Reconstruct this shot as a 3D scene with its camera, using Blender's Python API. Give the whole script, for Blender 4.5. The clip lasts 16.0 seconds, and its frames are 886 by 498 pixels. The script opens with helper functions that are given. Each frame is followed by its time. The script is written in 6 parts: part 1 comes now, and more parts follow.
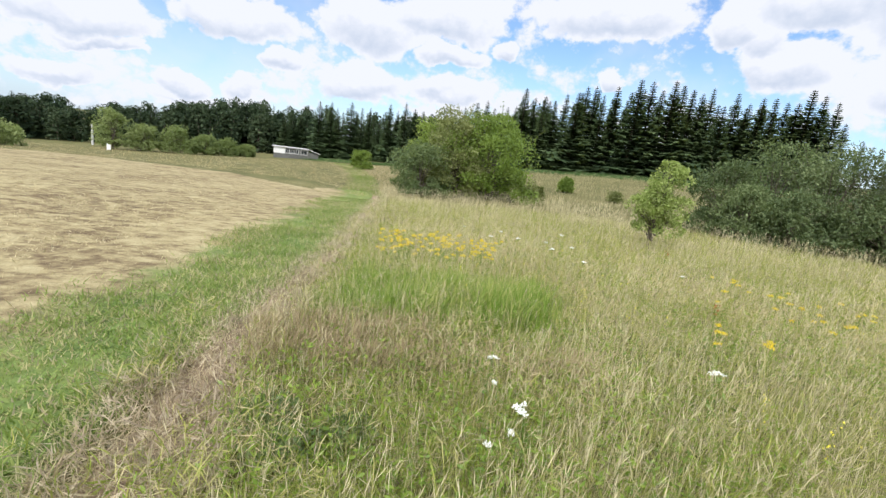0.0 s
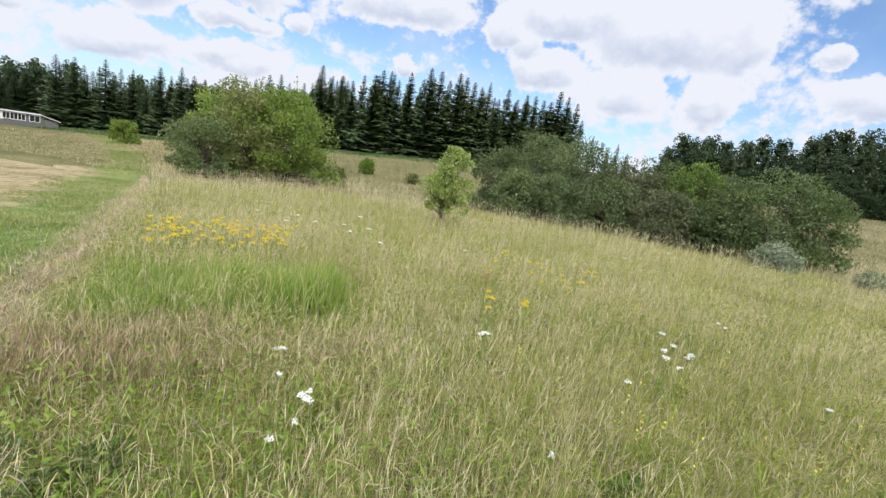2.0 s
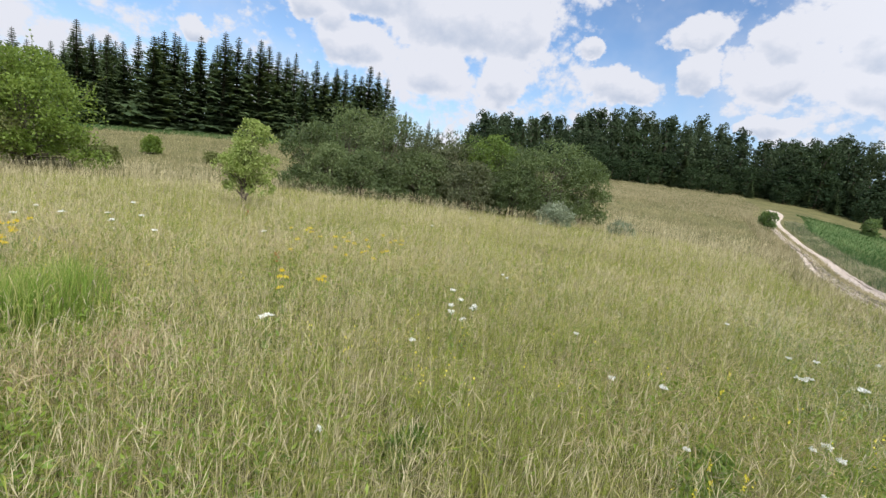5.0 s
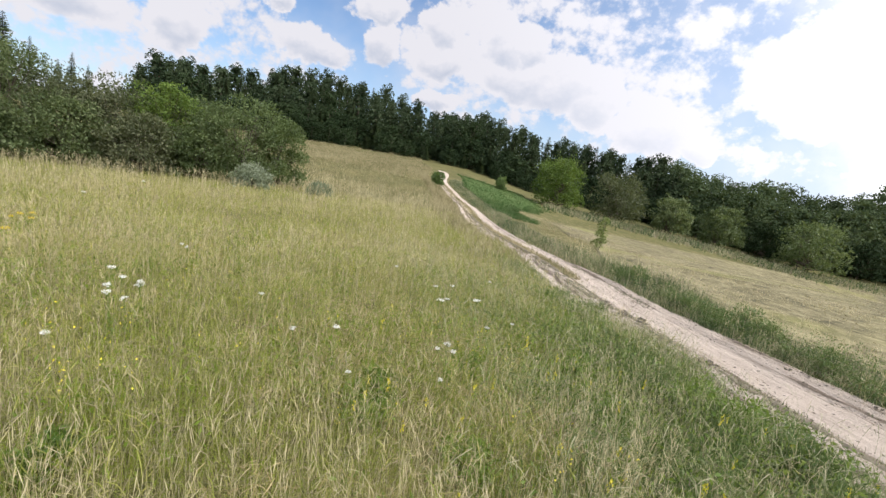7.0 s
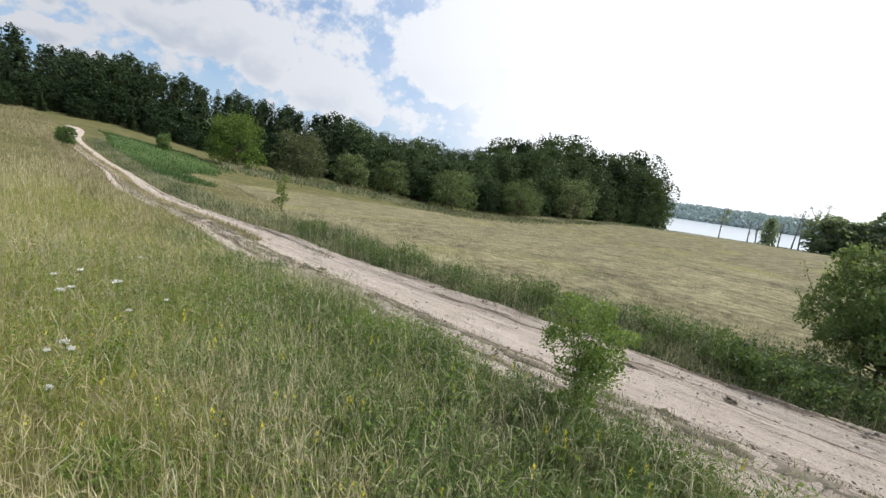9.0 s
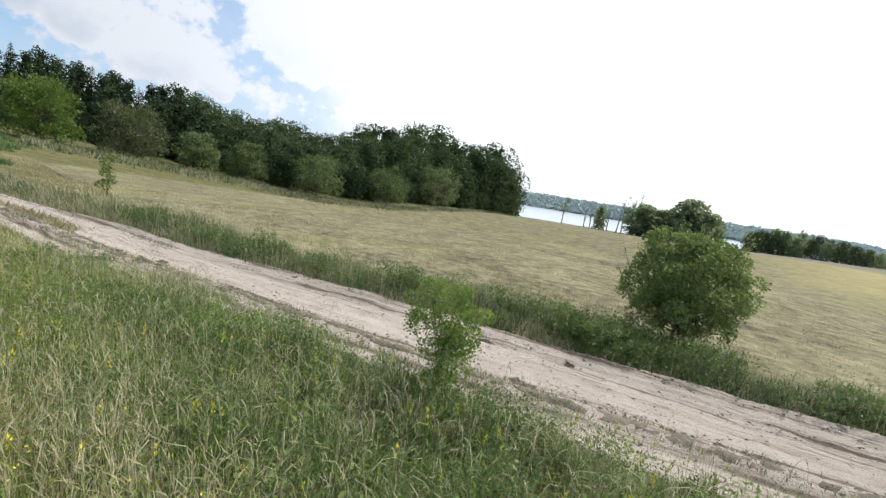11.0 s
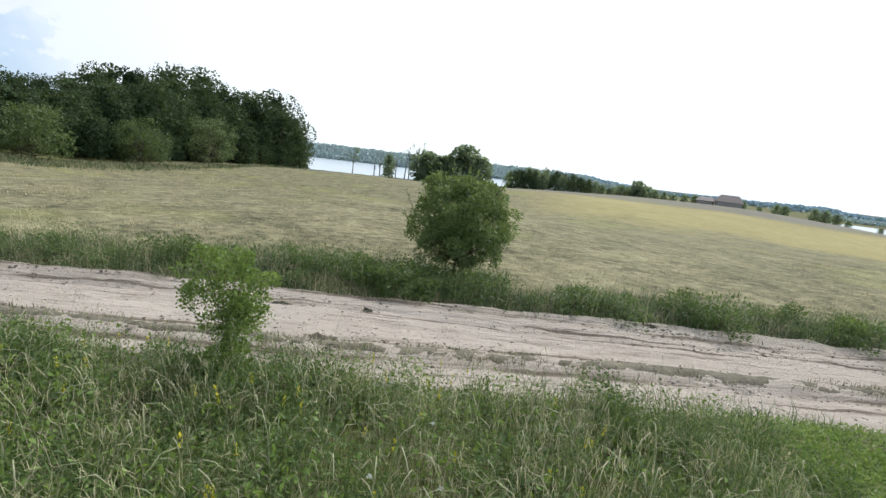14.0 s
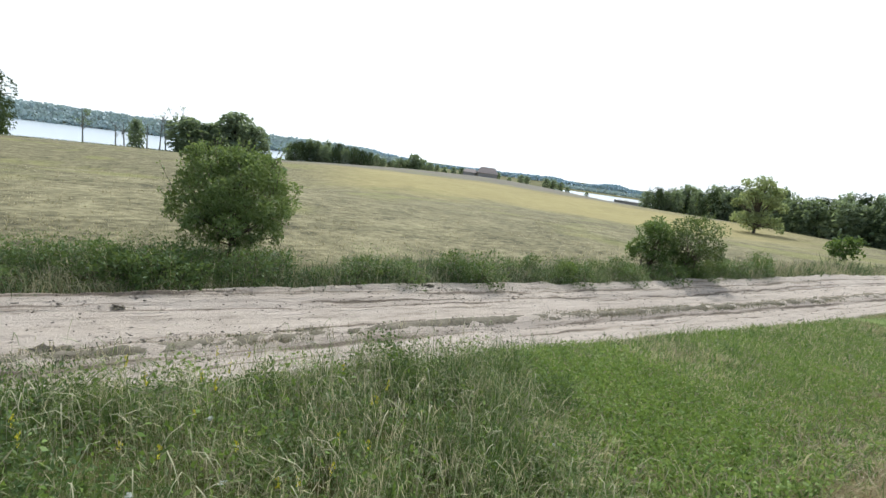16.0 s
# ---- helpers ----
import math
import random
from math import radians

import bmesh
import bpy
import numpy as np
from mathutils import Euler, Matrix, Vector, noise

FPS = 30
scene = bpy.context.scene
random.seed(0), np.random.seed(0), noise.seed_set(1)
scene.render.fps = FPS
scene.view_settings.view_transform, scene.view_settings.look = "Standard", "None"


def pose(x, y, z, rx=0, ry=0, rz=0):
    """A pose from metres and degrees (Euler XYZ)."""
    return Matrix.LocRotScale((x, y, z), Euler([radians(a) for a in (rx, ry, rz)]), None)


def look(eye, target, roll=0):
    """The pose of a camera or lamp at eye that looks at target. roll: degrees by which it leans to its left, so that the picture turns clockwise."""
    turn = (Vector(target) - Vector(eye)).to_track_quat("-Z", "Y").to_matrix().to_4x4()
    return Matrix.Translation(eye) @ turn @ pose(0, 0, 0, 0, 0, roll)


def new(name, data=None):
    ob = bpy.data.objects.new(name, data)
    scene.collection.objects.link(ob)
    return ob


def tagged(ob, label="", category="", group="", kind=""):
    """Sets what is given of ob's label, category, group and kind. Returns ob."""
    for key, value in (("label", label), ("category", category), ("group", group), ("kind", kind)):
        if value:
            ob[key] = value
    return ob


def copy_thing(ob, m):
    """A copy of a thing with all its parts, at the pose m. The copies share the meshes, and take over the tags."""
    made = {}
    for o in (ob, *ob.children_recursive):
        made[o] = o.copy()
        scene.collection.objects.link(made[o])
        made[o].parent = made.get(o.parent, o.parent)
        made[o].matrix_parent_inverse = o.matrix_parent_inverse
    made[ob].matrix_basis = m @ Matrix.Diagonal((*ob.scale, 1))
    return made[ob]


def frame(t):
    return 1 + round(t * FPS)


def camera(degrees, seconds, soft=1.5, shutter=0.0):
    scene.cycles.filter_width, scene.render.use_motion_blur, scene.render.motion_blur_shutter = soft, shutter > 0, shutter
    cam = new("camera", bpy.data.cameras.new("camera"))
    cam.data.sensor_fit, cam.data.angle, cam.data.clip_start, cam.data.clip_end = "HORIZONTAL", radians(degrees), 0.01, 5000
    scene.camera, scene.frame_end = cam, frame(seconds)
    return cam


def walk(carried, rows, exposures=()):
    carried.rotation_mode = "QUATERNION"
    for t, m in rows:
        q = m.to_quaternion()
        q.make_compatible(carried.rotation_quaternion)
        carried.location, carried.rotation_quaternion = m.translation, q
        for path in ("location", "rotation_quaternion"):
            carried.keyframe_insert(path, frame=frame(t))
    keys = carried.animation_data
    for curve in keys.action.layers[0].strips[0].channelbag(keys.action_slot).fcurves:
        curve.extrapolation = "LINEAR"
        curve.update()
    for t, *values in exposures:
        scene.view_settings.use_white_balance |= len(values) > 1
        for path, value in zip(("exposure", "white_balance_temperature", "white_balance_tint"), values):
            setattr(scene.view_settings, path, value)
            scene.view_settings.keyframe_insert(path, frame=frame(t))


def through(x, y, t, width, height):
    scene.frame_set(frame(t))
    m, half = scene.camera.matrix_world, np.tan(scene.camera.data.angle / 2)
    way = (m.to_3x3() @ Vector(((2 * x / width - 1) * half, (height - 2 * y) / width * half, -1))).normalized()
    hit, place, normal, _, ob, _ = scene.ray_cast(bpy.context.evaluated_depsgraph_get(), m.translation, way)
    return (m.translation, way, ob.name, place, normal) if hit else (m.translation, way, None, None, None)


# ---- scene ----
cam = camera(88.92, 16.0, soft=1.45)
# t, x, y, z, then the turns of pose()
ROWS = [
    (0, -0.001, 0.001, 1.649, 78.18, -7.23, 0.83),
    (0.5, 0.048, 0.09, 1.61, 78.95, -8.09, -8.74),
    (1, 0.084, 0.078, 1.607, 79.41, -9.45, -16.21),
    (1.5, 0.071, -0.013, 1.663, 79.33, -9.84, -20.56),
    (2, 0.13, -0.053, 1.699, 79.29, -9.01, -23.7),
    (2.5, 0.166, -0.105, 1.727, 80.61, -9.25, -28.67),
    (3, 0.197, -0.131, 1.738, 81.22, -10.14, -35.79),
    (5.5, 0.525, -0.195, 1.661, 79.28, -7.48, -51.06),
    (6, 0.506, -0.242, 1.68, 80.13, -8.76, -60.16),
    (6.5, 0.488, -0.288, 1.695, 80.09, -8.94, -69.4),
    (7, 0.44, -0.479, 1.724, 80.23, -9.07, -82.48),
    (7.5, 0.398, -0.6, 1.735, 80.36, -9.44, -91.22),
    (8, 0.397, -0.662, 1.725, 79.27, -8.59, -94.06),
    (8.5, 0.355, -0.781, 1.745, 79.54, -7.53, -108.89),
    (11, 0.298, -0.847, 1.745, 81.64, -9.01, -137.77),
    (11.5, 0.304, -0.83, 1.754, 82.01, -8.25, -141.74),
    (12, 0.29, -0.819, 1.766, 84, -7.3, -142.19),
    (12.5, 0.262, -0.811, 1.79, 84.11, -6.64, -144.62),
    (13, 0.258, -0.81, 1.788, 83.56, -6.63, -144.83),
    (13.5, 0.244, -0.851, 1.781, 83.12, -6.06, -147.15),
    (14, 0.191, -0.882, 1.773, 79.19, -6.74, -164),
    (14.5, 0.169, -0.894, 1.768, 77.59, -6, -177.07),
    (15, 0.148, -0.87, 1.772, 78.44, -7.09, -183.28),
    (15.5, 0.135, -0.854, 1.774, 79.21, -7.05, -184.62),
    (16, 0.1, -0.855, 1.772, 79.23, -7.52, -190.84),
]
EXPOSURES = [(0, 0.33, 6050, 12), (1.5, 0.29, 6050, 13), (3, 0.15, 6050, 13), (5.5, 0.10, 6100, 13), (6, 0.08, 6150, 14), (7, 0.14, 6300, 15), (8, 0.14, 6300, 15), (8.5, -0.14, 6200, 12), (11, -0.02, 6050, 10), (12, 0.0, 5950, 9), (13.5, -0.08, 5850, 8), (14.5, -0.18, 5850, 7), (15.2, -0.13, 5850, 7), (16, -0.06, 5850, 7)]
walk(cam, [(t, pose(x, y, z, rx, ry, rz)) for t, x, y, z, rx, ry, rz in ROWS], EXPOSURES)

# ---- world and sun ----
SUN_AZ, SUN_EL = 200.0, 47.0          # degrees clockwise from +y, degrees up


def heading(az, el=0.0):
    a, e = radians(az), radians(el)
    return Vector((math.sin(a) * math.cos(e), math.cos(a) * math.cos(e), math.sin(e)))


class Nodes:
    """Short hand for building a node tree."""

    def __init__(self, tree):
        self.tree = tree
        tree.nodes.clear()

    def add(self, kind, inputs=None, **props):
        n = self.tree.nodes.new(kind)
        if "operation" in props:
            n.operation = props["operation"]
        if "use_clamp" in props:
            n.use_clamp = props["use_clamp"]
        if "data_type" in props:
            n.data_type, n.blend_type, n.clamp_factor = props["data_type"], props["blend_type"], True
        if "interpolation_type" in props:
            n.interpolation_type = props["interpolation_type"]
        for k, v in (inputs or {}).items():
            if isinstance(v, bpy.types.NodeSocket):
                self.tree.links.new(v, n.inputs[k])
            elif n.inputs[k].type == "RGBA" and len(v) == 3:
                n.inputs[k].default_value = (*v, 1)
            else:
                n.inputs[k].default_value = v
        return n

    def math(self, op, a, b=0.0, c=0.0, clamp=False):
        return self.add("ShaderNodeMath", {0: a, 1: b, 2: c}, operation=op, use_clamp=clamp).outputs[0]

    def vec(self, op, a, b=(0, 0, 0)):
        return self.add("ShaderNodeVectorMath", {0: a, 1: b}, operation=op)

    def noise(self, vector, scale, detail=3.0, rough=0.55):
        return self.add("ShaderNodeTexNoise", {"Vector": vector, "Scale": scale, "Detail": detail, "Roughness": rough}).outputs["Fac"]

    def ramp(self, fac, stops):
        n = self.add("ShaderNodeValToRGB", {0: fac})
        els = n.color_ramp.elements
        while len(els) < len(stops):
            els.new(0.5)
        for e, (p, c) in zip(els, stops):
            e.position, e.color = p, (*c, 1) if len(c) == 3 else c
        return n.outputs["Color"]

    def mix(self, fac, a, b, blend="MIX"):
        n = self.add("ShaderNodeMix", data_type="RGBA", blend_type=blend)
        for i, v in ((0, fac), (6, a), (7, b)):
            if isinstance(v, bpy.types.NodeSocket):
                self.tree.links.new(v, n.inputs[i])
            else:
                n.inputs[i].default_value = v if i == 0 else (*v, 1)
        return n.outputs[2]

    def step(self, v, lo, hi):
        return self.add("ShaderNodeMapRange", {"Value": v, "From Min": lo, "From Max": hi}, interpolation_type="SMOOTHSTEP").outputs[0]


world = bpy.data.worlds.new("sky")
world.use_nodes = True
scene.world = world
w = Nodes(world.node_tree)
way = w.add("ShaderNodeTexCoord").outputs["Generated"]
sky = w.add("ShaderNodeTexSky")
sky.sky_type, sky.sun_disc, sky.sun_elevation, sky.sun_rotation = "NISHITA", False, radians(SUN_EL), radians(SUN_AZ)
sky.air_density, sky.dust_density, sky.ozone_density = 1.0, 0.6, 1.4
skycol = w.vec("MULTIPLY", sky.outputs[0], (0.118, 0.13, 0.138)).outputs[0]
sep = w.add("ShaderNodeSeparateXYZ", {0: way})
# cumulus: heaped masses (heading, height, half width, half height in degrees), their outlines broken up by billows
CLOUDS = ((-39, 8.5, 7.7, 2.2), (-25, 11.6, 7.1, 2.7), (-40.5, 3.5, 3.9, 1.3), (-37, 6.4, 4.8, 1.0), (-20.7, 7.8, 2.3, 1.4), (-30, 3.9, 3.1, 1.5),
          (-24.6, 4.7, 2.1, 1.9), (-28, 2.4, 6.1, 0.9), (-11.4, 13.2, 6.4, 3.7), (-3, 15.2, 7.7, 2.9), (5, 12.6, 1.7, 1.7), (-1.2, 11.3, 4.6, 1.6),
          (-11.5, 6.8, 5.6, 2.5), (-1.3, 7, 6.4, 1.9), (16.4, 16.9, 9.6, 2.9), (28.6, 15.8, 2.8, 2.5), (17.6, 10.7, 1.7, 1.7), (35.6, 18, 7.2, 3),
          (46.6, 17.6, 12.1, 4.7), (53.7, 16.6, 4.1, 3.1), (31.3, 15, 2.4, 3), (34, 11.9, 5.0, 2.6), (43.7, 10.5, 4.6, 3.3), (51.8, 10.6, 3.3, 3.2),
          (71.8, 17, 3.8, 1.8), (72.6, 13.5, 2.3, 3.3), (65.9, 11.6, 5.6, 2.2), (61.8, 15.1, 2.1, 1.2), (79.7, 16.5, 2.5, 2.7), (79.7, 13.1, 3.8, 2.7),
          (87.3, 15.3, 3.2, 2.4), (90.9, 15.4, 3, 2.2), (89.6, 12.4, 5.7, 3.1), (79.7, 8.2, 2.8, 1.4), (94, 12.3, 5.6, 4.0), (98.5, 10.6, 3.3, 4.0),
          (105.3, 8.3, 5, 3.2), (109.8, 7, 2.4, 2.0), (121, 14, 8, 6.0), (132, 9, 10, 7))
dome = w.vec("MULTIPLY", way, (1.0, 1.0, 1.35)).outputs[0]
big = w.noise(dome, 5.0, 8.0, 0.62)
puff = w.add("ShaderNodeTexVoronoi", {"Vector": w.vec("ADD", dome, w.vec("SCALE", way).outputs[0]).outputs[0], "Scale": 16.0, "Detail": 3.0, "Roughness": 0.6})
puff.feature, puff.normalize = "SMOOTH_F1", True
bill = w.math("SUBTRACT", 1.0, puff.outputs["Distance"])
stir = w.add("ShaderNodeTexNoise", {"Vector": dome, "Scale": 7.0, "Detail": 5.0, "Roughness": 0.6}).outputs["Color"]
stir = w.add("ShaderNodeVectorMath", {0: w.vec("SUBTRACT", stir, (0.5, 0.5, 0.5)).outputs[0], "Scale": 0.10}, operation="SCALE").outputs[0]
bent = w.vec("ADD", way, stir).outputs[0]
mass, base = 0.0, 0.0
for az, el, wide, tall in CLOUDS:
    c = heading(az, el)
    off = w.vec("MULTIPLY", w.vec("SUBTRACT", bent, tuple(c)).outputs[0], (60.0 / wide, 60.0 / wide, 60.0 / tall)).outputs[0]
    near = w.math("SUBTRACT", 1.05, w.vec("LENGTH", off).outputs["Value"])
    mass = w.math("MAXIMUM", mass, near)
    low = w.math("MULTIPLY", w.step(w.add("ShaderNodeSeparateXYZ", {0: off}).outputs[2], 0.35, -0.9), w.step(near, 0.0, 0.5))
    base = w.math("MAXIMUM", base, low)
sunward = w.vec("DOT_PRODUCT", way, tuple(heading(SUN_AZ, 18))).outputs["Value"]
veil = w.step(sunward, -0.02, 0.72)
pale = w.step(sunward, -0.45, 0.30)
up = w.step(sep.outputs[2], 0.36, 0.62)
ragged = w.math("ADD", w.math("MULTIPLY", w.math("SUBTRACT", big, 0.5), 1.5), w.math("MULTIPLY", w.math("SUBTRACT", bill, 0.62), 1.1))
cover = w.step(w.math("ADD", mass, ragged), 0.06, 0.30)
cover = w.math("MAXIMUM", cover, w.math("MULTIPLY", up, w.step(big, 0.42, 0.6)))
thin = w.math("MULTIPLY", w.step(w.noise(dome, 2.6, 5.0, 0.6), 0.42, 0.66), 0.30)
cover = w.math("MAXIMUM", cover, thin)
cover = w.math("MAXIMUM", cover, w.step(w.math("ADD", veil, w.math("MULTIPLY", w.math("SUBTRACT", big, 0.5), 0.5)), 0.12, 0.42))
soft = w.math("ADD", w.math("MULTIPLY", base, 0.9), w.math("MULTIPLY", w.math("SUBTRACT", 0.62, bill), 1.3))
soft = w.math("MULTIPLY", soft, w.math("SUBTRACT", 1.0, w.math("MULTIPLY", veil, 0.8)), 0.0, True)
cloud = w.mix(soft, (0.75, 0.75, 0.76), (0.40, 0.47, 0.57))
cloud = w.mix(w.math("MULTIPLY", pale, 0.7), cloud, (1.05, 1.06, 1.07))
cloud = w.mix(veil, cloud, (1.30, 1.30, 1.28))
haze = w.step(sep.outputs[2], 0.30, -0.02)
skycol = w.mix(w.math("MULTIPLY", haze, 0.5), skycol, (0.52, 0.66, 0.84))
skycol = w.mix(w.math("MULTIPLY", pale, 0.5), skycol, (0.72, 0.86, 1.05))
skycol = w.mix(w.math("MULTIPLY", veil, 0.75), skycol, (0.95, 1.0, 1.08))
glow = w.mix(cover, skycol, cloud)
bg = w.add("ShaderNodeBackground", {"Color": glow, "Strength": 1.0})
w.add("ShaderNodeOutputWorld", {"Surface": bg.outputs[0]})

sun = new("sun", bpy.data.lights.new("sun", "SUN"))
sun.data.energy, sun.data.angle, sun.data.color = 3.5, radians(1.5), (1.0, 0.95, 0.86)
sun.matrix_world = look(heading(SUN_AZ, SUN_EL) * 300, (0, 0, 0))

# ---- land ----
LAKE_Z = -8.7
RINGS = ((32, 20, (-0.45, -1.66, -0.69, 2.47, 0.49, 1.73, 0.83, -0.88)),
         (80, 34, (-1.66, 1.22, -1.18, 1.61, -7.5, 1.64, -2.17, 2.47, -2.9, -1.45)),
         (160, 44, (-0.6, 2.18, -1.03, 0.91, -1.54, -1.92, 1.55, 1.38, 0.03, 1.21, -3.57, -5.17, -2.35, -2.65)),
         (240, 60, (1.39, -0.74, 7.88, 7.82, 10.26, -4.27, -9.25, -2.29, -1.44, -4.48, 1.08, -0.14, -9.07, -5.68)))


def smooth(a, b, v):
    s = np.clip((v - a) / (b - a), 0, 1)
    return s * s * (3 - 2 * s)


# road: middle line and halves
def road_mid(x):
    x = np.asarray(x, float)
    line = -7.0 + 0.25 * x + 1.8 * np.exp(-((x - 22) / 14) ** 2) - 0.04 * (np.sqrt((x - 1) ** 2 + 4) - (x - 1))
    return line - 0.95 * smooth(9, 17, x) + 0.55 * smooth(34, 46, x) - 3.0 * smooth(56, 84, x)


def road_north(x):
    """How far the sand reaches from the track's middle line towards the meadow."""
    return np.interp(x, [-12, -6, -2, 0.5, 2.5, 5, 7, 10, 17, 30, 45], [1.7, 1.6, 1.8, 2.08, 1.82, 1.62, 1.52, 1.4, 1.0, 1.0, 0.8])


def road_south(x):
    return np.interp(x, [-25, -4, 0, 3.5, 10, 17, 30, 45], [1.85, 1.93, 1.72, 1.44, 1.42, 1.05, 1.02, 0.82])


def ridge_line(x):
    """Where the low ridge between the wheel tracks lies, off the middle line."""
    return np.interp(x, [-15, -7.5, -3.5, -1.5, 0.2, 1.3, 2.7, 5, 8, 16, 30], [0.3, 0.08, 0.2, 0.32, 0.52, 0.68, 0.88, 0.8, 0.62, 0.4, 0.3])


def land(x, y):
    """Height of the ground: gentle swells round the knoll, the lake's basin in the south, the far shores and hills."""
    x, y = np.asarray(x, float), np.asarray(y, float)
    z = -0.30 + 0.59 * np.tanh(x / 12) + 1.83 * np.tanh(y / 12) + 0.38 * np.exp(-(x * x + y * y) / 50)
    for far, wide, swells in RINGS:
        for k, h in enumerate(swells):
            a = 2 * math.pi * k / len(swells)
            z = z + h * np.exp(-((x - far * math.sin(a)) ** 2 + (y - far * math.cos(a)) ** 2) / (2 * wide * wide))
    z = z - 0.20 * np.exp(-((y - road_mid(x)) / 1.95) ** 6) * (1 - smooth(84, 92, np.abs(x)))
    for a, far, wide, h in ((168, 145, 24, -2.1), (197, 208, 30, 2.9), (185, 190, 16, 1.0)):
        z = z + h * np.exp(-((x - far * math.sin(radians(a))) ** 2 + (y - far * math.cos(radians(a))) ** 2) / (2 * wide * wide))
    d, az = np.hypot(x, y), np.degrees(np.arctan2(x, y)) % 360
    south = smooth(118, 140, az) * (1 - smooth(178, 184, az)) + smooth(203, 206, az) * (1 - smooth(216, 224, az))
    shore = 500 - 65 * smooth(184, 196, az)
    basin = -14 + (14 - 7.5 * smooth(184, 196, az)) * smooth(shore, shore + 70, d)
    far = south * basin + (1 - south) * (2 - 10 * smooth(296, 310, az) - 6.5 * smooth(150, 185, az) * (1 - smooth(225, 260, az)) + (8 - 11.5 * smooth(178, 184, az) * (1 - smooth(203, 206, az)) - 9 * smooth(285, 300, az)) * smooth(320, 700, d))
    blend = smooth(235, 320, d)
    return z * (1 - blend) + far * blend


def ground_z(x, y):
    return float(land(x, y))


def spot(az, d):
    """Place on the ground: heading clockwise from north, metres out."""
    v = heading(az)
    return v.x * d, v.y * d, ground_z(v.x * d, v.y * d)


def rise(az, d, el):
    """Height over the ground, at that place, of a line that goes up el degrees from the knoll."""
    return 1.65 + d * math.tan(radians(el)) - spot(az, d)[2]


def strip_right(y):
    y = np.asarray(y, float)
    return -1.5 - 0.035 * np.clip(y, 0, 8) - 0.115 * np.clip(y - 8, 0, 18) - 0.33 * np.clip(y - 26, 0, 60)


def path_mid(y):
    """Middle of the mown path that leads on from the strip towards the cabin."""
    return np.interp(y, [26, 41, 62, 91], [-4.8, -7.3, -12.8, -22.0])


def strip_left(y):
    y = np.asarray(y, float)
    return -3.2 - 0.13 * np.clip(y - 6, 0, 20) - 0.36 * np.clip(y - 26, 0, 60)


def hash_noise(x, y, scale, seed=0):
    """Smooth random field in -1..1 from a few crossed waves."""
    r = np.random.RandomState(seed)
    out = 0
    for k in range(7):
        a, f, p = r.uniform(0, 6.28), scale * r.uniform(0.6, 1.9), r.uniform(0, 6.28)
        out = out + np.sin((x * math.cos(a) + y * math.sin(a)) * f + p + 1.3 * np.sin((x * math.sin(a) - y * math.cos(a)) * f * 0.7 + p))
    return out / 4.0


# ---- materials ----
def material(name):
    m = bpy.data.materials.new(name)
    m.use_nodes = True
    n = Nodes(m.node_tree)
    return m, n


def finish(n, color, rough=0.9, bump=None, strength=0.3, distance=0.02, spec=0.3, metal=0.0):
    ins = {"Base Color": color, "Roughness": rough, "Specular IOR Level": spec, "Metallic": metal}
    if bump is not None:
        ins["Normal"] = n.add("ShaderNodeBump", {"Height": bump, "Strength": strength, "Distance": distance}).outputs[0]
    s = n.add("ShaderNodeBsdfPrincipled", ins)
    n.add("ShaderNodeOutputMaterial", {"Surface": s.outputs[0]})


def leaf_material(name, dark, mid, pale, through=0.35, gloss=0.35, field=0.25, accent=None):
    """Leaves or blades: colour varies from piece to piece, from plant to plant and in broad patches; light comes through."""
    m, n = material(name)
    geo = n.add("ShaderNodeNewGeometry")
    obj = n.add("ShaderNodeObjectInfo")
    pos = geo.outputs["Position"]
    patch = n.noise(pos, field, 3.0)
    fac = n.math("ADD", n.math("MULTIPLY", geo.outputs["Random Per Island"], 0.55), n.math("MULTIPLY", patch, 0.75))
    fac = n.math("ADD", fac, n.math("MULTIPLY", obj.outputs["Random"], 0.34))
    fac = n.math("SUBTRACT", fac, 0.32)
    stops = [(0.05, dark), (0.5, mid), (0.92, pale)]
    if accent:
        stops.append((0.99, accent))
    col = n.ramp(fac, stops)
    a = n.add("ShaderNodeBsdfPrincipled", {"Base Color": col, "Roughness": 0.55, "Specular IOR Level": gloss})
    b = n.add("ShaderNodeBsdfTranslucent", {"Color": n.mix(0.35, col, (0.35, 0.42, 0.05), "MIX")})
    mixed = n.add("ShaderNodeMixShader", {0: through, 1: a.outputs[0], 2: b.outputs[0]})
    n.add("ShaderNodeOutputMaterial", {"Surface": mixed.outputs[0]})
    return m


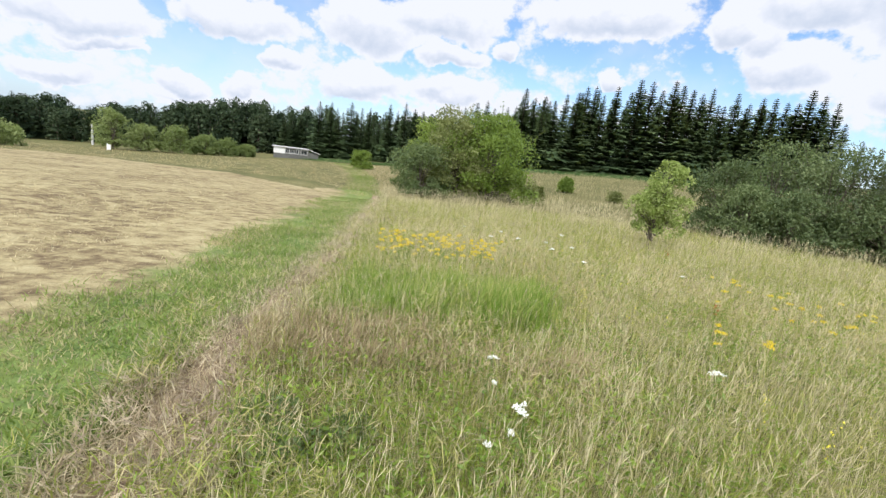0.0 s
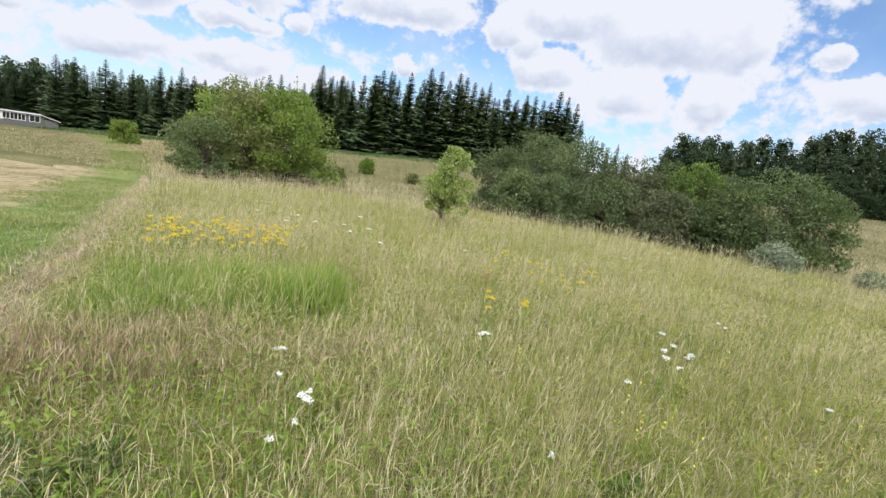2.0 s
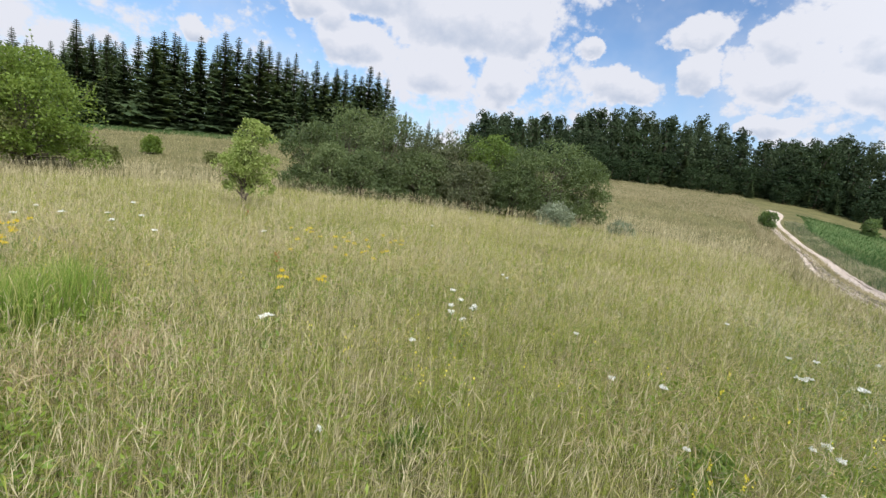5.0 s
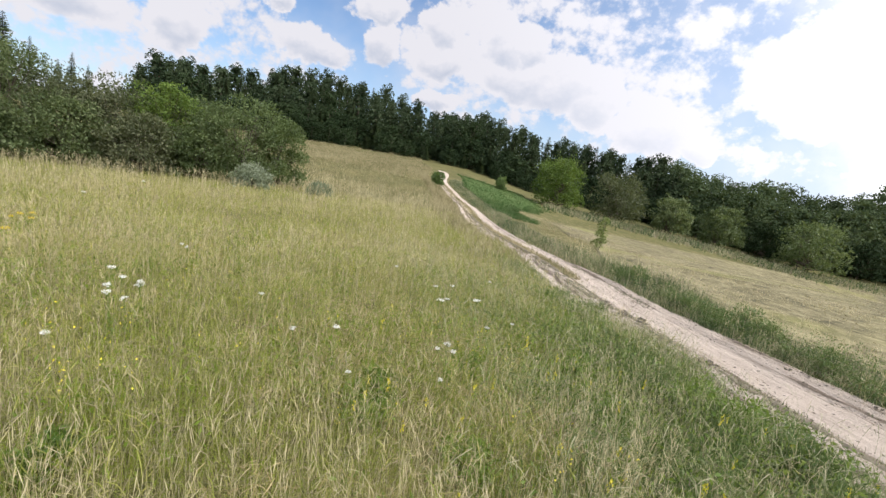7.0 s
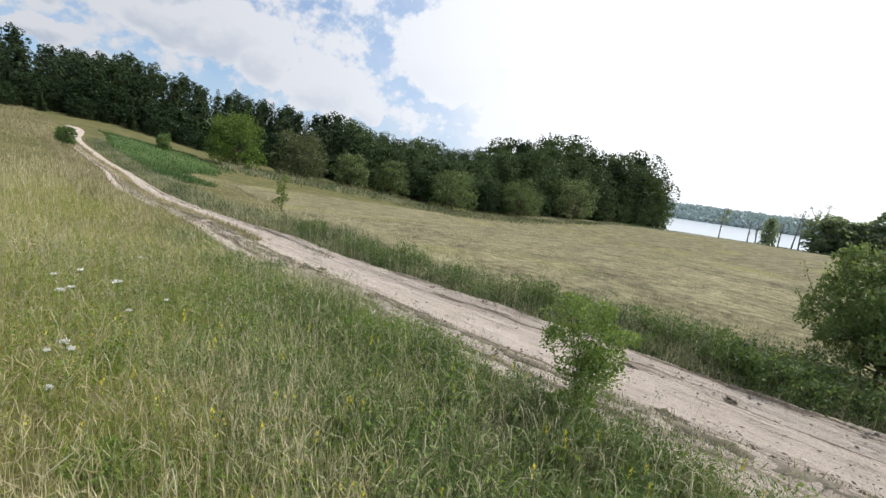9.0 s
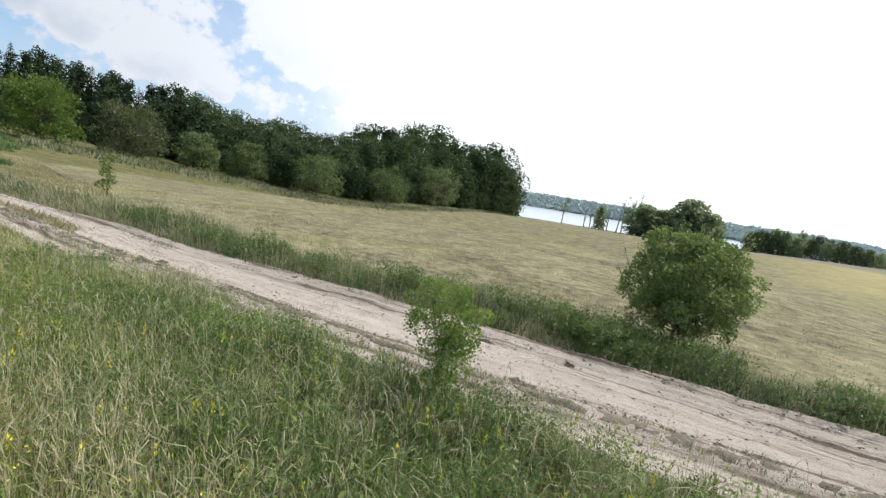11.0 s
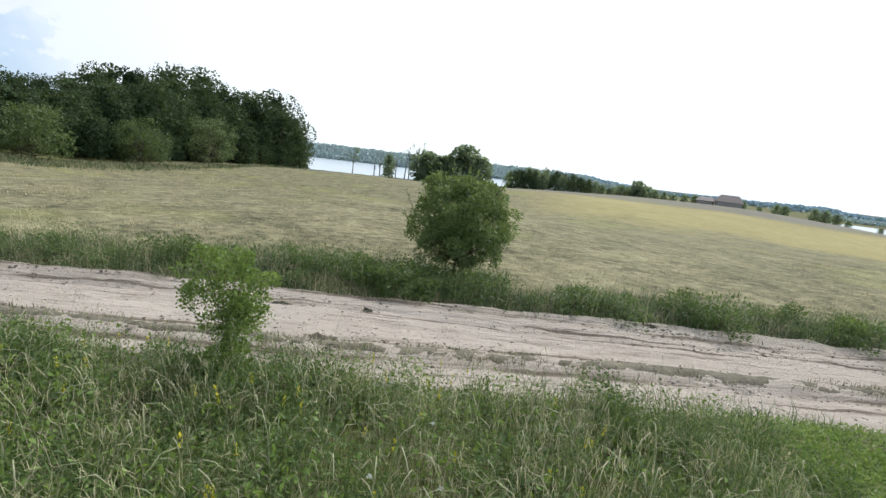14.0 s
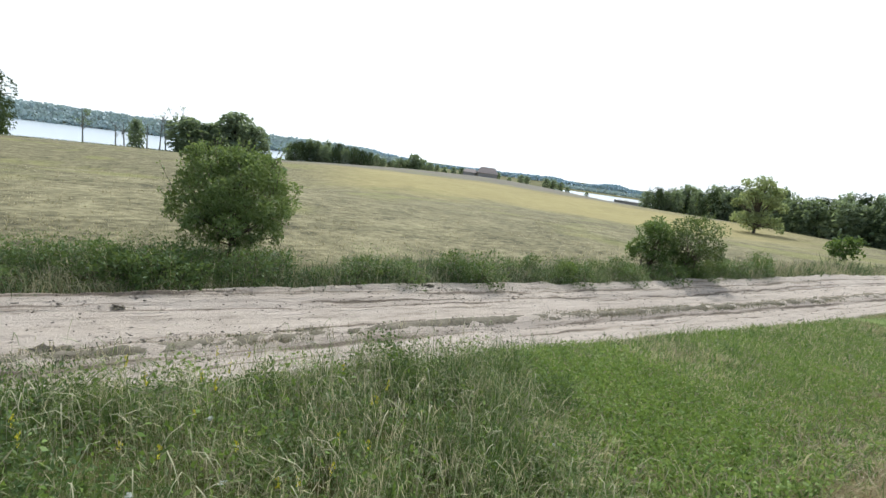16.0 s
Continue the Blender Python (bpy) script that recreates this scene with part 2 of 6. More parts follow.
def grass_material(name, green, olive, straw, dryness, through=0.3, dead=0.0, moist=0.0, fine=1.1):
    """Blades whose share of dry ones changes over the meadow."""
    m, n = material(name)
    geo = n.add("ShaderNodeNewGeometry")
    pos = geo.outputs["Position"]
    wide = n.noise(pos, 0.16, 2.0)
    small = n.noise(pos, fine, 3.0)
    dry = n.math("ADD", n.math("MULTIPLY", wide, 1.3), n.math("MULTIPLY", small, 1.6))
    dry = n.math("ADD", dry, n.math("MULTIPLY", geo.outputs["Random Per Island"], 1.0))
    dry = n.math("ADD", dry, dryness - 1.95)
    if moist:
        dry = n.math("SUBTRACT", dry, n.math("MULTIPLY", n.step(n.add("ShaderNodeSeparateXYZ", {0: pos}).outputs[1], 5.0, -4.0), moist))
    col = n.ramp(n.math("ADD", dry, 0.5), [(0.1, green), (0.42, olive), (0.62, straw), (0.95, tuple(min(1, c * 1.15) for c in straw))])
    if dead:
        other = n.math("FRACT", n.math("MULTIPLY", geo.outputs["Random Per Island"], 37.7))
        col = n.mix(n.math("MULTIPLY", n.step(other, 1.0 - dead - 0.02, 1.0 - dead + 0.02), 0.75), col, (0.40, 0.33, 0.25))
    a = n.add("ShaderNodeBsdfPrincipled", {"Base Color": col, "Roughness": 0.6, "Specular IOR Level": 0.25})
    b = n.add("ShaderNodeBsdfTranslucent", {"Color": col})
    mixed = n.add("ShaderNodeMixShader", {0: through, 1: a.outputs[0], 2: b.outputs[0]})
    n.add("ShaderNodeOutputMaterial", {"Surface": mixed.outputs[0]})
    return m


def soil_color(n, pos, stops, scale=0.35, fine=9.0, stripes=None):
    """Ground cover: broad patches, fine grain; stripes: (heading, spacing, share) of mown swaths. Gives colour and relief."""
    a, b, c = n.noise(pos, scale, 4.0), n.noise(pos, fine, 5.0, 0.65), n.noise(pos, scale * 6, 3.0)
    fac = n.math("ADD", n.math("MULTIPLY", a, 0.55), n.math("MULTIPLY", b, 0.45))
    fac = n.math("ADD", fac, n.math("MULTIPLY", n.math("SUBTRACT", c, 0.5), 0.35))
    if stripes:
        az, gap, share = stripes
        v = heading(az)
        across = n.vec("DOT_PRODUCT", pos, (v.x / gap, v.y / gap, 0)).outputs["Value"]
        along = n.vec("DOT_PRODUCT", pos, (-v.y / gap * 0.5, v.x / gap * 0.5, 0)).outputs["Value"]
        rows = n.add("ShaderNodeCombineXYZ", {0: across, 1: along}).outputs[0]
        swath = n.noise(rows, 3.2, 6.0, 0.72)
        fac = n.math("ADD", fac, n.math("MULTIPLY", n.math("SUBTRACT", swath, 0.5), share))
    return n.ramp(fac, stops), b


def soil_material(name, stops, scale=0.35, fine=9.0, bump=0.5, distance=0.04, stripes=None):
    m, n = material(name)
    pos = n.add("ShaderNodeNewGeometry").outputs["Position"]
    col, b = soil_color(n, pos, stops, scale, fine, stripes)
    finish(n, col, 0.95, b, bump, distance, 0.15)
    return m


STUBBLE = [(0.30, (0.13, 0.092, 0.052)), (0.42, (0.235, 0.185, 0.098)), (0.55, (0.34, 0.285, 0.15)), (0.78, (0.46, 0.395, 0.23))]
LAWN = [(0.26, (0.045, 0.07, 0.022)), (0.46, (0.13, 0.185, 0.05)), (0.62, (0.22, 0.245, 0.075)), (0.82, (0.36, 0.32, 0.15))]
HAY = [(0.32, (0.075, 0.069, 0.038)), (0.42, (0.145, 0.13, 0.072)), (0.54, (0.225, 0.20, 0.112)), (0.72, (0.345, 0.31, 0.18))]


def strip_material():
    """Mown green grass that gives way raggedly to the stubble on its west side."""
    m, n = material("mown_strip")
    pos = n.add("ShaderNodeNewGeometry").outputs["Position"]
    sep = n.add("ShaderNodeSeparateXYZ", {0: pos})
    bend = n.math("MULTIPLY", n.math("SUBTRACT", n.math("MINIMUM", n.math("MAXIMUM", sep.outputs[1], 6.0), 26.0), 6.0), -0.13)
    bend = n.math("ADD", bend, n.math("MULTIPLY", n.math("SUBTRACT", n.math("MAXIMUM", sep.outputs[1], 26.0), 26.0), -0.36))
    off = n.math("SUBTRACT", n.math("SUBTRACT", sep.outputs[0], bend), -3.15)
    off = n.math("ADD", off, n.math("MULTIPLY", n.math("SUBTRACT", n.noise(pos, 1.3, 5.0, 0.7), 0.5), 2.6))
    green, b = soil_color(n, pos, LAWN, 0.7, 16.0)
    dry, _ = soil_color(n, pos, STUBBLE, 0.4, 7.0, (8, 0.9, 1.2))
    finish(n, n.mix(n.step(off, -0.45, 0.55), dry, green), 0.95, b, 0.8, 0.04, 0.15)
    return m


def hay_material():
    """Dry hay field with a golden ripe stretch in the south-west."""
    m, n = material("hay")
    pos = n.add("ShaderNodeNewGeometry").outputs["Position"]
    dry, b = soil_color(n, pos, HAY, 0.5, 5.0, (172, 1.0, 0.9))
    gold, _ = soil_color(n, pos, [(0.2, (0.29, 0.24, 0.095)), (0.6, (0.44, 0.365, 0.145)), (0.85, (0.52, 0.44, 0.20))], 0.05, 3.0, (172, 3.0, 0.5))
    sep = n.add("ShaderNodeSeparateXYZ", {0: pos})
    out = n.math("SQRT", n.math("ADD", n.math("MULTIPLY", sep.outputs[0], sep.outputs[0]), n.math("MULTIPLY", sep.outputs[1], sep.outputs[1])))
    v = heading(-157)
    side = n.math("DIVIDE", n.vec("DOT_PRODUCT", pos, (v.x, v.y, 0)).outputs["Value"], out)
    far = n.math("ADD", out, n.math("MULTIPLY", n.math("SUBTRACT", n.noise(pos, 0.06, 4.0, 0.6), 0.5), 60))
    fac = n.math("MULTIPLY", n.math("MULTIPLY", n.step(far, 62, 86), n.step(far, 165, 125)), n.step(side, math.cos(radians(33)), math.cos(radians(16))))
    col = n.mix(n.math("MULTIPLY", fac, 0.62), dry, gold)
    bare, _ = soil_color(n, pos, [(0.2, (0.15, 0.135, 0.105)), (0.6, (0.21, 0.19, 0.15)), (0.85, (0.28, 0.25, 0.20))], 0.05, 3.0, (172, 4.0, 0.4))
    back = n.math("MULTIPLY", n.step(far, 142, 160), n.step(side, math.cos(radians(42)), math.cos(radians(30))))
    green = n.math("MULTIPLY", n.math("MULTIPLY", n.step(n.noise(pos, 0.11, 3.0, 0.6), 0.52, 0.66), n.math("SUBTRACT", 1.0, fac)), 0.45)
    col = n.mix(green, n.mix(back, col, bare), (0.25, 0.255, 0.075))
    finish(n, col, 0.95, b, 0.8, 0.05, 0.15)
    return m


M = {}
M["meadow_soil"] = soil_material("meadow_soil", [(0.25, (0.05, 0.058, 0.02)), (0.5, (0.125, 0.12, 0.045)), (0.75, (0.25, 0.22, 0.10))])
M["stubble"] = soil_material("stubble", STUBBLE, 0.4, 7.0, 0.9, 0.06, (8, 0.9, 1.25))
M["hay"] = hay_material()
M["strip"] = strip_material()
M["lawn"] = soil_material("lawn", LAWN, 0.7, 16.0, 0.8, 0.04)
M["thatch"] = soil_material("thatch", [(0.28, (0.13, 0.09, 0.055)), (0.5, (0.29, 0.22, 0.14)), (0.75, (0.44, 0.36, 0.24))], 1.5, 18.0, 0.9, 0.06)
M["green_crop"] = soil_material("green_crop", [(0.2, (0.045, 0.08, 0.022)), (0.5, (0.08, 0.13, 0.036)), (0.8, (0.17, 0.19, 0.075))], 0.3, 6.0)
M["grass"] = grass_material("grass", (0.27, 0.335, 0.045), (0.46, 0.455, 0.125), (0.585, 0.515, 0.275), -0.18, 0.38, 0.18, 0.26)
M["tangle"] = grass_material("tangled_blades", (0.215, 0.275, 0.036), (0.415, 0.41, 0.11), (0.535, 0.46, 0.24), -0.12, 0.38, 0.24, 0.25, 1.6)
M["verge"] = grass_material("verge", (0.075, 0.125, 0.045), (0.15, 0.20, 0.08), (0.38, 0.36, 0.21), -0.14, 0.36, 0.15)
M["verge_near"] = grass_material("verge_near", (0.10, 0.16, 0.042), (0.205, 0.27, 0.078), (0.40, 0.38, 0.22), -0.32, 0.32, 0.08, 0.0, 2.5)
M["verge_leaf"] = leaf_material("verge_leaves", (0.055, 0.105, 0.034), (0.105, 0.17, 0.058), (0.19, 0.25, 0.10), 0.36, 0.35, 1.2)
M["stalks"] = grass_material("stalks", (0.40, 0.37, 0.18), (0.52, 0.46, 0.26), (0.62, 0.55, 0.35), 0.1, 0.4)
M["rough"] = grass_material("rough_grass", (0.18, 0.18, 0.075), (0.295, 0.265, 0.135), (0.40, 0.35, 0.205), 0.1, 0.35)
M["russet"] = grass_material("russet_grass", (0.32, 0.26, 0.12), (0.47, 0.365, 0.19), (0.56, 0.46, 0.27), 0.1, 0.35)
M["fresh"] = grass_material("fresh_grass", (0.20, 0.32, 0.05), (0.32, 0.42, 0.085), (0.46, 0.48, 0.16), -0.25, 0.5)
M["stubble_stalk"] = grass_material("stubble_stalk", (0.30, 0.26, 0.13), (0.42, 0.35, 0.19), (0.52, 0.45, 0.27), 0.1, 0.3)
M["hay_straw"] = grass_material("hay_straw", (0.28, 0.25, 0.12), (0.38, 0.335, 0.18), (0.48, 0.42, 0.26), 0.1, 0.3)
M["lime"] = leaf_material("lime_leaves", (0.14, 0.23, 0.03), (0.25, 0.36, 0.05), (0.38, 0.46, 0.10), 0.45, 0.35, 1.2)
M["herb"] = leaf_material("herb_leaves", (0.08, 0.15, 0.03), (0.16, 0.26, 0.05), (0.26, 0.36, 0.09), 0.4, 0.35, 1.2)
M["clover"] = leaf_material("clover_leaves", (0.13, 0.215, 0.055), (0.24, 0.34, 0.09), (0.38, 0.46, 0.16), 0.42, 0.3, 1.2)
M["rose"] = leaf_material("rose_leaves", (0.12, 0.195, 0.05), (0.25, 0.345, 0.09), (0.44, 0.52, 0.18), 0.42, 0.4, 2.0)
M["petal_white"], _n = material("white_petals")
finish(_n, _n.ramp(_n.noise(_n.add("ShaderNodeNewGeometry").outputs["Position"], 60.0), [(0.3, (0.66, 0.68, 0.60)), (0.6, (0.86, 0.86, 0.82))]), 0.7)
M["petal_yellow"], _n = material("yellow_petals")
finish(_n, _n.ramp(_n.noise(_n.add("ShaderNodeNewGeometry").outputs["Position"], 50.0), [(0.3, (0.62, 0.52, 0.02)), (0.65, (0.82, 0.74, 0.08))]), 0.6)
M["petal_gold"], _n = material("golden_petals")
finish(_n, _n.ramp(_n.noise(_n.add("ShaderNodeNewGeometry").outputs["Position"], 50.0), [(0.3, (0.60, 0.44, 0.02)), (0.65, (0.80, 0.65, 0.06))]), 0.6)
M["petal_red"], _n = material("rusty_seeds")
finish(_n, _n.ramp(_n.noise(_n.add("ShaderNodeNewGeometry").outputs["Position"], 50.0), [(0.3, (0.30, 0.08, 0.03)), (0.65, (0.50, 0.17, 0.07))]), 0.8)
M["bark"], _n = material("bark")
_p = _n.vec("MULTIPLY", _n.add("ShaderNodeTexCoord").outputs["Object"], (6, 6, 1.2)).outputs[0]
_f = _n.noise(_p, 4.0, 6.0, 0.65)
finish(_n, _n.ramp(_f, [(0.3, (0.05, 0.04, 0.03)), (0.7, (0.19, 0.16, 0.12))]), 0.95, _f, 0.7, 0.03)
M["spruce"] = leaf_material("spruce_needles", (0.036, 0.062, 0.032), (0.072, 0.112, 0.05), (0.12, 0.165, 0.072), 0.2, 0.2)
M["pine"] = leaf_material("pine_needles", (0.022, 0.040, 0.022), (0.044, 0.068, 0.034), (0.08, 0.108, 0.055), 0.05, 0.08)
# leaf tone lowered to stand for cloud shade over the hill wood
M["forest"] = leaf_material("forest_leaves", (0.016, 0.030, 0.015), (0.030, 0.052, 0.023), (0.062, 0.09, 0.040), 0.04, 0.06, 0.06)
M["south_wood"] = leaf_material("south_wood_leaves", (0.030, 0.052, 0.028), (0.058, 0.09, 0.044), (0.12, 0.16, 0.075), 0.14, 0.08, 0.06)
# leaf colours paled and greyed: mid-distance haze is put into them
M["hazed_mid_wood"] = leaf_material("hazed_shore_leaves", (0.14, 0.185, 0.125), (0.21, 0.265, 0.18), (0.30, 0.355, 0.245), 0.55, 0.2, 0.06)
M["willow"] = leaf_material("willow_leaves", (0.055, 0.09, 0.034), (0.12, 0.168, 0.065), (0.235, 0.285, 0.135), 0.32, 0.3, 0.4)
M["thicket"] = leaf_material("thicket_leaves", (0.042, 0.068, 0.027), (0.095, 0.135, 0.055), (0.21, 0.255, 0.12), 0.28, 0.25, 0.4)
M["thicket_grey"] = leaf_material("grey_thicket_leaves", (0.046, 0.062, 0.032), (0.105, 0.122, 0.065), (0.215, 0.23, 0.13), 0.28, 0.25, 0.4)
M["round_crown"] = leaf_material("round_crown_leaves", (0.035, 0.072, 0.012), (0.08, 0.145, 0.026), (0.18, 0.26, 0.055), 0.3, 0.3, 0.3)
M["roadside"] = leaf_material("roadside_leaves", (0.06, 0.108, 0.036), (0.128, 0.195, 0.068), (0.24, 0.305, 0.125), 0.45, 0.4, 1.0)
M["silver"] = leaf_material("silver_leaves", (0.12, 0.16, 0.10), (0.20, 0.25, 0.16), (0.30, 0.34, 0.24), 0.25, 0.4, 0.5)
M["apple"] = leaf_material("fresh_leaves", (0.09, 0.15, 0.026), (0.185, 0.27, 0.048), (0.33, 0.41, 0.095), 0.42, 0.35, 0.5)
M["sapling"] = leaf_material("sapling_leaves", (0.19, 0.27, 0.06), (0.31, 0.39, 0.11), (0.44, 0.48, 0.20), 0.45, 0.35, 1.5, (0.40, 0.22, 0.05))
M["pale_tree"] = leaf_material("pale_leaves", (0.22, 0.27, 0.12), (0.33, 0.38, 0.19), (0.45, 0.49, 0.28), 0.5, 0.2, 0.3)
M["pale_bush"] = leaf_material("pale_bush_leaves", (0.12, 0.165, 0.055), (0.20, 0.255, 0.09), (0.30, 0.35, 0.15), 0.4, 0.2, 0.3)
M["dusky"] = leaf_material("dusky_leaves", (0.11, 0.13, 0.045), (0.20, 0.225, 0.08), (0.31, 0.32, 0.13), 0.36, 0.3, 0.5)
M["bush"] = leaf_material("bush_leaves", (0.052, 0.105, 0.032), (0.105, 0.178, 0.06), (0.195, 0.27, 0.108), 0.45, 0.4, 1.0)
# the next two carry the air's haze in their colour, bluer with distance
M["haze_wood"] = leaf_material("far_wood_hazed_leaves", (0.38, 0.47, 0.50), (0.43, 0.52, 0.54), (0.48, 0.56, 0.57), 0.2, 0.2, 0.02)
M["blue_haze_wood"] = leaf_material("distant_wood_hazed_leaves", (0.33, 0.45, 0.55), (0.38, 0.51, 0.60), (0.43, 0.55, 0.63), 0.1, 0.1, 0.01)


# ---- builders ----
def mesh_from(name, verts, faces, mat):
    me = bpy.data.meshes.new(name)
    verts = np.asarray(verts, np.float32).reshape(-1, 3)
    if isinstance(faces, np.ndarray):
        k, n = faces.shape[1], len(faces)
        me.vertices.add(len(verts))
        me.vertices.foreach_set("co", verts.ravel())
        me.loops.add(n * k)
        me.loops.foreach_set("vertex_index", faces.astype(np.int32).ravel())
        me.polygons.add(n)
        me.polygons.foreach_set("loop_start", np.arange(0, n * k, k, dtype=np.int32))
        me.update(calc_edges=True)
    else:
        me.from_pydata(verts.tolist(), [], faces)
    for m in mat if isinstance(mat, (list, tuple)) else (mat,):
        me.materials.append(m)
    return me


def mesh_part(name, verts, faces, mat, parent=None, label="", soft=False):
    ob = new(name, mesh_from(name, verts, faces, mat))
    if soft:
        ob.data.polygons.foreach_set("use_smooth", np.ones(len(ob.data.polygons), bool))
    if parent is not None:
        ob.parent = parent
    if label:
        ob["label"] = label
    return ob


def part(name, bm, mat, parent=None, label=""):
    me = bpy.data.meshes.new(name)
    bm.to_mesh(me)
    bm.free()
    me.materials.append(mat)
    ob = new(name, me)
    if parent is not None:
        ob.parent = parent
    if label:
        ob["label"] = label
    return ob


def sheet(name, across, along, place, mat, lift=0.03, wobble=0.0, label="", seed=3, rounded=False):
    """A sheet of ground cover. place(u, v) gives x, y for arrays u, v in 0..1."""
    u, v = np.meshgrid(np.linspace(0, 1, across), np.linspace(0, 1, along))
    x, y = place(u, v)
    z = land(x, y) + lift + 0.0004 * np.hypot(x, y) + wobble * hash_noise(x, y, 2.2, seed)
    if rounded:
        z = land(x, y) + (z - land(x, y)) * smooth(-0.02, 0.35, u) * smooth(1.02, 0.65, u)
    for edge in (np.s_[0, :], np.s_[-1, :], np.s_[:, 0], np.s_[:, -1]):
        z[edge] = land(x[edge], y[edge]) - (0.015 if rounded else 0.06)
    i = np.arange(across * along).reshape(along, across)
    f = np.stack([i[:-1, :-1], i[:-1, 1:], i[1:, 1:], i[1:, :-1]], -1).reshape(-1, 4)
    ob = mesh_part(name, np.stack([x, y, z], -1).reshape(-1, 3), f, mat, soft=True)
    return tagged(ob, label, kind="structure")


def blades(name, x, y, height, width, mat, lean=0.35, wind=(0.12, 0.05), seed=1, label="", category="", lift=0.0, bend=0.35, plain=False):
    """Grass: one tapered, bent blade at each place; all in one mesh."""
    r = np.random.RandomState(seed)
    n = len(x)
    z = land(x, y) + lift
    a = r.uniform(0, 2 * math.pi, n)
    tilt = lean * r.uniform(0.1, 1.0, n) * np.where(r.uniform(0, 1, n) < 0.3, 1.6, 1.0)
    dx, dy = np.cos(a) * tilt + wind[0], np.sin(a) * tilt + wind[1]
    height = height / np.sqrt(1 + 0.9 * tilt ** 2)
    face = r.uniform(0, math.pi, n)
    width = width * (1.0 if plain else np.clip(0.55 + np.hypot(x, y) / 9, 0.7, 1.0))
    sx, sy = np.cos(face) * width / 2, np.sin(face) * width / 2
    h = height
    p0, mid = np.stack([x, y, z - 0.02], -1), np.stack([x + dx * h * 0.42, y + dy * h * 0.42, z + h * 0.62], -1)
    tip = np.stack([x + dx * h * (1 + bend), y + dy * h * (1 + bend), z + h * np.clip(1 - bend * tilt, 0.4, 1)], -1)
    s = np.stack([sx, sy, 0 * sx], -1)
    if plain:
        ob = mesh_part(name, np.stack([p0 - s, p0 + s, tip], 1).reshape(-1, 3), np.arange(n)[:, None] * 3 + np.array([[0, 1, 2]]), mat)
        return tagged(ob, label, category, kind="stuff")
    verts = np.stack([p0 - s, p0 + s, mid + s * 0.75, mid - s * 0.75, tip], 1).reshape(-1, 3)
    b = np.arange(n)[:, None] * 5
    faces = np.concatenate([b + np.array([[0, 1, 2]]), b + np.array([[0, 2, 3]]), b + np.array([[3, 2, 4]])])
    ob = mesh_part(name, verts, faces, mat)
    return tagged(ob, label, category, kind="stuff")


def stalks(name, x, y, height, mat, seed, label, lean=0.3, wind=(0.03, 0.01), thick=0.004, head=0.09):
    """Thin dry grass stalks, each with a loose seed head of three slips."""
    r = np.random.RandomState(seed)
    n, z = len(x), land(x, y)
    a, t = r.uniform(0, 6.283, n), lean * r.uniform(0.1, 1, n)
    dx, dy = np.cos(a) * t + wind[0], np.sin(a) * t + wind[1]
    p0 = np.stack([x, y, z], -1)
    top = np.stack([x + dx * height, y + dy * height, z + height], -1)
    up = (top - p0) / np.linalg.norm(top - p0, axis=1)[:, None]
    f = r.uniform(0, 3.14, n)
    s = np.stack([np.cos(f), np.sin(f), 0 * f], -1) * (thick * 0.5)
    s = s * np.maximum(1.0, np.hypot(x, y) / 6)[:, None]
    vs, fs = [p0 - s, p0 + s, top], [(0, 1, 2)]
    for k in range(3):
        g = r.normal(size=(n, 3)) * 0.35 + up + np.array([wind[0] * 3, wind[1] * 3, -0.2 * k])
        g /= np.linalg.norm(g, axis=1)[:, None]
        q = top - up * (height * (0.05 + 0.07 * k))[:, None]
        ln = head * r.uniform(0.7, 1.3, n)[:, None]
        c = len(vs)
        vs += [q, q + g * ln * 0.5 + s * 1.1, q + g * ln, q + g * ln * 0.5 - s * 1.1]
        fs += [(c, c + 1, c + 2), (c, c + 2, c + 3)]
    m = len(vs)
    verts = np.stack(vs, 1).reshape(-1, 3)
    faces = np.concatenate([np.arange(n)[:, None] * m + np.array([q]) for q in fs])
    return tagged(mesh_part(name, verts, faces, mat), label, "grass", kind="stuff")


def scatter(r, n, az0, az1, d0, d1, power=1.0):
    """Places round the knoll between two headings, thinning outwards for power below 2."""
    az = np.radians(r.uniform(az0, az1, n))
    d = (d0 ** power + (d1 ** power - d0 ** power) * r.uniform(0, 1, n)) ** (1 / power)
    return d * np.sin(az), d * np.cos(az)


def leaf_quads(pts, size, r, out=None, droop=0.0, slim=0.42):
    """Folded diamond leaves at pts."""
    n = len(pts)
    a = r.normal(size=(n, 3))
    if out is not None:
        a = a * 0.8 + out * 0.9
    a[:, 2] -= droop
    a /= np.linalg.norm(a, axis=1)[:, None] + 1e-9
    b = np.cross(a, r.normal(size=(n, 3)))
    b /= np.linalg.norm(b, axis=1)[:, None] + 1e-9
    c = np.cross(a, b)
    s = (size * r.uniform(0.65, 1.35, n))[:, None]
    mid = pts + a * s * 0.5 + c * s * 0.12
    verts = np.stack([pts, mid + b * s * slim, pts + a * s, mid - b * s * slim], 1).reshape(-1, 3)
    faces = np.arange(n)[:, None] * 4 + np.array([[0, 1, 2, 3]])
    return verts, faces


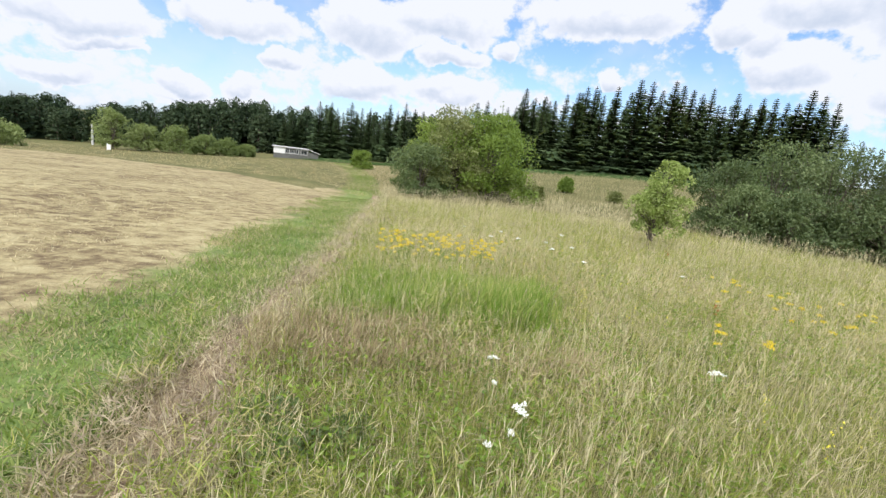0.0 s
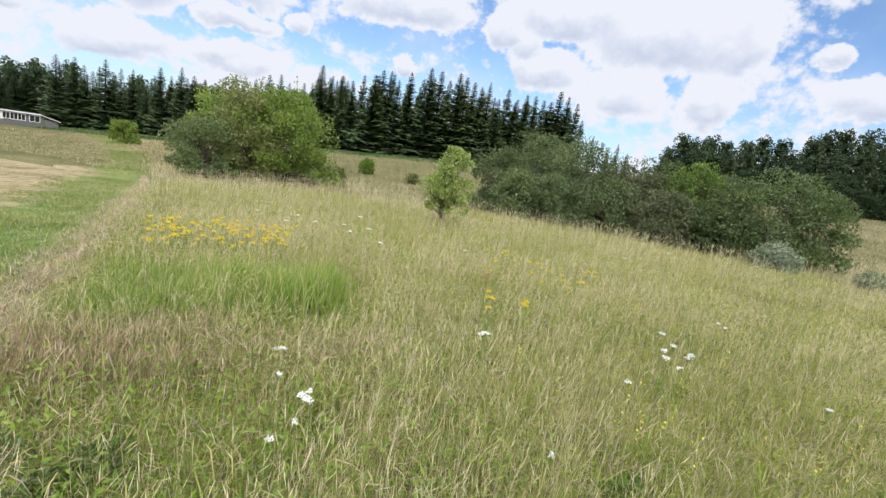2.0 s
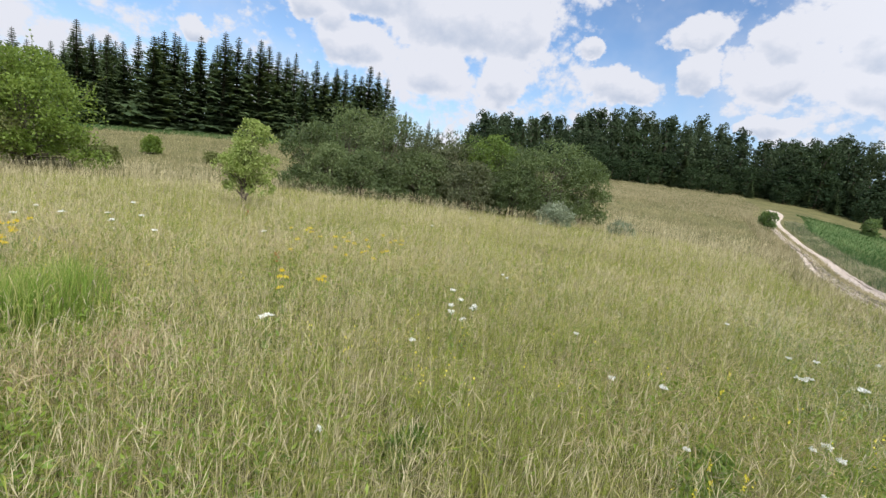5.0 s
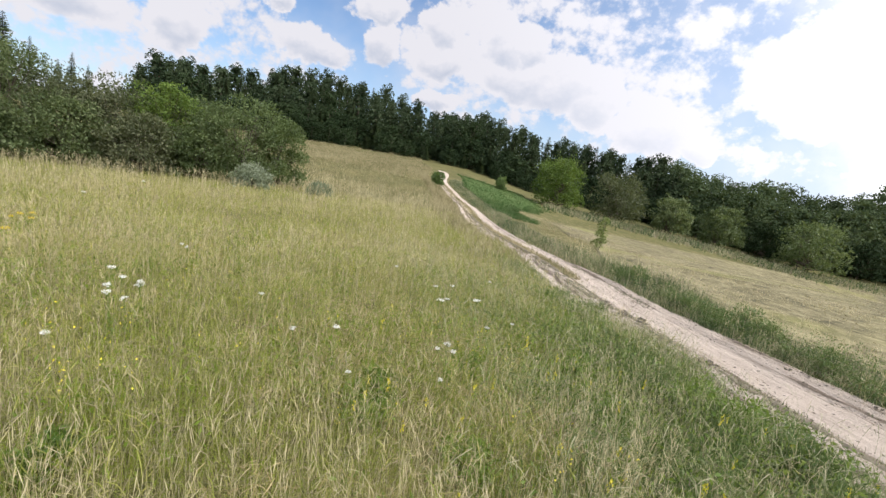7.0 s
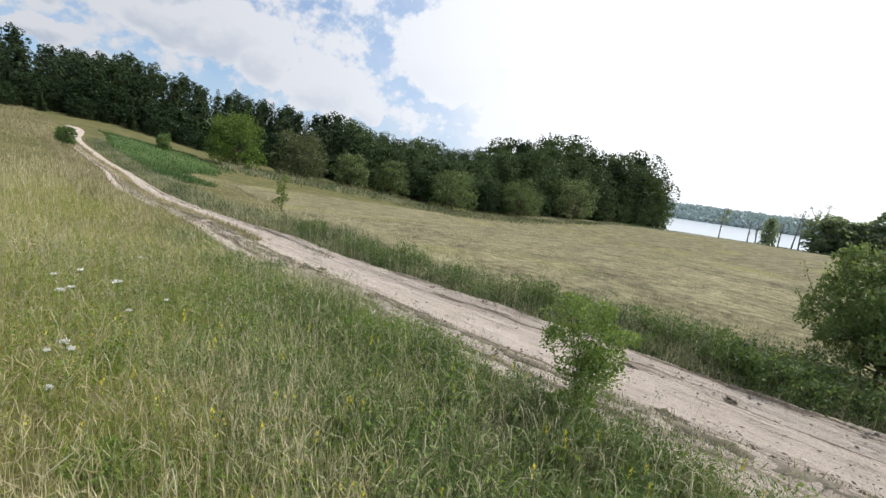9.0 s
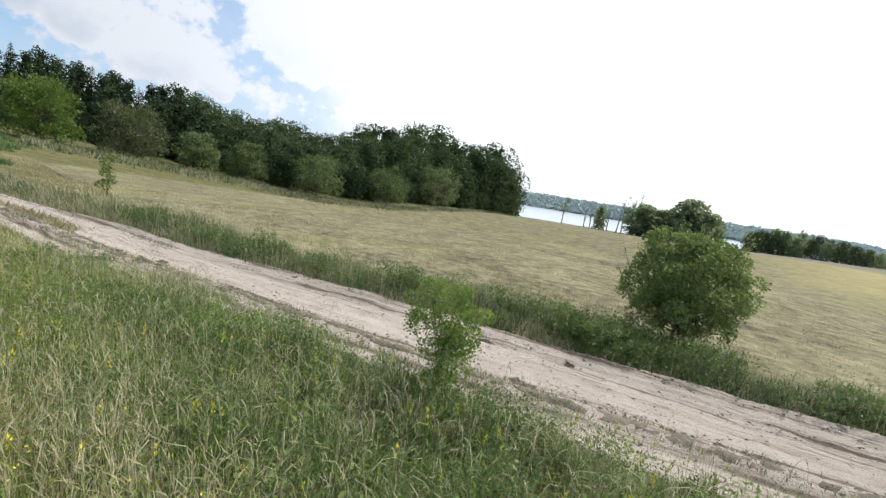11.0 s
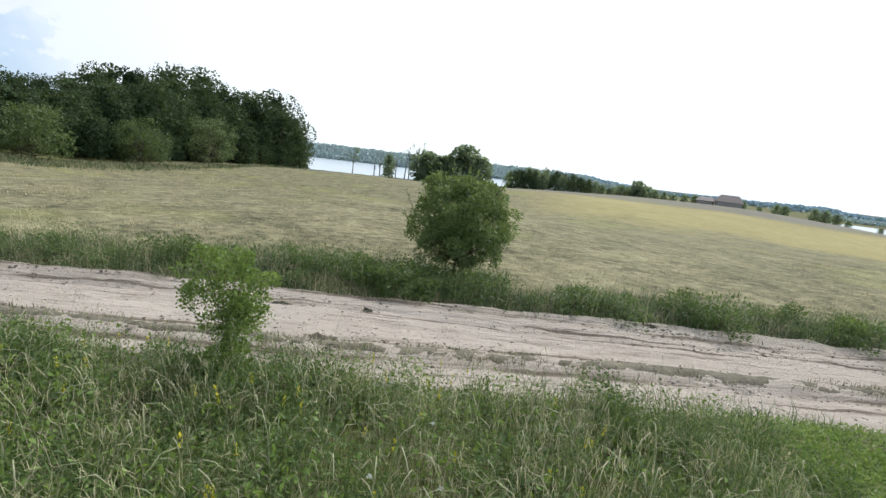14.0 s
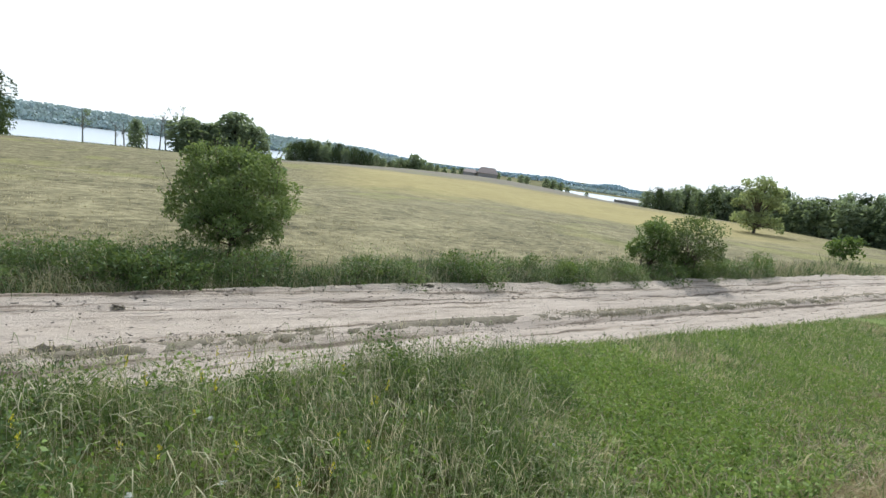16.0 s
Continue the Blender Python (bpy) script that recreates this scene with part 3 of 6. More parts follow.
def tube(path, radii, sides=7):
    """Vertices and faces of a tapering limb."""
    path = [Vector(p) for p in path]
    vs, fs = [], []
    for i, p in enumerate(path):
        d = (path[min(i + 1, len(path) - 1)] - path[max(i - 1, 0)]).normalized()
        q = d.to_track_quat("Z", "Y")
        for k in range(sides):
            t = 2 * math.pi * k / sides
            vs.append(p + q @ Vector((math.cos(t) * radii[i], math.sin(t) * radii[i], 0)))
    for i in range(len(path) - 1):
        for k in range(sides):
            a, b = i * sides + k, i * sides + (k + 1) % sides
            fs.append((a, b, b + sides, a + sides))
    return [tuple(v) for v in vs], fs


def join_tubes(limbs, sides=5):
    vs, fs = [], []
    for path, radii in limbs:
        v, f = tube(path, radii, sides)
        fs += [tuple(i + len(vs) for i in q) for q in f]
        vs += v
    return vs, fs


def broadleaf(name, seed, blobs, leaves, leaf, mat, trunk_r, fork=0.3, stems=1, clumps=14, clump_r=0.34, droop=0.1, label="", category="tree", slim=0.42, hollow=0.5, boughs=6, sides=5, shoots=0):
    """A tree or shrub: an Empty at its base with a trunk (stems and limbs) and a crown of single leaves in uneven clumps.
    blobs: (x, y, z, radius, flattening) of the masses that make up the crown."""
    r = np.random.RandomState(seed)
    root = new(name)
    area = np.array([b[3] ** 2 for b in blobs])
    pts, outs, limbs = [], [], []
    top = max(b[2] for b in blobs)
    for s in range(stems):
        bx, by = (0, 0) if stems == 1 else r.uniform(-0.25, 0.25, 2) * max(b[3] for b in blobs)
        tx, ty = blobs[s % len(blobs)][0] * 0.6 + bx, blobs[s % len(blobs)][1] * 0.6 + by
        bend = r.normal(0, 0.05 * top, 2)
        limbs.append(([(bx, by, -0.15), (bx * 1.1 + bend[0], by * 1.1 + bend[1], top * fork), (tx, ty, top)], [trunk_r, trunk_r * 0.7, trunk_r * 0.2]))
    for b, share in zip(blobs, area / area.sum()):
        m = max(3, int(clumps * (0.5 + share * len(blobs) * 0.5)))
        d = r.normal(size=(m, 3))
        d /= np.linalg.norm(d, axis=1)[:, None]
        d[:, 2] = np.where(d[:, 2] < -0.55, -d[:, 2], d[:, 2])
        centre = np.array(b[:3])
        rad = b[3] * r.uniform(hollow, 0.86, m)
        cc = centre + d * rad[:, None] * np.array([1, 1, b[4]])
        cr = b[3] * clump_r * r.uniform(0.65, 1.35, m)
        k = max(1, int(leaves * share / m))
        for c, q, dd in zip(cc, cr, d):
            g = r.normal(size=(k, 3)) + dd * 0.45 + np.array([0, 0, 0.25])
            g /= np.linalg.norm(g, axis=1)[:, None]
            g *= (q * r.uniform(0.2, 1.05, k) ** 0.4)[:, None] * np.array([1, 1, 0.8])
            p = c + g
            pts.append(p)
            outs.append(g / (np.linalg.norm(g, axis=1)[:, None] + 1e-6) * 0.6 + dd * 0.5)
        for c in cc[: min(m, boughs)]:
            z0 = min(top * fork, c[2] * 0.6)
            limbs.append(([(0, 0, z0), ((c[0]) * 0.45, c[1] * 0.45, (z0 + c[2]) / 2), tuple(c)], [trunk_r * 0.5, trunk_r * 0.3, trunk_r * 0.1]))
    for k in range(shoots):
        b = blobs[r.randint(len(blobs))]
        d = r.normal(size=3) * np.array([1, 1, 0.4]) + np.array([0, 0, 0.55])
        d /= np.linalg.norm(d)
        foot = np.array(b[:3]) + d * b[3] * 0.7 * np.array([1, 1, b[4]])
        tip = foot + (d * 0.6 + np.array([0, 0, 0.7])) * b[3] * r.uniform(0.35, 0.8)
        limbs.append(([tuple(foot), tuple(tip)], [trunk_r * 0.16, trunk_r * 0.06]))
        m = 18
        pts.append(foot + (tip - foot) * np.linspace(0, 1, m)[:, None] + r.normal(0, leaf * 0.35, (m, 3)))
        outs.append(np.tile(d, (m, 1)))
    pts, outs = np.concatenate(pts), np.concatenate(outs)
    keep = pts[:, 2] > 0.03
    v, f = leaf_quads(pts[keep], leaf, r, outs[keep], droop, slim)
    tv, tf = join_tubes(limbs, sides)
    mesh_part("trunk", tv, tf, M["bark"], root, soft=True)
    mesh_part("crown", v, f, mat, root)
    return tagged(root, label, category)


def spruce_tree(name, seed, h, mat, label, spread=0.2, category="tree", bare=0.02):
    """A spruce: straight trunk and whorls of boughs that sag and lift at the tips, each set with fine hanging sprays."""
    r = np.random.RandomState(seed)
    root = new(name)
    tv, tf = tube([(0, 0, -0.2), (0, 0, h * 0.5), (0, 0, h)], [0.016 * h, 0.010 * h, 0.002 * h])
    mesh_part("trunk", tv, tf, M["bark"], root, soft=True)
    vs = []
    z = h * bare + 0.1
    while z < h * 0.99:
        q = 1 - z / h
        long = h * spread * 1.12 * (q ** 0.92) * r.uniform(0.7, 1.25) + 0.10
        n = 6 if q < 0.15 else 9
        turn = r.uniform(0, 6.28)
        for k in range(n):
            a = turn + 2 * math.pi * (k + r.uniform(-0.3, 0.3)) / n
            L = long * r.uniform(0.6, 1.15)
            c, s = math.cos(a), math.sin(a)
            fall = 0.18 + 0.30 * q
            for j in range(5):
                t = (j + r.uniform(0.0, 0.6)) / 5
                px, pz = L * t, z - fall * L * t + 0.30 * L * t * t
                wide = (0.07 + 0.37 * L * (1.1 - 0.75 * t)) * r.uniform(0.6, 1.3)
                ln = 0.14 + L * 0.26
                hang = wide * r.uniform(0.2, 0.9)
                tipx, mx = px + ln, px + ln * 0.35
                vs += [(px * c, px * s, pz), (mx * c - s * wide, mx * s + c * wide, pz - hang), (tipx * c, tipx * s, pz - fall * ln * 0.3), (mx * c + s * wide, mx * s - c * wide, pz - hang * r.uniform(0.5, 1.2))]
        z += h * (0.018 + 0.016 * q) * r.uniform(0.8, 1.2)
    f = np.arange(len(vs) // 4)[:, None] * 4 + np.array([[0, 1, 2, 3]])
    mesh_part("crown", np.array(vs), f, mat, root)
    return tagged(root, label, category)


def planted(ob, az, d, scale=1.0, turn=None, sink=0.0, tall=1.0):
    x, y, z = spot(az, d)
    m = Matrix.Translation((x, y, z - sink)) @ pose(0, 0, 0, 0, 0, random.uniform(0, 360) if turn is None else turn) @ Matrix.Diagonal((scale, scale, scale * tall, 1))
    return m


def along_curve(table, az):
    return float(np.interp(az, [p[0] for p in table], [p[1] for p in table]))
# ---- the large structure ----
def polar_ground():
    rad = np.concatenate([[0.0], np.geomspace(0.6, 320, 150), np.geomspace(340, 4500, 40)])
    n = 300
    az = np.linspace(0, 2 * math.pi, n, endpoint=False)
    x, y = rad[1:, None] * np.sin(az), rad[1:, None] * np.cos(az)
    z = land(x, y) + 0.012 * hash_noise(x, y, 1.2, 5) * smooth(0, 4, np.hypot(x, y))
    verts = np.concatenate([[[0, 0, ground_z(0, 0)]], np.stack([x, y, z], -1).reshape(-1, 3)])
    i = 1 + np.arange((len(rad) - 1) * n).reshape(-1, n)
    q = np.stack([i[:-1], i[1:], np.roll(i[1:], -1, 1), np.roll(i[:-1], -1, 1)], -1).reshape(-1, 4)
    fan = [(0, int(i[0, k]), int(i[0, (k + 1) % n])) for k in range(n)]
    ob = mesh_part("ground", verts, fan + [tuple(f) for f in q.tolist()], M["meadow_soil"], soft=True)
    return tagged(ob, "rough meadow ground under the grass", kind="structure")


polar_ground()

# lake
m, n = material("lake_water")
pos = n.add("ShaderNodeNewGeometry").outputs["Position"]
rip = n.noise(n.vec("MULTIPLY", pos, (0.5, 1.4, 1)).outputs[0], 1.2, 4.0)
# pale base colour carries part of the sky's reflection
finish(n, (0.44, 0.50, 0.55), 0.25, rip, 0.04, 0.1, 1.0)
M["water"] = m
u, v = np.meshgrid(np.linspace(-500, 420, 20), np.linspace(-1500, -150, 20))
i = np.arange(400).reshape(20, 20)
tagged(mesh_part("water", np.stack([u, v, 0 * u + LAKE_Z], -1).reshape(-1, 3), np.stack([i[:-1, :-1], i[:-1, 1:], i[1:, 1:], i[1:, :-1]], -1).reshape(-1, 4), M["water"]), "pale lake reflecting a bright sky", kind="structure")


def far_line(x):
    return np.interp(x, [-95, -60, -37, -26, -10.8, -3], [26, 34, 38, 42, 36.5, 24])


def stubble_place(u, v):
    x = -3.1 - 90 * u ** 2.2
    y0, y1 = -3.6 + 0.25 * (x + 3.1), far_line(x)
    y = y0 + (y1 - y0) * v ** 1.6
    edge = strip_left(y) + 0.1 * hash_noise(y, y * 0, 2.0, 4)
    x = edge + (x + 3.1) * (1 + 0.0 * y)
    return x, y


sheet("field_stubble", 150, 150, stubble_place, M["stubble"], 0.055, 0.02, "mown straw-coloured stubble field with swaths")


def lawn_place(u, v):
    y = -4.6 + 33 * v ** 1.4
    a, b = strip_left(y) - 1.6, strip_right(y) - 0.1
    return a + (b - a) * u, y


sheet("mown_strip", 30, 220, lawn_place, M["strip"], 0.075, 0.015, "short mown green grass strip beside the field")


def roadside_lawn(u, v):
    x = -1.9 - 38 * u ** 1.5
    top = road_mid(x) + 4.3 - 0.8 * smooth(-6, -20, x)
    low = road_mid(x) + road_north(x) - 0.02
    return x, low + (top - low) * v


sheet("mown_verge", 120, 26, roadside_lawn, M["lawn"], 0.09, 0.015, "short mown green verge along the sandy road")


def hay_place(u, v):
    x = -170 + 216 * u
    y0 = road_mid(np.clip(x, -60, 70)) - 3.0 - 3.5 * smooth(16, 28, x) - 3.0 * smooth(30, 46, x)
    y1 = np.interp(x, [-170, -120, -60, -20, 0, 60, 80], [-120, -175, -225, -215, -185, -165, -25])
    return x + 120 * v * smooth(-20, 90, x), y0 + (y1 - y0) * v ** 1.5


sheet("field_hay", 190, 150, hay_place, M["hay"], 0.055, 0.02, "mown dry hay field sloping to the lake")


def border_place(u, v):
    y = -1.5 + 27 * v ** 1.4
    near = smooth(5.5, 1.5, y)
    b = strip_right(y) + 0.22 + 0.34 * near + 0.12 * hash_noise(y, y * 0, 1.4, 14) + 0.08 * hash_noise(y, y * 0, 5.0, 16)
    return b - (0.36 + 0.22 * near) * (1 - u) - (0.12 * hash_noise(y, y * 0, 2.2, 15) + 0.10 * hash_noise(y, y * 0, 6.0, 17)) * (1 - u), y


sheet("thatch_border", 12, 160, border_place, M["thatch"], 0.082, 0.012, "strip of dry cut thatch between mown grass and meadow", rounded=True)


def green_place(u, v):
    x = 42 + 40 * u
    return x, road_mid(x) - 3.2 - (2 + 9 * smooth(0, 0.6, u) + 1.2 * hash_noise(x, x * 0, 0.5, 17)) * v


sheet("field_green", 40, 20, green_place, M["green_crop"], 0.09, 0.02, "green field beside the track on the hill")


M["ridge_soil"] = soil_material("ridge_soil", [(0.25, (0.10, 0.088, 0.062)), (0.5, (0.20, 0.175, 0.13)), (0.75, (0.33, 0.285, 0.22))], 2.0, 30.0, 0.8, 0.02)


# sandy road with ruts and a ridge
def road_profile(s, x):
    """Height across the road at s * 1.62 metres north of its middle line."""
    off, ridge = s * 1.62, ridge_line(x)
    rough = 0.6 + 0.4 * hash_noise(x, off, 0.7, 19)
    z = -0.075 * np.exp(-((off + 0.86 + 0.06 * hash_noise(x, x * 0, 0.45, 21)) / 0.13) ** 2) * rough
    z = z - 0.035 * np.exp(-((off + 0.25) / 0.30) ** 2)
    z = z + 0.055 * np.exp(-((off - ridge) / 0.17) ** 2) - 0.065 * np.exp(-((off - ridge - 0.33) / 0.12) ** 2) - 0.03 * np.exp(-((off - ridge - 0.62) / 0.08) ** 2) * rough
    z = z + 0.045 * smooth(-0.98, -1.15, off) * rough
    e = np.where(off < 0, -off / road_south(x), off / road_north(x))
    return z + 0.02 * smooth(0.80, 0.93, e) - 0.26 * smooth(0.96, 1.01, e)


def build_road():
    xs = np.concatenate([np.linspace(-45, -14, 90), np.linspace(-13.9, 14, 560), np.linspace(14.1, 86, 220)])
    ss = np.linspace(-1, 1, 84)
    s, x = np.meshgrid(ss, xs)
    ragged = 1 + 0.05 * hash_noise(x, x * 0, 0.8, 7) + 0.03 * hash_noise(x, x * 0, 4, 8)
    off = np.where(s < 0, s * road_south(x), s * road_north(x))
    y = road_mid(x) + off * ragged
    z = land(x, y) + 0.11 + road_profile(off / 1.62, x) + 0.012 * hash_noise(x, y, 6, 10) + 0.010 * hash_noise(x * 0.12, off, 24, 11) + 0.008 * hash_noise(x, y, 30, 18)
    i = np.arange(s.size).reshape(s.shape)
    f = np.stack([i[:-1, :-1], i[:-1, 1:], i[1:, 1:], i[1:, :-1]], -1).reshape(-1, 4)
    m, n = material("sand")
    pos = n.add("ShaderNodeNewGeometry").outputs["Position"]
    sep = n.add("ShaderNodeSeparateXYZ", {0: pos})
    uv = n.add("ShaderNodeSeparateXYZ", {0: n.add("ShaderNodeUVMap").outputs[0]})
    side = n.math("MULTIPLY", uv.outputs[1], 1.62)
    run = n.add("ShaderNodeCombineXYZ", {0: n.math("MULTIPLY", sep.outputs[0], 0.22), 1: n.math("MULTIPLY", side, 3.0)}).outputs[0]
    a, c = n.noise(run, 1.3, 6.0, 0.62), n.noise(run, 4.5, 5.0, 0.65)
    b, d = n.noise(pos, 38.0, 5.0, 0.7), n.noise(pos, 1.6, 4.0, 0.6)
    fac = n.math("ADD", n.math("MULTIPLY", a, 0.36), n.math("ADD", n.math("MULTIPLY", b, 0.16), n.math("ADD", n.math("MULTIPLY", c, 0.32), n.math("MULTIPLY", d, 0.16))))
    lane = n.math("ADD", uv.outputs[1], n.math("MULTIPLY", n.math("SUBTRACT", n.noise(pos, 0.5, 3.0), 0.5), 0.16))
    # darker soil bands; the ruts' shadow lines are put into the colour too
    for at_s, wide, deep in ((0.13, 0.035, 0.10), (0.44, 0.03, 0.07), (-0.52, 0.022, 0.07), (-0.62, 0.02, 0.06), (-0.84, 0.05, 0.06), (0.72, 0.03, 0.05)):
        band = n.step(n.math("ABSOLUTE", n.math("SUBTRACT", lane, at_s)), wide * 1.6, wide * 0.3)
        fac = n.math("SUBTRACT", fac, n.math("MULTIPLY", n.math("MULTIPLY", band, deep * 2.6), n.step(n.noise(run, 2.2, 3.0), 0.36, 0.62)))
    col = n.ramp(fac, [(0.36, (0.225, 0.182, 0.142)), (0.42, (0.40, 0.33, 0.265)), (0.47, (0.56, 0.475, 0.395)), (0.60, (0.665, 0.575, 0.49))])
    finish(n, col, 0.95, n.math("ADD", b, n.math("MULTIPLY", c, 2.0)), 0.9, 0.05, 0.15)
    M["sand"] = m
    ob = mesh_part("road", np.stack([x, y, z], -1).reshape(-1, 3), f, m, soft=True)
    layer = ob.data.uv_layers.new(name="lanes")
    layer.data.foreach_set("uv", np.stack([x, (off - (ridge_line(x) - 0.45) * smooth(-0.6, 0.2, off)) / 1.62], -1).reshape(-1, 2)[f.ravel()].ravel())
    tagged(ob, "pale sandy farm track with wheel ruts and a low middle ridge", kind="structure")
    for wide, seed, label in ((0.16, 12, "crumbly dark soil of the track's middle ridge"),):
        xs = np.linspace(-20, 30, 900)
        ss = np.linspace(-1, 1, 9)
        t, x = np.meshgrid(ss, xs)
        line = (ridge_line(x) + t * wide * (1 + 0.4 * hash_noise(x, x * 0, 1.1, 22))) / 1.62
        y = road_mid(x) + line * 1.62
        lump = 0.5 * hash_noise(x, y, 1.4, seed) + 0.6 * hash_noise(x, y * 2, 7.5, seed + 20) + 0.6 * hash_noise(x, y, 23, seed + 40)
        z = land(x, y) + 0.11 + road_profile(line, x) + 0.024 * (lump + 0.5) - 0.05 * np.abs(t) ** 3
        i = np.arange(t.size).reshape(t.shape)
        f = np.stack([i[:-1, :-1], i[:-1, 1:], i[1:, 1:], i[1:, :-1]], -1).reshape(-1, 4)
        tagged(mesh_part("soil_ridge", np.stack([x, y, z], -1).reshape(-1, 3), f, M["ridge_soil"], soft=True), label, kind="structure")


build_road()

# ---- woods ----
spruces = [spruce_tree("spruce_tree", 11 + k, 13.0, M["spruce"], "tall dark green spruce in a close row", 0.15 + 0.02 * (k % 3)) for k in range(4)]


def wood_tree(name, seed, h, wide, mat, label, low=0.12, leaves=2600, leaf=0.35, dome=0.55, puffs=46):
    """A full-crowned forest tree: puffs of leaves over a domed envelope round a shaded heart, on a trunk with boughs."""
    r = np.random.RandomState(seed)
    root = new(name)
    pts, outs, limbs = [], [], [([(0, 0, -0.2), (0.01 * h, 0, h * 0.45), (0, 0, h * 0.9)], [0.016 * h, 0.012 * h, 0.003 * h])]
    per = leaves // puffs
    for k in range(puffs):
        q = ((k + 0.5) / puffs) ** 0.8
        a = 2.39996 * k + r.uniform(-0.5, 0.5)
        z = h * (low + (0.96 - low) * q)
        full = math.sqrt(max(0.0, 1 - (max(0.0, q - dome) / (1.02 - dome)) ** 2)) * (0.78 + 0.22 * min(1.0, q / 0.3))
        out = wide * full * r.uniform(0.72, 1.05)
        size = wide * r.uniform(0.22, 0.36)
        c = np.array([math.cos(a) * (out - size * 0.5), math.sin(a) * (out - size * 0.5), z - size * 0.4])
        g = r.normal(size=(per, 3)) + np.array([math.cos(a) * 0.6, math.sin(a) * 0.6, 0.5])
        g /= np.linalg.norm(g, axis=1)[:, None]
        pts.append(c + g * size * r.uniform(0.6, 1.08, (per, 1)) * np.array([1, 1, 0.8]))
        outs.append(g)
        if k % 6 == 2:
            limbs.append(([(0, 0, z * 0.6), tuple(c)], [0.006 * h, 0.002 * h]))
    pts, outs = np.concatenate(pts), np.concatenate(outs)
    v, f = leaf_quads(pts, leaf, r, outs * 0.7, 0.15, 0.5)
    rise_q = r.uniform(low * 0.5, 0.88, 520)
    core, turn_a = wide * 0.78 * np.sqrt(r.uniform(0, 1, 520)) * (1 - 0.8 * smooth(0.45, 0.92, rise_q)), r.uniform(0, 6.283, 520)
    heart = np.stack([core * np.cos(turn_a), core * np.sin(turn_a), h * rise_q], -1)
    cv, cf = leaf_quads(heart, 0.95, r, None, 0.0, 0.5)
    tv, tf = join_tubes(limbs, 4)
    mesh_part("trunk", tv, tf, M["bark"], root, soft=True)
    mesh_part("crown", np.concatenate([v, cv]), np.concatenate([f, cf + len(v)]), mat, root)
    return tagged(root, label, "tree")


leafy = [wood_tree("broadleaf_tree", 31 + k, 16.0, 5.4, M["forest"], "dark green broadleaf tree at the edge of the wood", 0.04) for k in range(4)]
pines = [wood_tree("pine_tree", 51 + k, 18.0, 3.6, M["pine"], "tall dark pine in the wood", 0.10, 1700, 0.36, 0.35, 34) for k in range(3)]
used, tops = {}, {}


def put(ob, m):
    """The first call sets the thing itself, the next ones copies of it."""
    if ob.name in used:
        return copy_thing(ob, m @ Matrix.Diagonal((1 / ob.scale.x, 1 / ob.scale.y, 1 / ob.scale.z, 1)))
    used[ob.name] = True
    ob.matrix_basis = m
    return ob


def grow(ob, own_h, az, d, h, wide=1.0):
    x, y, z = spot(az, d)
    if ob.name not in tops:
        tops[ob.name] = max(v.co.z for v in ob.children[1].data.vertices)
    k = h / tops[ob.name]
    return put(ob, Matrix.Translation((x, y, z - 0.1)) @ pose(0, 0, 0, 0, 0, random.uniform(0, 360)) @ Matrix.Diagonal((k * wide, k * wide, k, 1)))


# spruce row in the north
SPRUCE_TOPS = ((-16, 4.2), (-10.6, 5.1), (-3, 5.2), (2, 6.2), (5.8, 7.6), (9.4, 9.0), (15.5, 9.7), (21.7, 10.6), (27.4, 10.0), (32, 9.4), (36, 10.4), (39.6, 8.2))
SPRUCE_OUT = ((-16, 112), (-8, 108), (2, 92), (6, 84), (25, 80), (40, 78))
az = -16.0
while az < 40:
    d, el = along_curve(SPRUCE_OUT, az), along_curve(SPRUCE_TOPS, az)
    h = rise(az, d, el) * (random.uniform(0.74, 1.05) if az < 14 else random.uniform(0.84, 1.10))
    tagged(grow(random.choice(spruces), 13.0, az, d + random.uniform(-2.5, 2.5), h, random.uniform(0.95, 1.4)), group="row of spruces")
    az += random.uniform(0.85, 1.4)
az = -15.0
while az < 39:
    d, el = along_curve(SPRUCE_OUT, az) + 6, along_curve(SPRUCE_TOPS, az)
    tagged(grow(random.choice(spruces), 13.0, az, d, rise(az, d, el) * random.uniform(0.72, 0.98), 1.3), group="row of spruces")
    az += random.uniform(1.1, 1.9)
for az, el, d in ((41.1, 6.0, 105), (44.0, 5.5, 110), (45.2, 4.6, 112), (43, 4.6, 112)):
    tagged(grow(random.choice(spruces), 13.0, az, d, rise(az, d, el)), group="row of spruces")


def forest(group, tops, out, rows, kinds, step, slim=1.0, least=0.86):
    """Rows of trees along the edge of a wood: tops by heading, distance by heading."""
    for depth, share, gap in rows:
        az, end = tops[0][0] + random.uniform(0, 1), tops[-1][0]
        while az < end:
            d = along_curve(out, az) + depth + random.uniform(-2.5, 2.5)
            h = max(3.0, rise(az, d, along_curve(tops, az)) * share * random.uniform(least, 1.03))
            kind, own = random.choice(kinds)
            tagged(grow(kind, own, az, d, h, slim * random.uniform(0.85, 1.2) * min(1.6, max(1.0, 13 / h))), group=group)
            az += step * gap * random.uniform(0.7, 1.3)


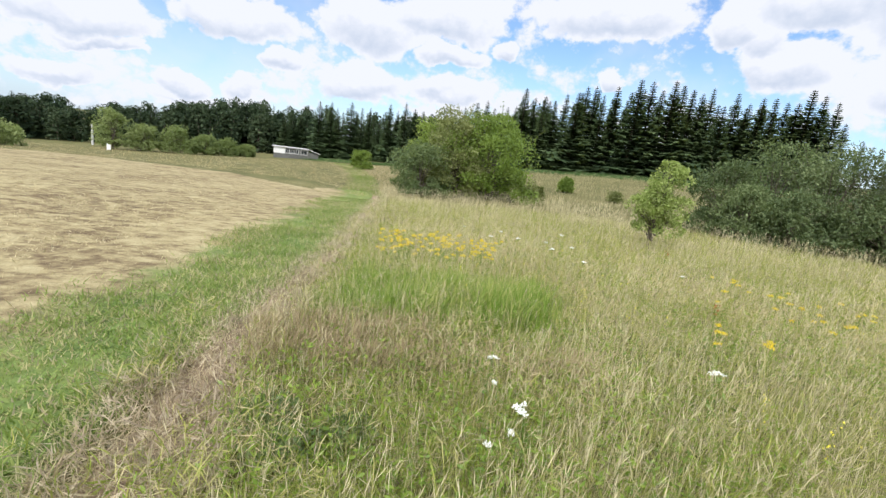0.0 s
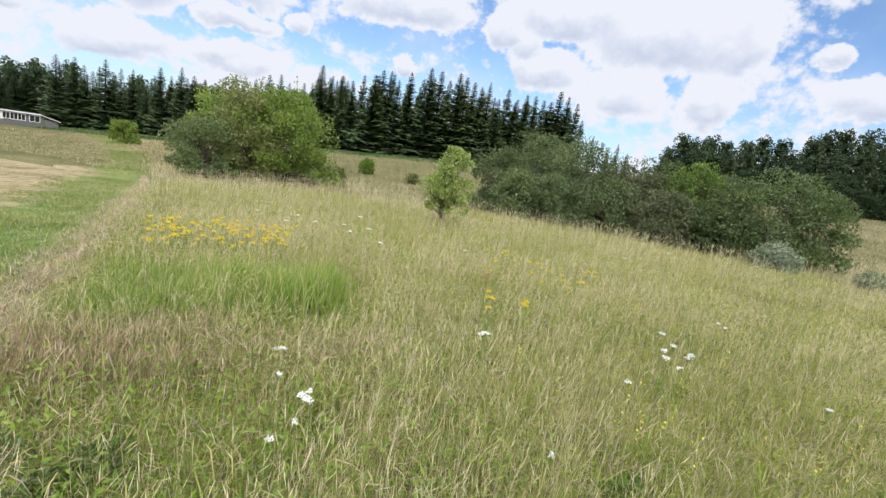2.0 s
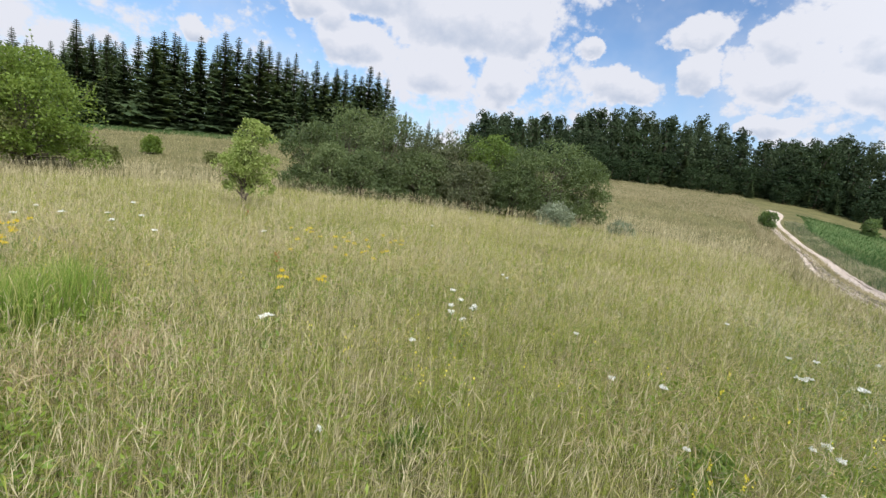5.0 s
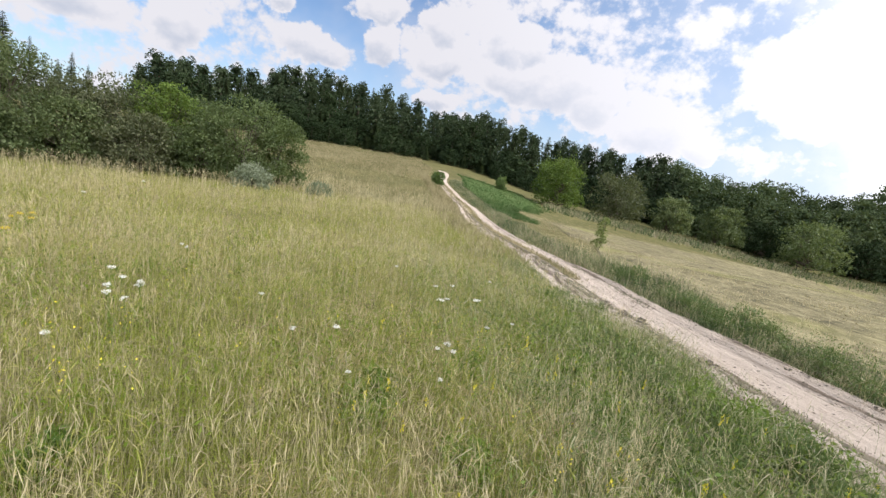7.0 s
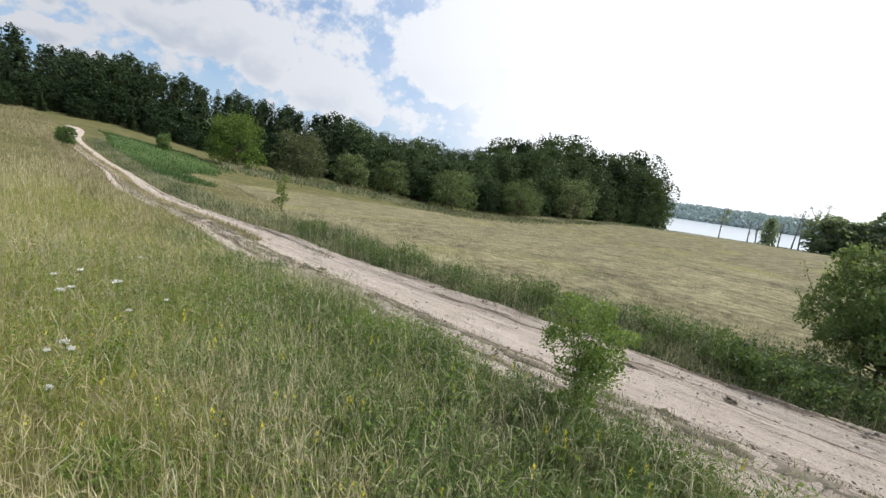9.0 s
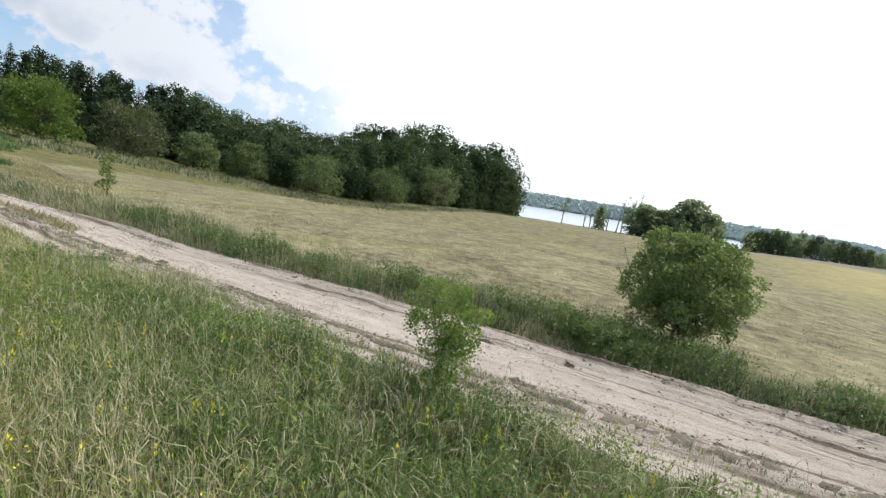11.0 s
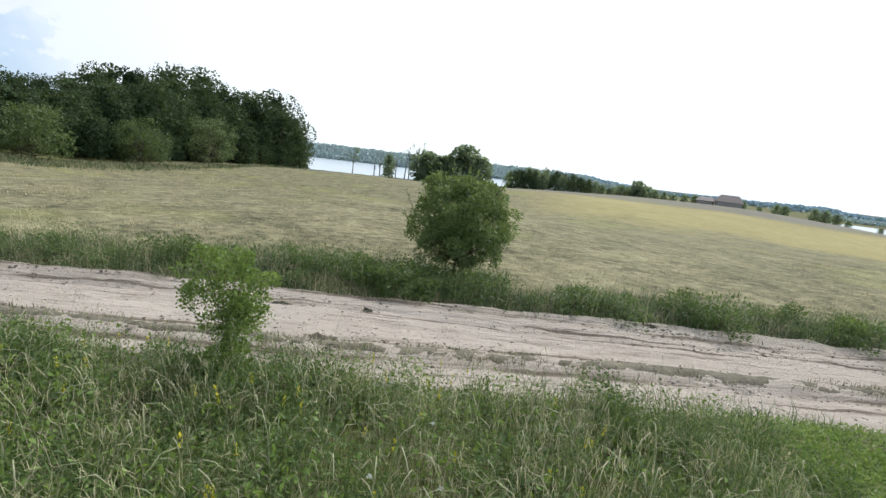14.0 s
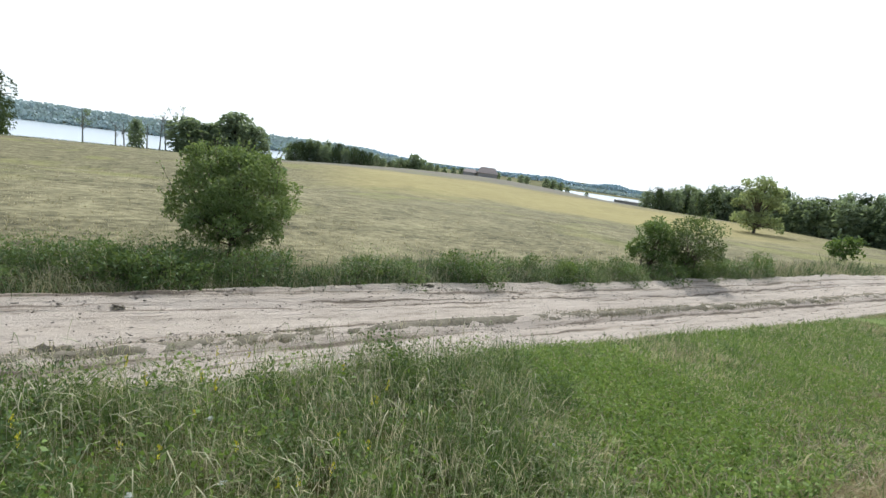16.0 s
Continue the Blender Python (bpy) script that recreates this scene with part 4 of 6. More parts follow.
far_leafy = [wood_tree("shore_tree", 71 + k, 14.0, 4.4, M["hazed_mid_wood"], "broadleaf tree beyond the fields, leaves paled to imitate haze", 0.0, 900, 0.55, 0.5, 30) for k in range(3)]
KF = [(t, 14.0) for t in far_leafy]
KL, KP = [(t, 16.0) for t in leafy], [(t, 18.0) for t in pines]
EAST_TOPS = ((49, 6.1), (51, 7.3), (55, 7.3), (62, 8.4), (67, 9.3), (71, 8.6), (75, 8.5), (79.6, 7.2), (82.4, 7.6), (87.2, 7.9), (92.4, 6.3), (98, 5.7), (105, 5.5), (109.4, 5.0), (116.5, 4.0), (123.4, 3.7), (127, 4.5), (130.6, 5.9), (135, 5.9), (140.7, 5.7), (144.3, 5.1), (146.4, 2.5))
EAST_OUT = ((49, 118), (60, 128), (70, 135), (82, 130), (97, 118), (108, 108), (123, 116), (132, 138), (140, 160), (147, 178))
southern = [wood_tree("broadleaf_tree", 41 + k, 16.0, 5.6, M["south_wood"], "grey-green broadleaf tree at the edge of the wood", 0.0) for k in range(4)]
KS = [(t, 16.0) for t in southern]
KD = [(t, 13.0) for t in spruces]
HILL_TOPS, SLOPE_TOPS = EAST_TOPS[:14], EAST_TOPS[13:]
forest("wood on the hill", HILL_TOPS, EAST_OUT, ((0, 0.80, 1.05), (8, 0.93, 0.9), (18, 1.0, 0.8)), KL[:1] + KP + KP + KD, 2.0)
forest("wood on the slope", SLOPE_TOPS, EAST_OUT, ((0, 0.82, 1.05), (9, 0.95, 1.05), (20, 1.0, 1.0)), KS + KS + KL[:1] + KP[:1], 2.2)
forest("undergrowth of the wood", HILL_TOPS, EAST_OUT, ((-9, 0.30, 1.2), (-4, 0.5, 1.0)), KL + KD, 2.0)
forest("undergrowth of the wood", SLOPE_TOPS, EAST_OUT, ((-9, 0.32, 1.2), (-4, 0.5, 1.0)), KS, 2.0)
NORTH_TOPS = ((-64, 1.0), (-45, 0.6), (-43, 0.8), (-38, 0.4), (-31, 1.7), (-26, 3.1), (-22, 3.1), (-18, 2.9), (-14, 4.1))
NORTH_OUT = ((-64, 95), (-45, 102), (-31, 110), (-20, 128), (-12, 140))
forest("wood behind the stubble field", NORTH_TOPS, NORTH_OUT, ((0, 0.86, 1.0), (7, 0.95, 1.0), (14, 1.0, 1.0)), KP + KD[:2], 1.15, 1.0, 0.82)
BACK_TOPS = ((-20, 3.0), (-14, 4.2), (-10.6, 4.8), (-5, 4.9), (2, 5.5), (8, 7.6), (12, 8.4))
forest("spruces behind the meadow", BACK_TOPS, SPRUCE_OUT, ((9, 0.84, 1.0), (15, 0.96, 1.0)), KP + KD + KD, 1.05, 1.0, 0.84)
WEST_TOPS = ((-145.5, -0.2), (-144.5, 0.8), (-142, 0.9), (-139.5, 1.4), (-138.5, 1.7), (-136, 1.9), (-131, 1.8), (-126, 2.2), (-118, 2.2), (-100, 1.8))
WEST_OUT = ((-146, 165), (-138, 160), (-126, 140), (-100, 120))
forest("wood beyond the ripe field", WEST_TOPS, WEST_OUT, ((0, 0.85, 0.8), (8, 1.0, 0.7)), KF + KS[:1] + KD[:1], 1.3, 0.8)

# ---- shrubs and single trees ----
def bush(name, seed, h, wide, mat, leaf, leaves, label, stems=4, n=7, low=0.3, slim=0.42, clumps=12, droop=0.1, clump_r=0.36, category="shrub", skirt=True, boughs=6, shoots=24):
    """A full, uneven dome of foliage down to near the ground."""
    r = np.random.RandomState(seed)
    blobs = [(0, 0, h * 0.50, wide * 0.92, h * 0.46 / (wide * 0.92))]
    for k in range(n - 1):
        a = 2 * math.pi * k / (n - 1) + r.uniform(-0.3, 0.3)
        q = wide * r.uniform(0.42, 0.62)
        rad = min(wide * r.uniform(0.40, 0.54), h * 0.36)
        z = h * (0.2, 0.62, 0.32, 0.5, 0.24, 0.70, 0.4)[k % 7] + r.normal(0, 0.03 * h)
        q = q if z < h * 0.5 else q * 0.7
        blobs.append((math.cos(a) * q, math.sin(a) * q, max(z, rad * 0.7), rad, 0.9))
    for k in range(5 if skirt else 0):
        a = 2 * math.pi * (k + 0.5) / 5 + r.uniform(-0.3, 0.3)
        blobs.append((math.cos(a) * wide * 0.6, math.sin(a) * wide * 0.6, h * 0.15, wide * 0.36, 0.75))
    return broadleaf(name, seed, blobs, leaves, leaf, mat, 0.010 * h + (0.008 if h > 1.5 else 0.0), 0.35, stems, clumps, clump_r, droop, label, category, slim, 0.45, boughs, 5 if boughs > 2 else 3, shoots if boughs > 2 else 0)


def at(ob, az, d, turn=0, scale=1.0, sink=0.05):
    return put(ob, planted(ob, az, d, scale, turn, sink))


# big tree group in the north: two willows in front of an apple tree and a dusky one
at(bush("apple_tree", 101, 6.0, 3.3, M["apple"], 0.115, 26000, "broad fresh green apple tree in the meadow", 2, 9, 0.25, category="tree"), 5.0, 30)
at(bush("apple_tree", 107, 6.1, 2.4, M["dusky"], 0.11, 13000, "dull olive-brown fruit tree with thin leaves", 2, 8, 0.3, category="tree"), 0.8, 29.5)
at(bush("apple_tree", 108, 5.4, 2.5, M["apple"], 0.11, 12000, "yellowish green tree behind the willow", 2, 8, 0.3, category="tree"), -1.5, 31.5)
at(bush("willow_bush", 102, 3.6, 2.0, M["willow"], 0.13, 12000, "rounded grey-green willow bush", 5, 7, 0.2, 0.22), -3.3, 28)
at(bush("low_shrub", 104, 1.3, 0.9, M["dusky"], 0.10, 3000, "low brownish shrub in tall grass", 4), 10.8, 30)
at(bush("low_shrub", 105, 1.5, 0.8, M["apple"], 0.12, 2500, "small loose shrub in the dry meadow", 3), 14.6, 42)
at(bush("round_bush", 106, 2.7, 1.5, M["apple"], 0.16, 5000, "round light green bush beside the path", 3), -10.7, 62)
at(bush("low_shrub", 109, 0.9, 0.7, M["dusky"], 0.1, 1500, "small dark shrub in the dry meadow", 3), 20.5, 38)

# sapling
at(broadleaf("sapling_tree", 111, [(0, 0, 1.25, 0.55, 1.0), (0.12, 0.05, 1.7, 0.62, 0.9), (-0.38, 0.1, 1.45, 0.48, 0.95), (0.42, 0.1, 1.4, 0.48, 0.95), (0.05, -0.2, 2.15, 0.48, 0.95), (0.1, 0, 2.5, 0.26, 1.1), (-0.15, 0.2, 0.9, 0.40, 0.85), (0.2, -0.25, 0.95, 0.4, 0.85)], 10000, 0.055, M["sapling"], 0.04, 0.4, 1, 18, 0.36, 0.1, "young light green tree with a few orange leaves", "tree"), 25.3, 14.6, 0, 1.08, 0.28)

# willow thicket
for az, d, h, wide, seed, mat in ((31.5, 26, 3.5, 1.7, 121, "thicket"), (35.5, 27, 4.5, 2.2, 122, "willow"), (40, 26.4, 4.3, 2.1, 123, "thicket"), (44.5, 25.8, 3.7, 2.0, 124, "thicket_grey"), (48.5, 25.3, 3.6, 2.0, 125, "thicket_grey"), (53, 24.8, 3.9, 1.6, 126, "round_crown"), (56, 25.5, 3.6, 1.9, 127, "thicket"), (60.5, 24, 3.9, 1.9, 128, "willow"), (64, 25, 3.0, 1.6, 129, "willow"), (38, 24.4, 2.4, 1.6, 130, "thicket"), (51, 23.4, 2.3, 1.6, 131, "thicket_grey"), (44.5, 24.2, 2.6, 1.7, 132, "thicket"), (33.5, 24.8, 2.3, 1.5, 135, "willow"), (56.5, 23.4, 2.4, 1.4, 136, "thicket")):
    label = {"willow": "dense rounded grey-green willow bush", "thicket": "dark green willow bush in the thicket", "thicket_grey": "dull grey-brown willow bush in the thicket", "round_crown": "brighter green bush in the willow thicket"}[mat]
    tagged(at(bush("willow_bush", seed, h * 1.12, wide * 1.12, M[mat], 0.11, 11000, label, 5, 8, 0.18, 0.26), az, d), group="willow thicket")
tagged(at(bush("silver_willow_bush", 133, 1.1, 0.9, M["silver"], 0.11, 3500, "low silvery willow bush at the thicket's end", 6, 6, 0.2, 0.18), 62, 21.5), group="willow thicket")
at(bush("silver_willow_bush", 134, 0.6, 0.75, M["silver"], 0.09, 1500, "small silvery shrub in the tall grass", 5, 5, 0.2, 0.2), 69.5, 22.5)

# light green row of bushes behind the stubble field
for k, (az, d, h, wide) in enumerate(((-36.2, 80, 6.0, 2.6), (-33.5, 80, 4.0, 2.4), (-30.5, 80, 4.0, 2.6), (-28, 82, 3.2, 2.2), (-25.8, 84, 2.6, 2.2), (-45, 70, 2.4, 3.0), (-23.8, 86, 2.0, 1.8))):
    tagged(at(bush("light_bush", 141 + k, h, wide, M["pale_bush"], 0.2, 5000, "light green bush behind the field", 3), az, d), group="bushes behind the field")

# along and beyond the road in the east
at(bush("road_bush", 151, 1.7, 0.8, M["bush"], 0.12, 2500, "dark green bush at the top of the track", 3), 82.6, 52)
at(bush("field_bush", 152, 2.6, 1.1, M["bush"], 0.15, 2500, "dark round bush in the green field", 3), 90.2, 78)
at(bush("round_tree", 153, 9.3, 4.8, M["round_crown"], 0.24, 12000, "single round green tree at the wood's edge", 2, 11, 0.2, 0.42, 18, 0.1, 0.36, "tree"), 97.2, 80)
at(broadleaf("young_tree", 154, [(0, 0, 0.9, 0.35, 1), (0.1, 0, 1.4, 0.28, 1.1), (-0.15, 0.1, 0.6, 0.3, 0.9)], 1000, 0.06, M["pale_bush"], 0.02, 0.4, 1, 9, 0.4, 0.1, "young slender tree on the grassy verge", "tree"), 104.0, 20.5)
for k, (az, d, h, wide, mat) in enumerate(((122.7, 98, 8.4, 4.8, "willow"), (131.0, 118, 9.0, 5.0, "willow"), (137.3, 138, 12.0, 6.4, "willow"), (129, 125, 11, 4, "forest"), (110, 92, 6.5, 3.4, "thicket"), (104.0, 88, 7.6, 4.6, "thicket_grey"), (115, 96, 6.5, 3.4, "thicket"), (119, 100, 6.0, 3.0, "forest"), (126.5, 112, 6.5, 3.4, "forest"))):
    label = "large grey-green willow at the field's edge" if mat in ("willow", "thicket_grey") else "dark green bushy tree at the field's edge"
    tagged(at(bush("field_willow", 161 + k, h * 1.1, wide * 1.15, M[mat], 0.30, 5600, label, 4, category="tree"), az, d), group="trees at the field's edge")

# roadside bush in the south and the rose bush before the road
at(broadleaf("roadside_bush", 171, [(0, 0, 1.15, 0.98, 0.92), (0.62, 0.1, 1.0, 0.62, 1.0), (-0.62, -0.1, 1.05, 0.62, 1.0), (0.1, 0.6, 0.95, 0.6, 1.0), (-0.05, -0.6, 1.0, 0.62, 1.0), (0.34, 0.1, 1.66, 0.52, 0.85), (-0.36, 0.0, 1.60, 0.52, 0.85), (0.0, -0.2, 1.84, 0.38, 0.8), (0.48, -0.35, 0.55, 0.46, 0.9), (-0.5, 0.25, 0.55, 0.46, 0.9), (-0.4, -0.4, 0.58, 0.45, 0.9), (0.4, 0.4, 0.5, 0.45, 0.9)], 30000, 0.044, M["roadside"], 0.04, 0.2, 5, 34, 0.27, 0.05, "dense rounded green bush beside the sandy track", "shrub", 0.38, 0.45, 3, 5, 110), 167.3, 10.3, 0, 1.04)
at(broadleaf("rose_bush", 172, [(0, 0, 0.66, 0.34, 1.05), (0.2, 0.05, 0.76, 0.27, 1.1), (-0.2, 0.0, 0.72, 0.27, 1.1), (0.28, 0, 1.14, 0.21, 1.2), (-0.12, 0.1, 1.2, 0.20, 1.2), (-0.30, 0, 1.08, 0.17, 1.2), (0.1, -0.15, 0.95, 0.24, 1.1), (0.05, 0, 0.30, 0.30, 0.8)], 8400, 0.027, M["rose"], 0.006, 0.4, 9, 11, 0.42, 0.0, "loose young dog rose bush with thin stems", "shrub", 0.36, 0.4, 3, 4, 12), 144.8, 4.6, 0, 0.92)
at(bush("field_shrub", 173, 1.9, 0.7, M["bush"], 0.07, 6000, "spreading green shrub on the far verge", 5, 8, 0.25, 0.3, skirt=False), -145.0, 16.0)
at(bush("field_shrub", 174, 2.0, 1.1, M["willow"], 0.07, 6000, "loose grey-green shrub on the far verge", 6, 8, 0.25, 0.25, 10, 0.0, 0.4, skirt=False), -141.2, 16.4)
at(bush("field_shrub", 175, 0.5, 0.25, M["apple"], 0.06, 300, "tiny green shrub in the hay field", 3, 4), -154.2, 12.6)
at(bush("field_shrub", 176, 1.0, 0.5, M["bush"], 0.08, 900, "small thin tree on the far verge", 2, 5, 0.4, skirt=False), -127.6, 36, 0, 1.7)

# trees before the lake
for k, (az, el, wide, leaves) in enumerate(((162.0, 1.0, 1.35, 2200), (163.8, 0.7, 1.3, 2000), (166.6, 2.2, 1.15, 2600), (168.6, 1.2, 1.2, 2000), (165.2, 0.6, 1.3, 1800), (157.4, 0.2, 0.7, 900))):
    tree = wood_tree("lakeside_tree", 181 + k, 12.0, 3.4, M["hazed_mid_wood"], "green tree on the lake shore", 0.0, leaves, 0.45)
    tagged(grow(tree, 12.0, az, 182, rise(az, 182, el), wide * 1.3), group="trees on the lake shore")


M["grey_bark"], _n = material("grey_bark")
_f = _n.noise(_n.add("ShaderNodeTexCoord").outputs["Object"], 3.0, 5.0, 0.6)
finish(_n, _n.ramp(_f, [(0.3, (0.18, 0.18, 0.16)), (0.7, (0.34, 0.34, 0.31))]), 0.95, _f, 0.5, 0.03)


def dead_tree(seed, h, lean, leaves):
    r = np.random.RandomState(seed)
    root = new("dead_tree")
    limbs = [([(0, 0, -0.2), (lean * h * 0.5, 0, h * 0.5), (lean * h, 0, h)], [0.26, 0.18, 0.07])]
    for k in range(6):
        q = r.uniform(0.35, 0.9)
        a, b = r.normal(0, 0.13 * h, 2)
        limbs.append(([(lean * h * q, 0, h * q), (lean * h * q + a * 0.6, b * 0.6, h * q + 0.09 * h), (lean * h * q + a, b, h * q + 0.2 * h)], [0.11, 0.08, 0.04]))
    v, f = join_tubes(limbs, 5)
    mesh_part("trunk", v, f, M["grey_bark"], root)
    if leaves:
        p = np.array([limbs[1 + k % 6][0][2] for k in range(leaves)]) + r.normal(0, 0.45, (leaves, 3))
        lv, lf = leaf_quads(p, 0.35, r)
        mesh_part("crown", lv, lf, M["hazed_mid_wood"], root, "sparse leaves")
    return tagged(root, "half-dead bare tree on the lake shore", "tree", "dead trees by the lake")


for k, (az, el, lean, leaves) in enumerate(((153.1, 0.9, 0.0, 260), (155.7, -0.2, 0.02, 0), (156.4, 0.0, 0.03, 0), (158.3, 0.2, -0.03, 40), (159.4, 1.4, -0.08, 60), (160.0, 1.2, 0.05, 0), (160.9, 1.8, 0.03, 220), (161.7, 1.8, 0.06, 240))):
    at(dead_tree(191 + k, rise(az, 184, el) * 0.95, lean, leaves), az, 184)

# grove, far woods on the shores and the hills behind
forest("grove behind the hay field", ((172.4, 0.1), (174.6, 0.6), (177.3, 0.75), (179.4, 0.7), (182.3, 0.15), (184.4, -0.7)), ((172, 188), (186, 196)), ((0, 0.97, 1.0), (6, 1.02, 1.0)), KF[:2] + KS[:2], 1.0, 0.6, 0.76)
field_tree = wood_tree("field_tree", 185, 6.5, 3.0, M["hazed_mid_wood"], "single broad tree behind the field", 0.02, 1500, 0.34, 0.5, 34)
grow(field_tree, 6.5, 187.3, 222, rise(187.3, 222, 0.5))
at(broadleaf("umbrella_tree", 186, [(0, 0, 5.2, 2.2, 0.35), (2.2, 0.3, 5.6, 2.0, 0.3), (-2.6, 0, 4.4, 2.0, 0.4), (3.4, -0.4, 4.2, 1.6, 0.35), (-1.2, 0, 6.3, 2.2, 0.3), (1.0, 0, 7.4, 2.3, 0.3), (0, 0, 1.7, 2.6, 0.7), (2.6, 0, 1.4, 2.2, 0.7), (-2.2, 0, 1.3, 2.0, 0.7)], 6400, 0.30, M["pale_tree"], 0.22, 0.3, 2, 12, 0.34, 0.1, "spreading light green tree with layered boughs", "tree"), -134.2, 105, 0, 1.25)


def far_wood(name, label, az0, az1, d, deep, h, n, leaf, mat, seed, hills=()):
    """A far wood: many leaf clumps over the ground from one heading to another."""
    r = np.random.RandomState(seed)
    az = r.uniform(az0, az1, n)
    dd = d + deep * r.uniform(0, 1, n)
    x, y = dd * np.sin(np.radians(az)), dd * np.cos(np.radians(az))
    top = h * (0.75 + 0.12 * hash_noise(az * 2, dd * 0.02, 1.5, seed) + 0.16 * hash_noise(az * 9, dd * 0.05, 1.7, seed + 1))
    for c, wide, up in hills:
        top = top + up * np.exp(-((az - c) / wide) ** 2)
    z = land(x, y) + np.abs(top) * r.uniform(0, 1, n) ** 0.55
    v, f = leaf_quads(np.stack([x, y, z], -1), leaf, r, np.tile((0, 0, 0.6), (n, 1)), 0, 0.5)
    return tagged(mesh_part(name, v, f, mat), label, "wood", kind="stuff")


# the haze over these woods lies in their leaf colour
far_wood("far_shore_wood", "wood on the far shore of the lake, haze put into its leaf colour", 138, 185, 520, 90, 7.5, 30000, 2.6, M["haze_wood"], 201)
far_wood("far_shore_wood", "wood on the lake's distant shore, haze put into its leaf colour", 204, 232, 520, 60, 2.6, 9000, 2.2, M["haze_wood"], 202)
far_wood("distant_hills", "wooded hills, blue haze put into the leaf colour", 176, 224, 880, 120, 3.0, 14000, 4.0, M["blue_haze_wood"], 203, ((211.4, 1.8, 7), (202.5, 3.5, 5.5), (183, 4, 9), (196, 4, 3)))


# ---- buildings ----
def box(bm, x0, x1, y0, y1, z0, z1):
    vs = [bm.verts.new((x, y, z)) for z in (z0, z1) for x, y in ((x0, y0), (x1, y0), (x1, y1), (x0, y1))]
    for f in ((3, 2, 1, 0), (4, 5, 6, 7), (0, 1, 5, 4), (1, 2, 6, 5), (2, 3, 7, 6), (3, 0, 4, 7)):
        bm.faces.new([vs[i] for i in f])
    return bm


def boxes(*sizes):
    bm = bmesh.new()
    for b in sizes:
        box(bm, *b)
    return bm


def painted(name, dark, pale, scale=3.0, rough=0.7):
    m, n = material(name)
    pos = n.add("ShaderNodeTexCoord").outputs["Object"]
    f = n.noise(n.vec("MULTIPLY", pos, (1, 1, 4)).outputs[0], scale, 5.0, 0.6)
    finish(n, n.ramp(f, [(0.3, dark), (0.7, pale)]), rough, f, 0.3, 0.01)
    return m


M["grey_board"] = painted("grey_boards", (0.07, 0.07, 0.065), (0.16, 0.16, 0.15))
M["white_paint"] = painted("white_paint", (0.55, 0.55, 0.54), (0.78, 0.78, 0.76))
M["roof_sheet"] = painted("pale_roof_sheet", (0.42, 0.42, 0.42), (0.66, 0.66, 0.65))
M["red_roof"] = painted("red_roof", (0.13, 0.105, 0.10), (0.21, 0.165, 0.155))
M["house_wall"] = painted("pale_house_wall", (0.30, 0.28, 0.26), (0.50, 0.47, 0.43))
M["concrete"] = painted("pale_concrete", (0.40, 0.40, 0.38), (0.60, 0.60, 0.57))
M["dark_glass"], _n = material("window_glass")
finish(_n, (0.02, 0.025, 0.03), 0.08, spec=0.6)


def cabin():
    """Low long cabin: a white end, dark boarded front with white-framed windows and a lean-to under one sloping roof."""
    root = new("cabin")
    L, W, H = 7.4, 3.0, 1.9
    part("wall", boxes((-L / 2, L / 2, -W / 2, W / 2, -0.9, H)), M["grey_board"], root, "dark weathered board wall")
    part("end_wall", boxes((-L / 2 - 0.04, -L / 2 + 2.4, -W / 2 - 0.05, W / 2 + 0.05, 0.55, H)), M["white_paint"], root, "white painted cladding")
    for k in range(6):
        x = -L / 2 + 2.6 + k * 0.62
        part("board", boxes((x, x + 0.5, -W / 2 - 0.03, -W / 2, 0.05, 0.75)), M["grey_board"], root)
    bm = bmesh.new()
    box(bm, -L / 2 - 0.3, L / 2 - 0.2, -W / 2 - 0.35, W / 2 + 0.3, H, H + 0.14)
    part("roof", bm, M["roof_sheet"], root, "pale flat sheet roof")
    bm = bmesh.new()
    box(bm, L / 2 - 0.25, L / 2 + 2.3, -W / 2 - 0.3, W / 2 + 0.2, H, H + 0.12)
    for v in bm.verts:
        v.co.z -= (v.co.x - L / 2 + 0.25) * 0.30
    part("lean_to_roof", bm, M["roof_sheet"], root, "sloping pale sheet roof")
    part("lean_to_wall", boxes((L / 2, L / 2 + 2.0, -W / 2 + 0.1, W / 2 - 0.1, 0, 1.25)), M["grey_board"], root)
    for x in (-0.95, 0.0, 0.95, 2.6):
        wide = 0.42 if x < 2 else 0.62
        win = part("window", boxes((x - wide, x + wide, -W / 2 - 0.05, -W / 2 + 0.02, 0.75, 1.72)), M["dark_glass"], root)
        f = 0.08
        part("frame", boxes((x - wide - f, x - wide, -W / 2 - 0.09, -W / 2, 0.68, 1.80), (x + wide, x + wide + f, -W / 2 - 0.09, -W / 2, 0.68, 1.80), (x - wide, x + wide, -W / 2 - 0.09, -W / 2, 1.72, 1.80), (x - wide, x + wide, -W / 2 - 0.09, -W / 2, 0.68, 0.76), (x - 0.03, x + 0.03, -W / 2 - 0.08, -W / 2 - 0.05, 0.76, 1.72)), M["white_paint"], win, "white window frame")
    x, y, z = spot(-18.9, 95)
    root.matrix_basis = Matrix.Translation((x, y, z + 0.35)) @ pose(0, 0, 0, 0, 0, 21) @ Matrix.Scale(0.88, 4)
    return tagged(root, "low weathered cabin with white-framed windows and flat roof", "cabin")


cabin()


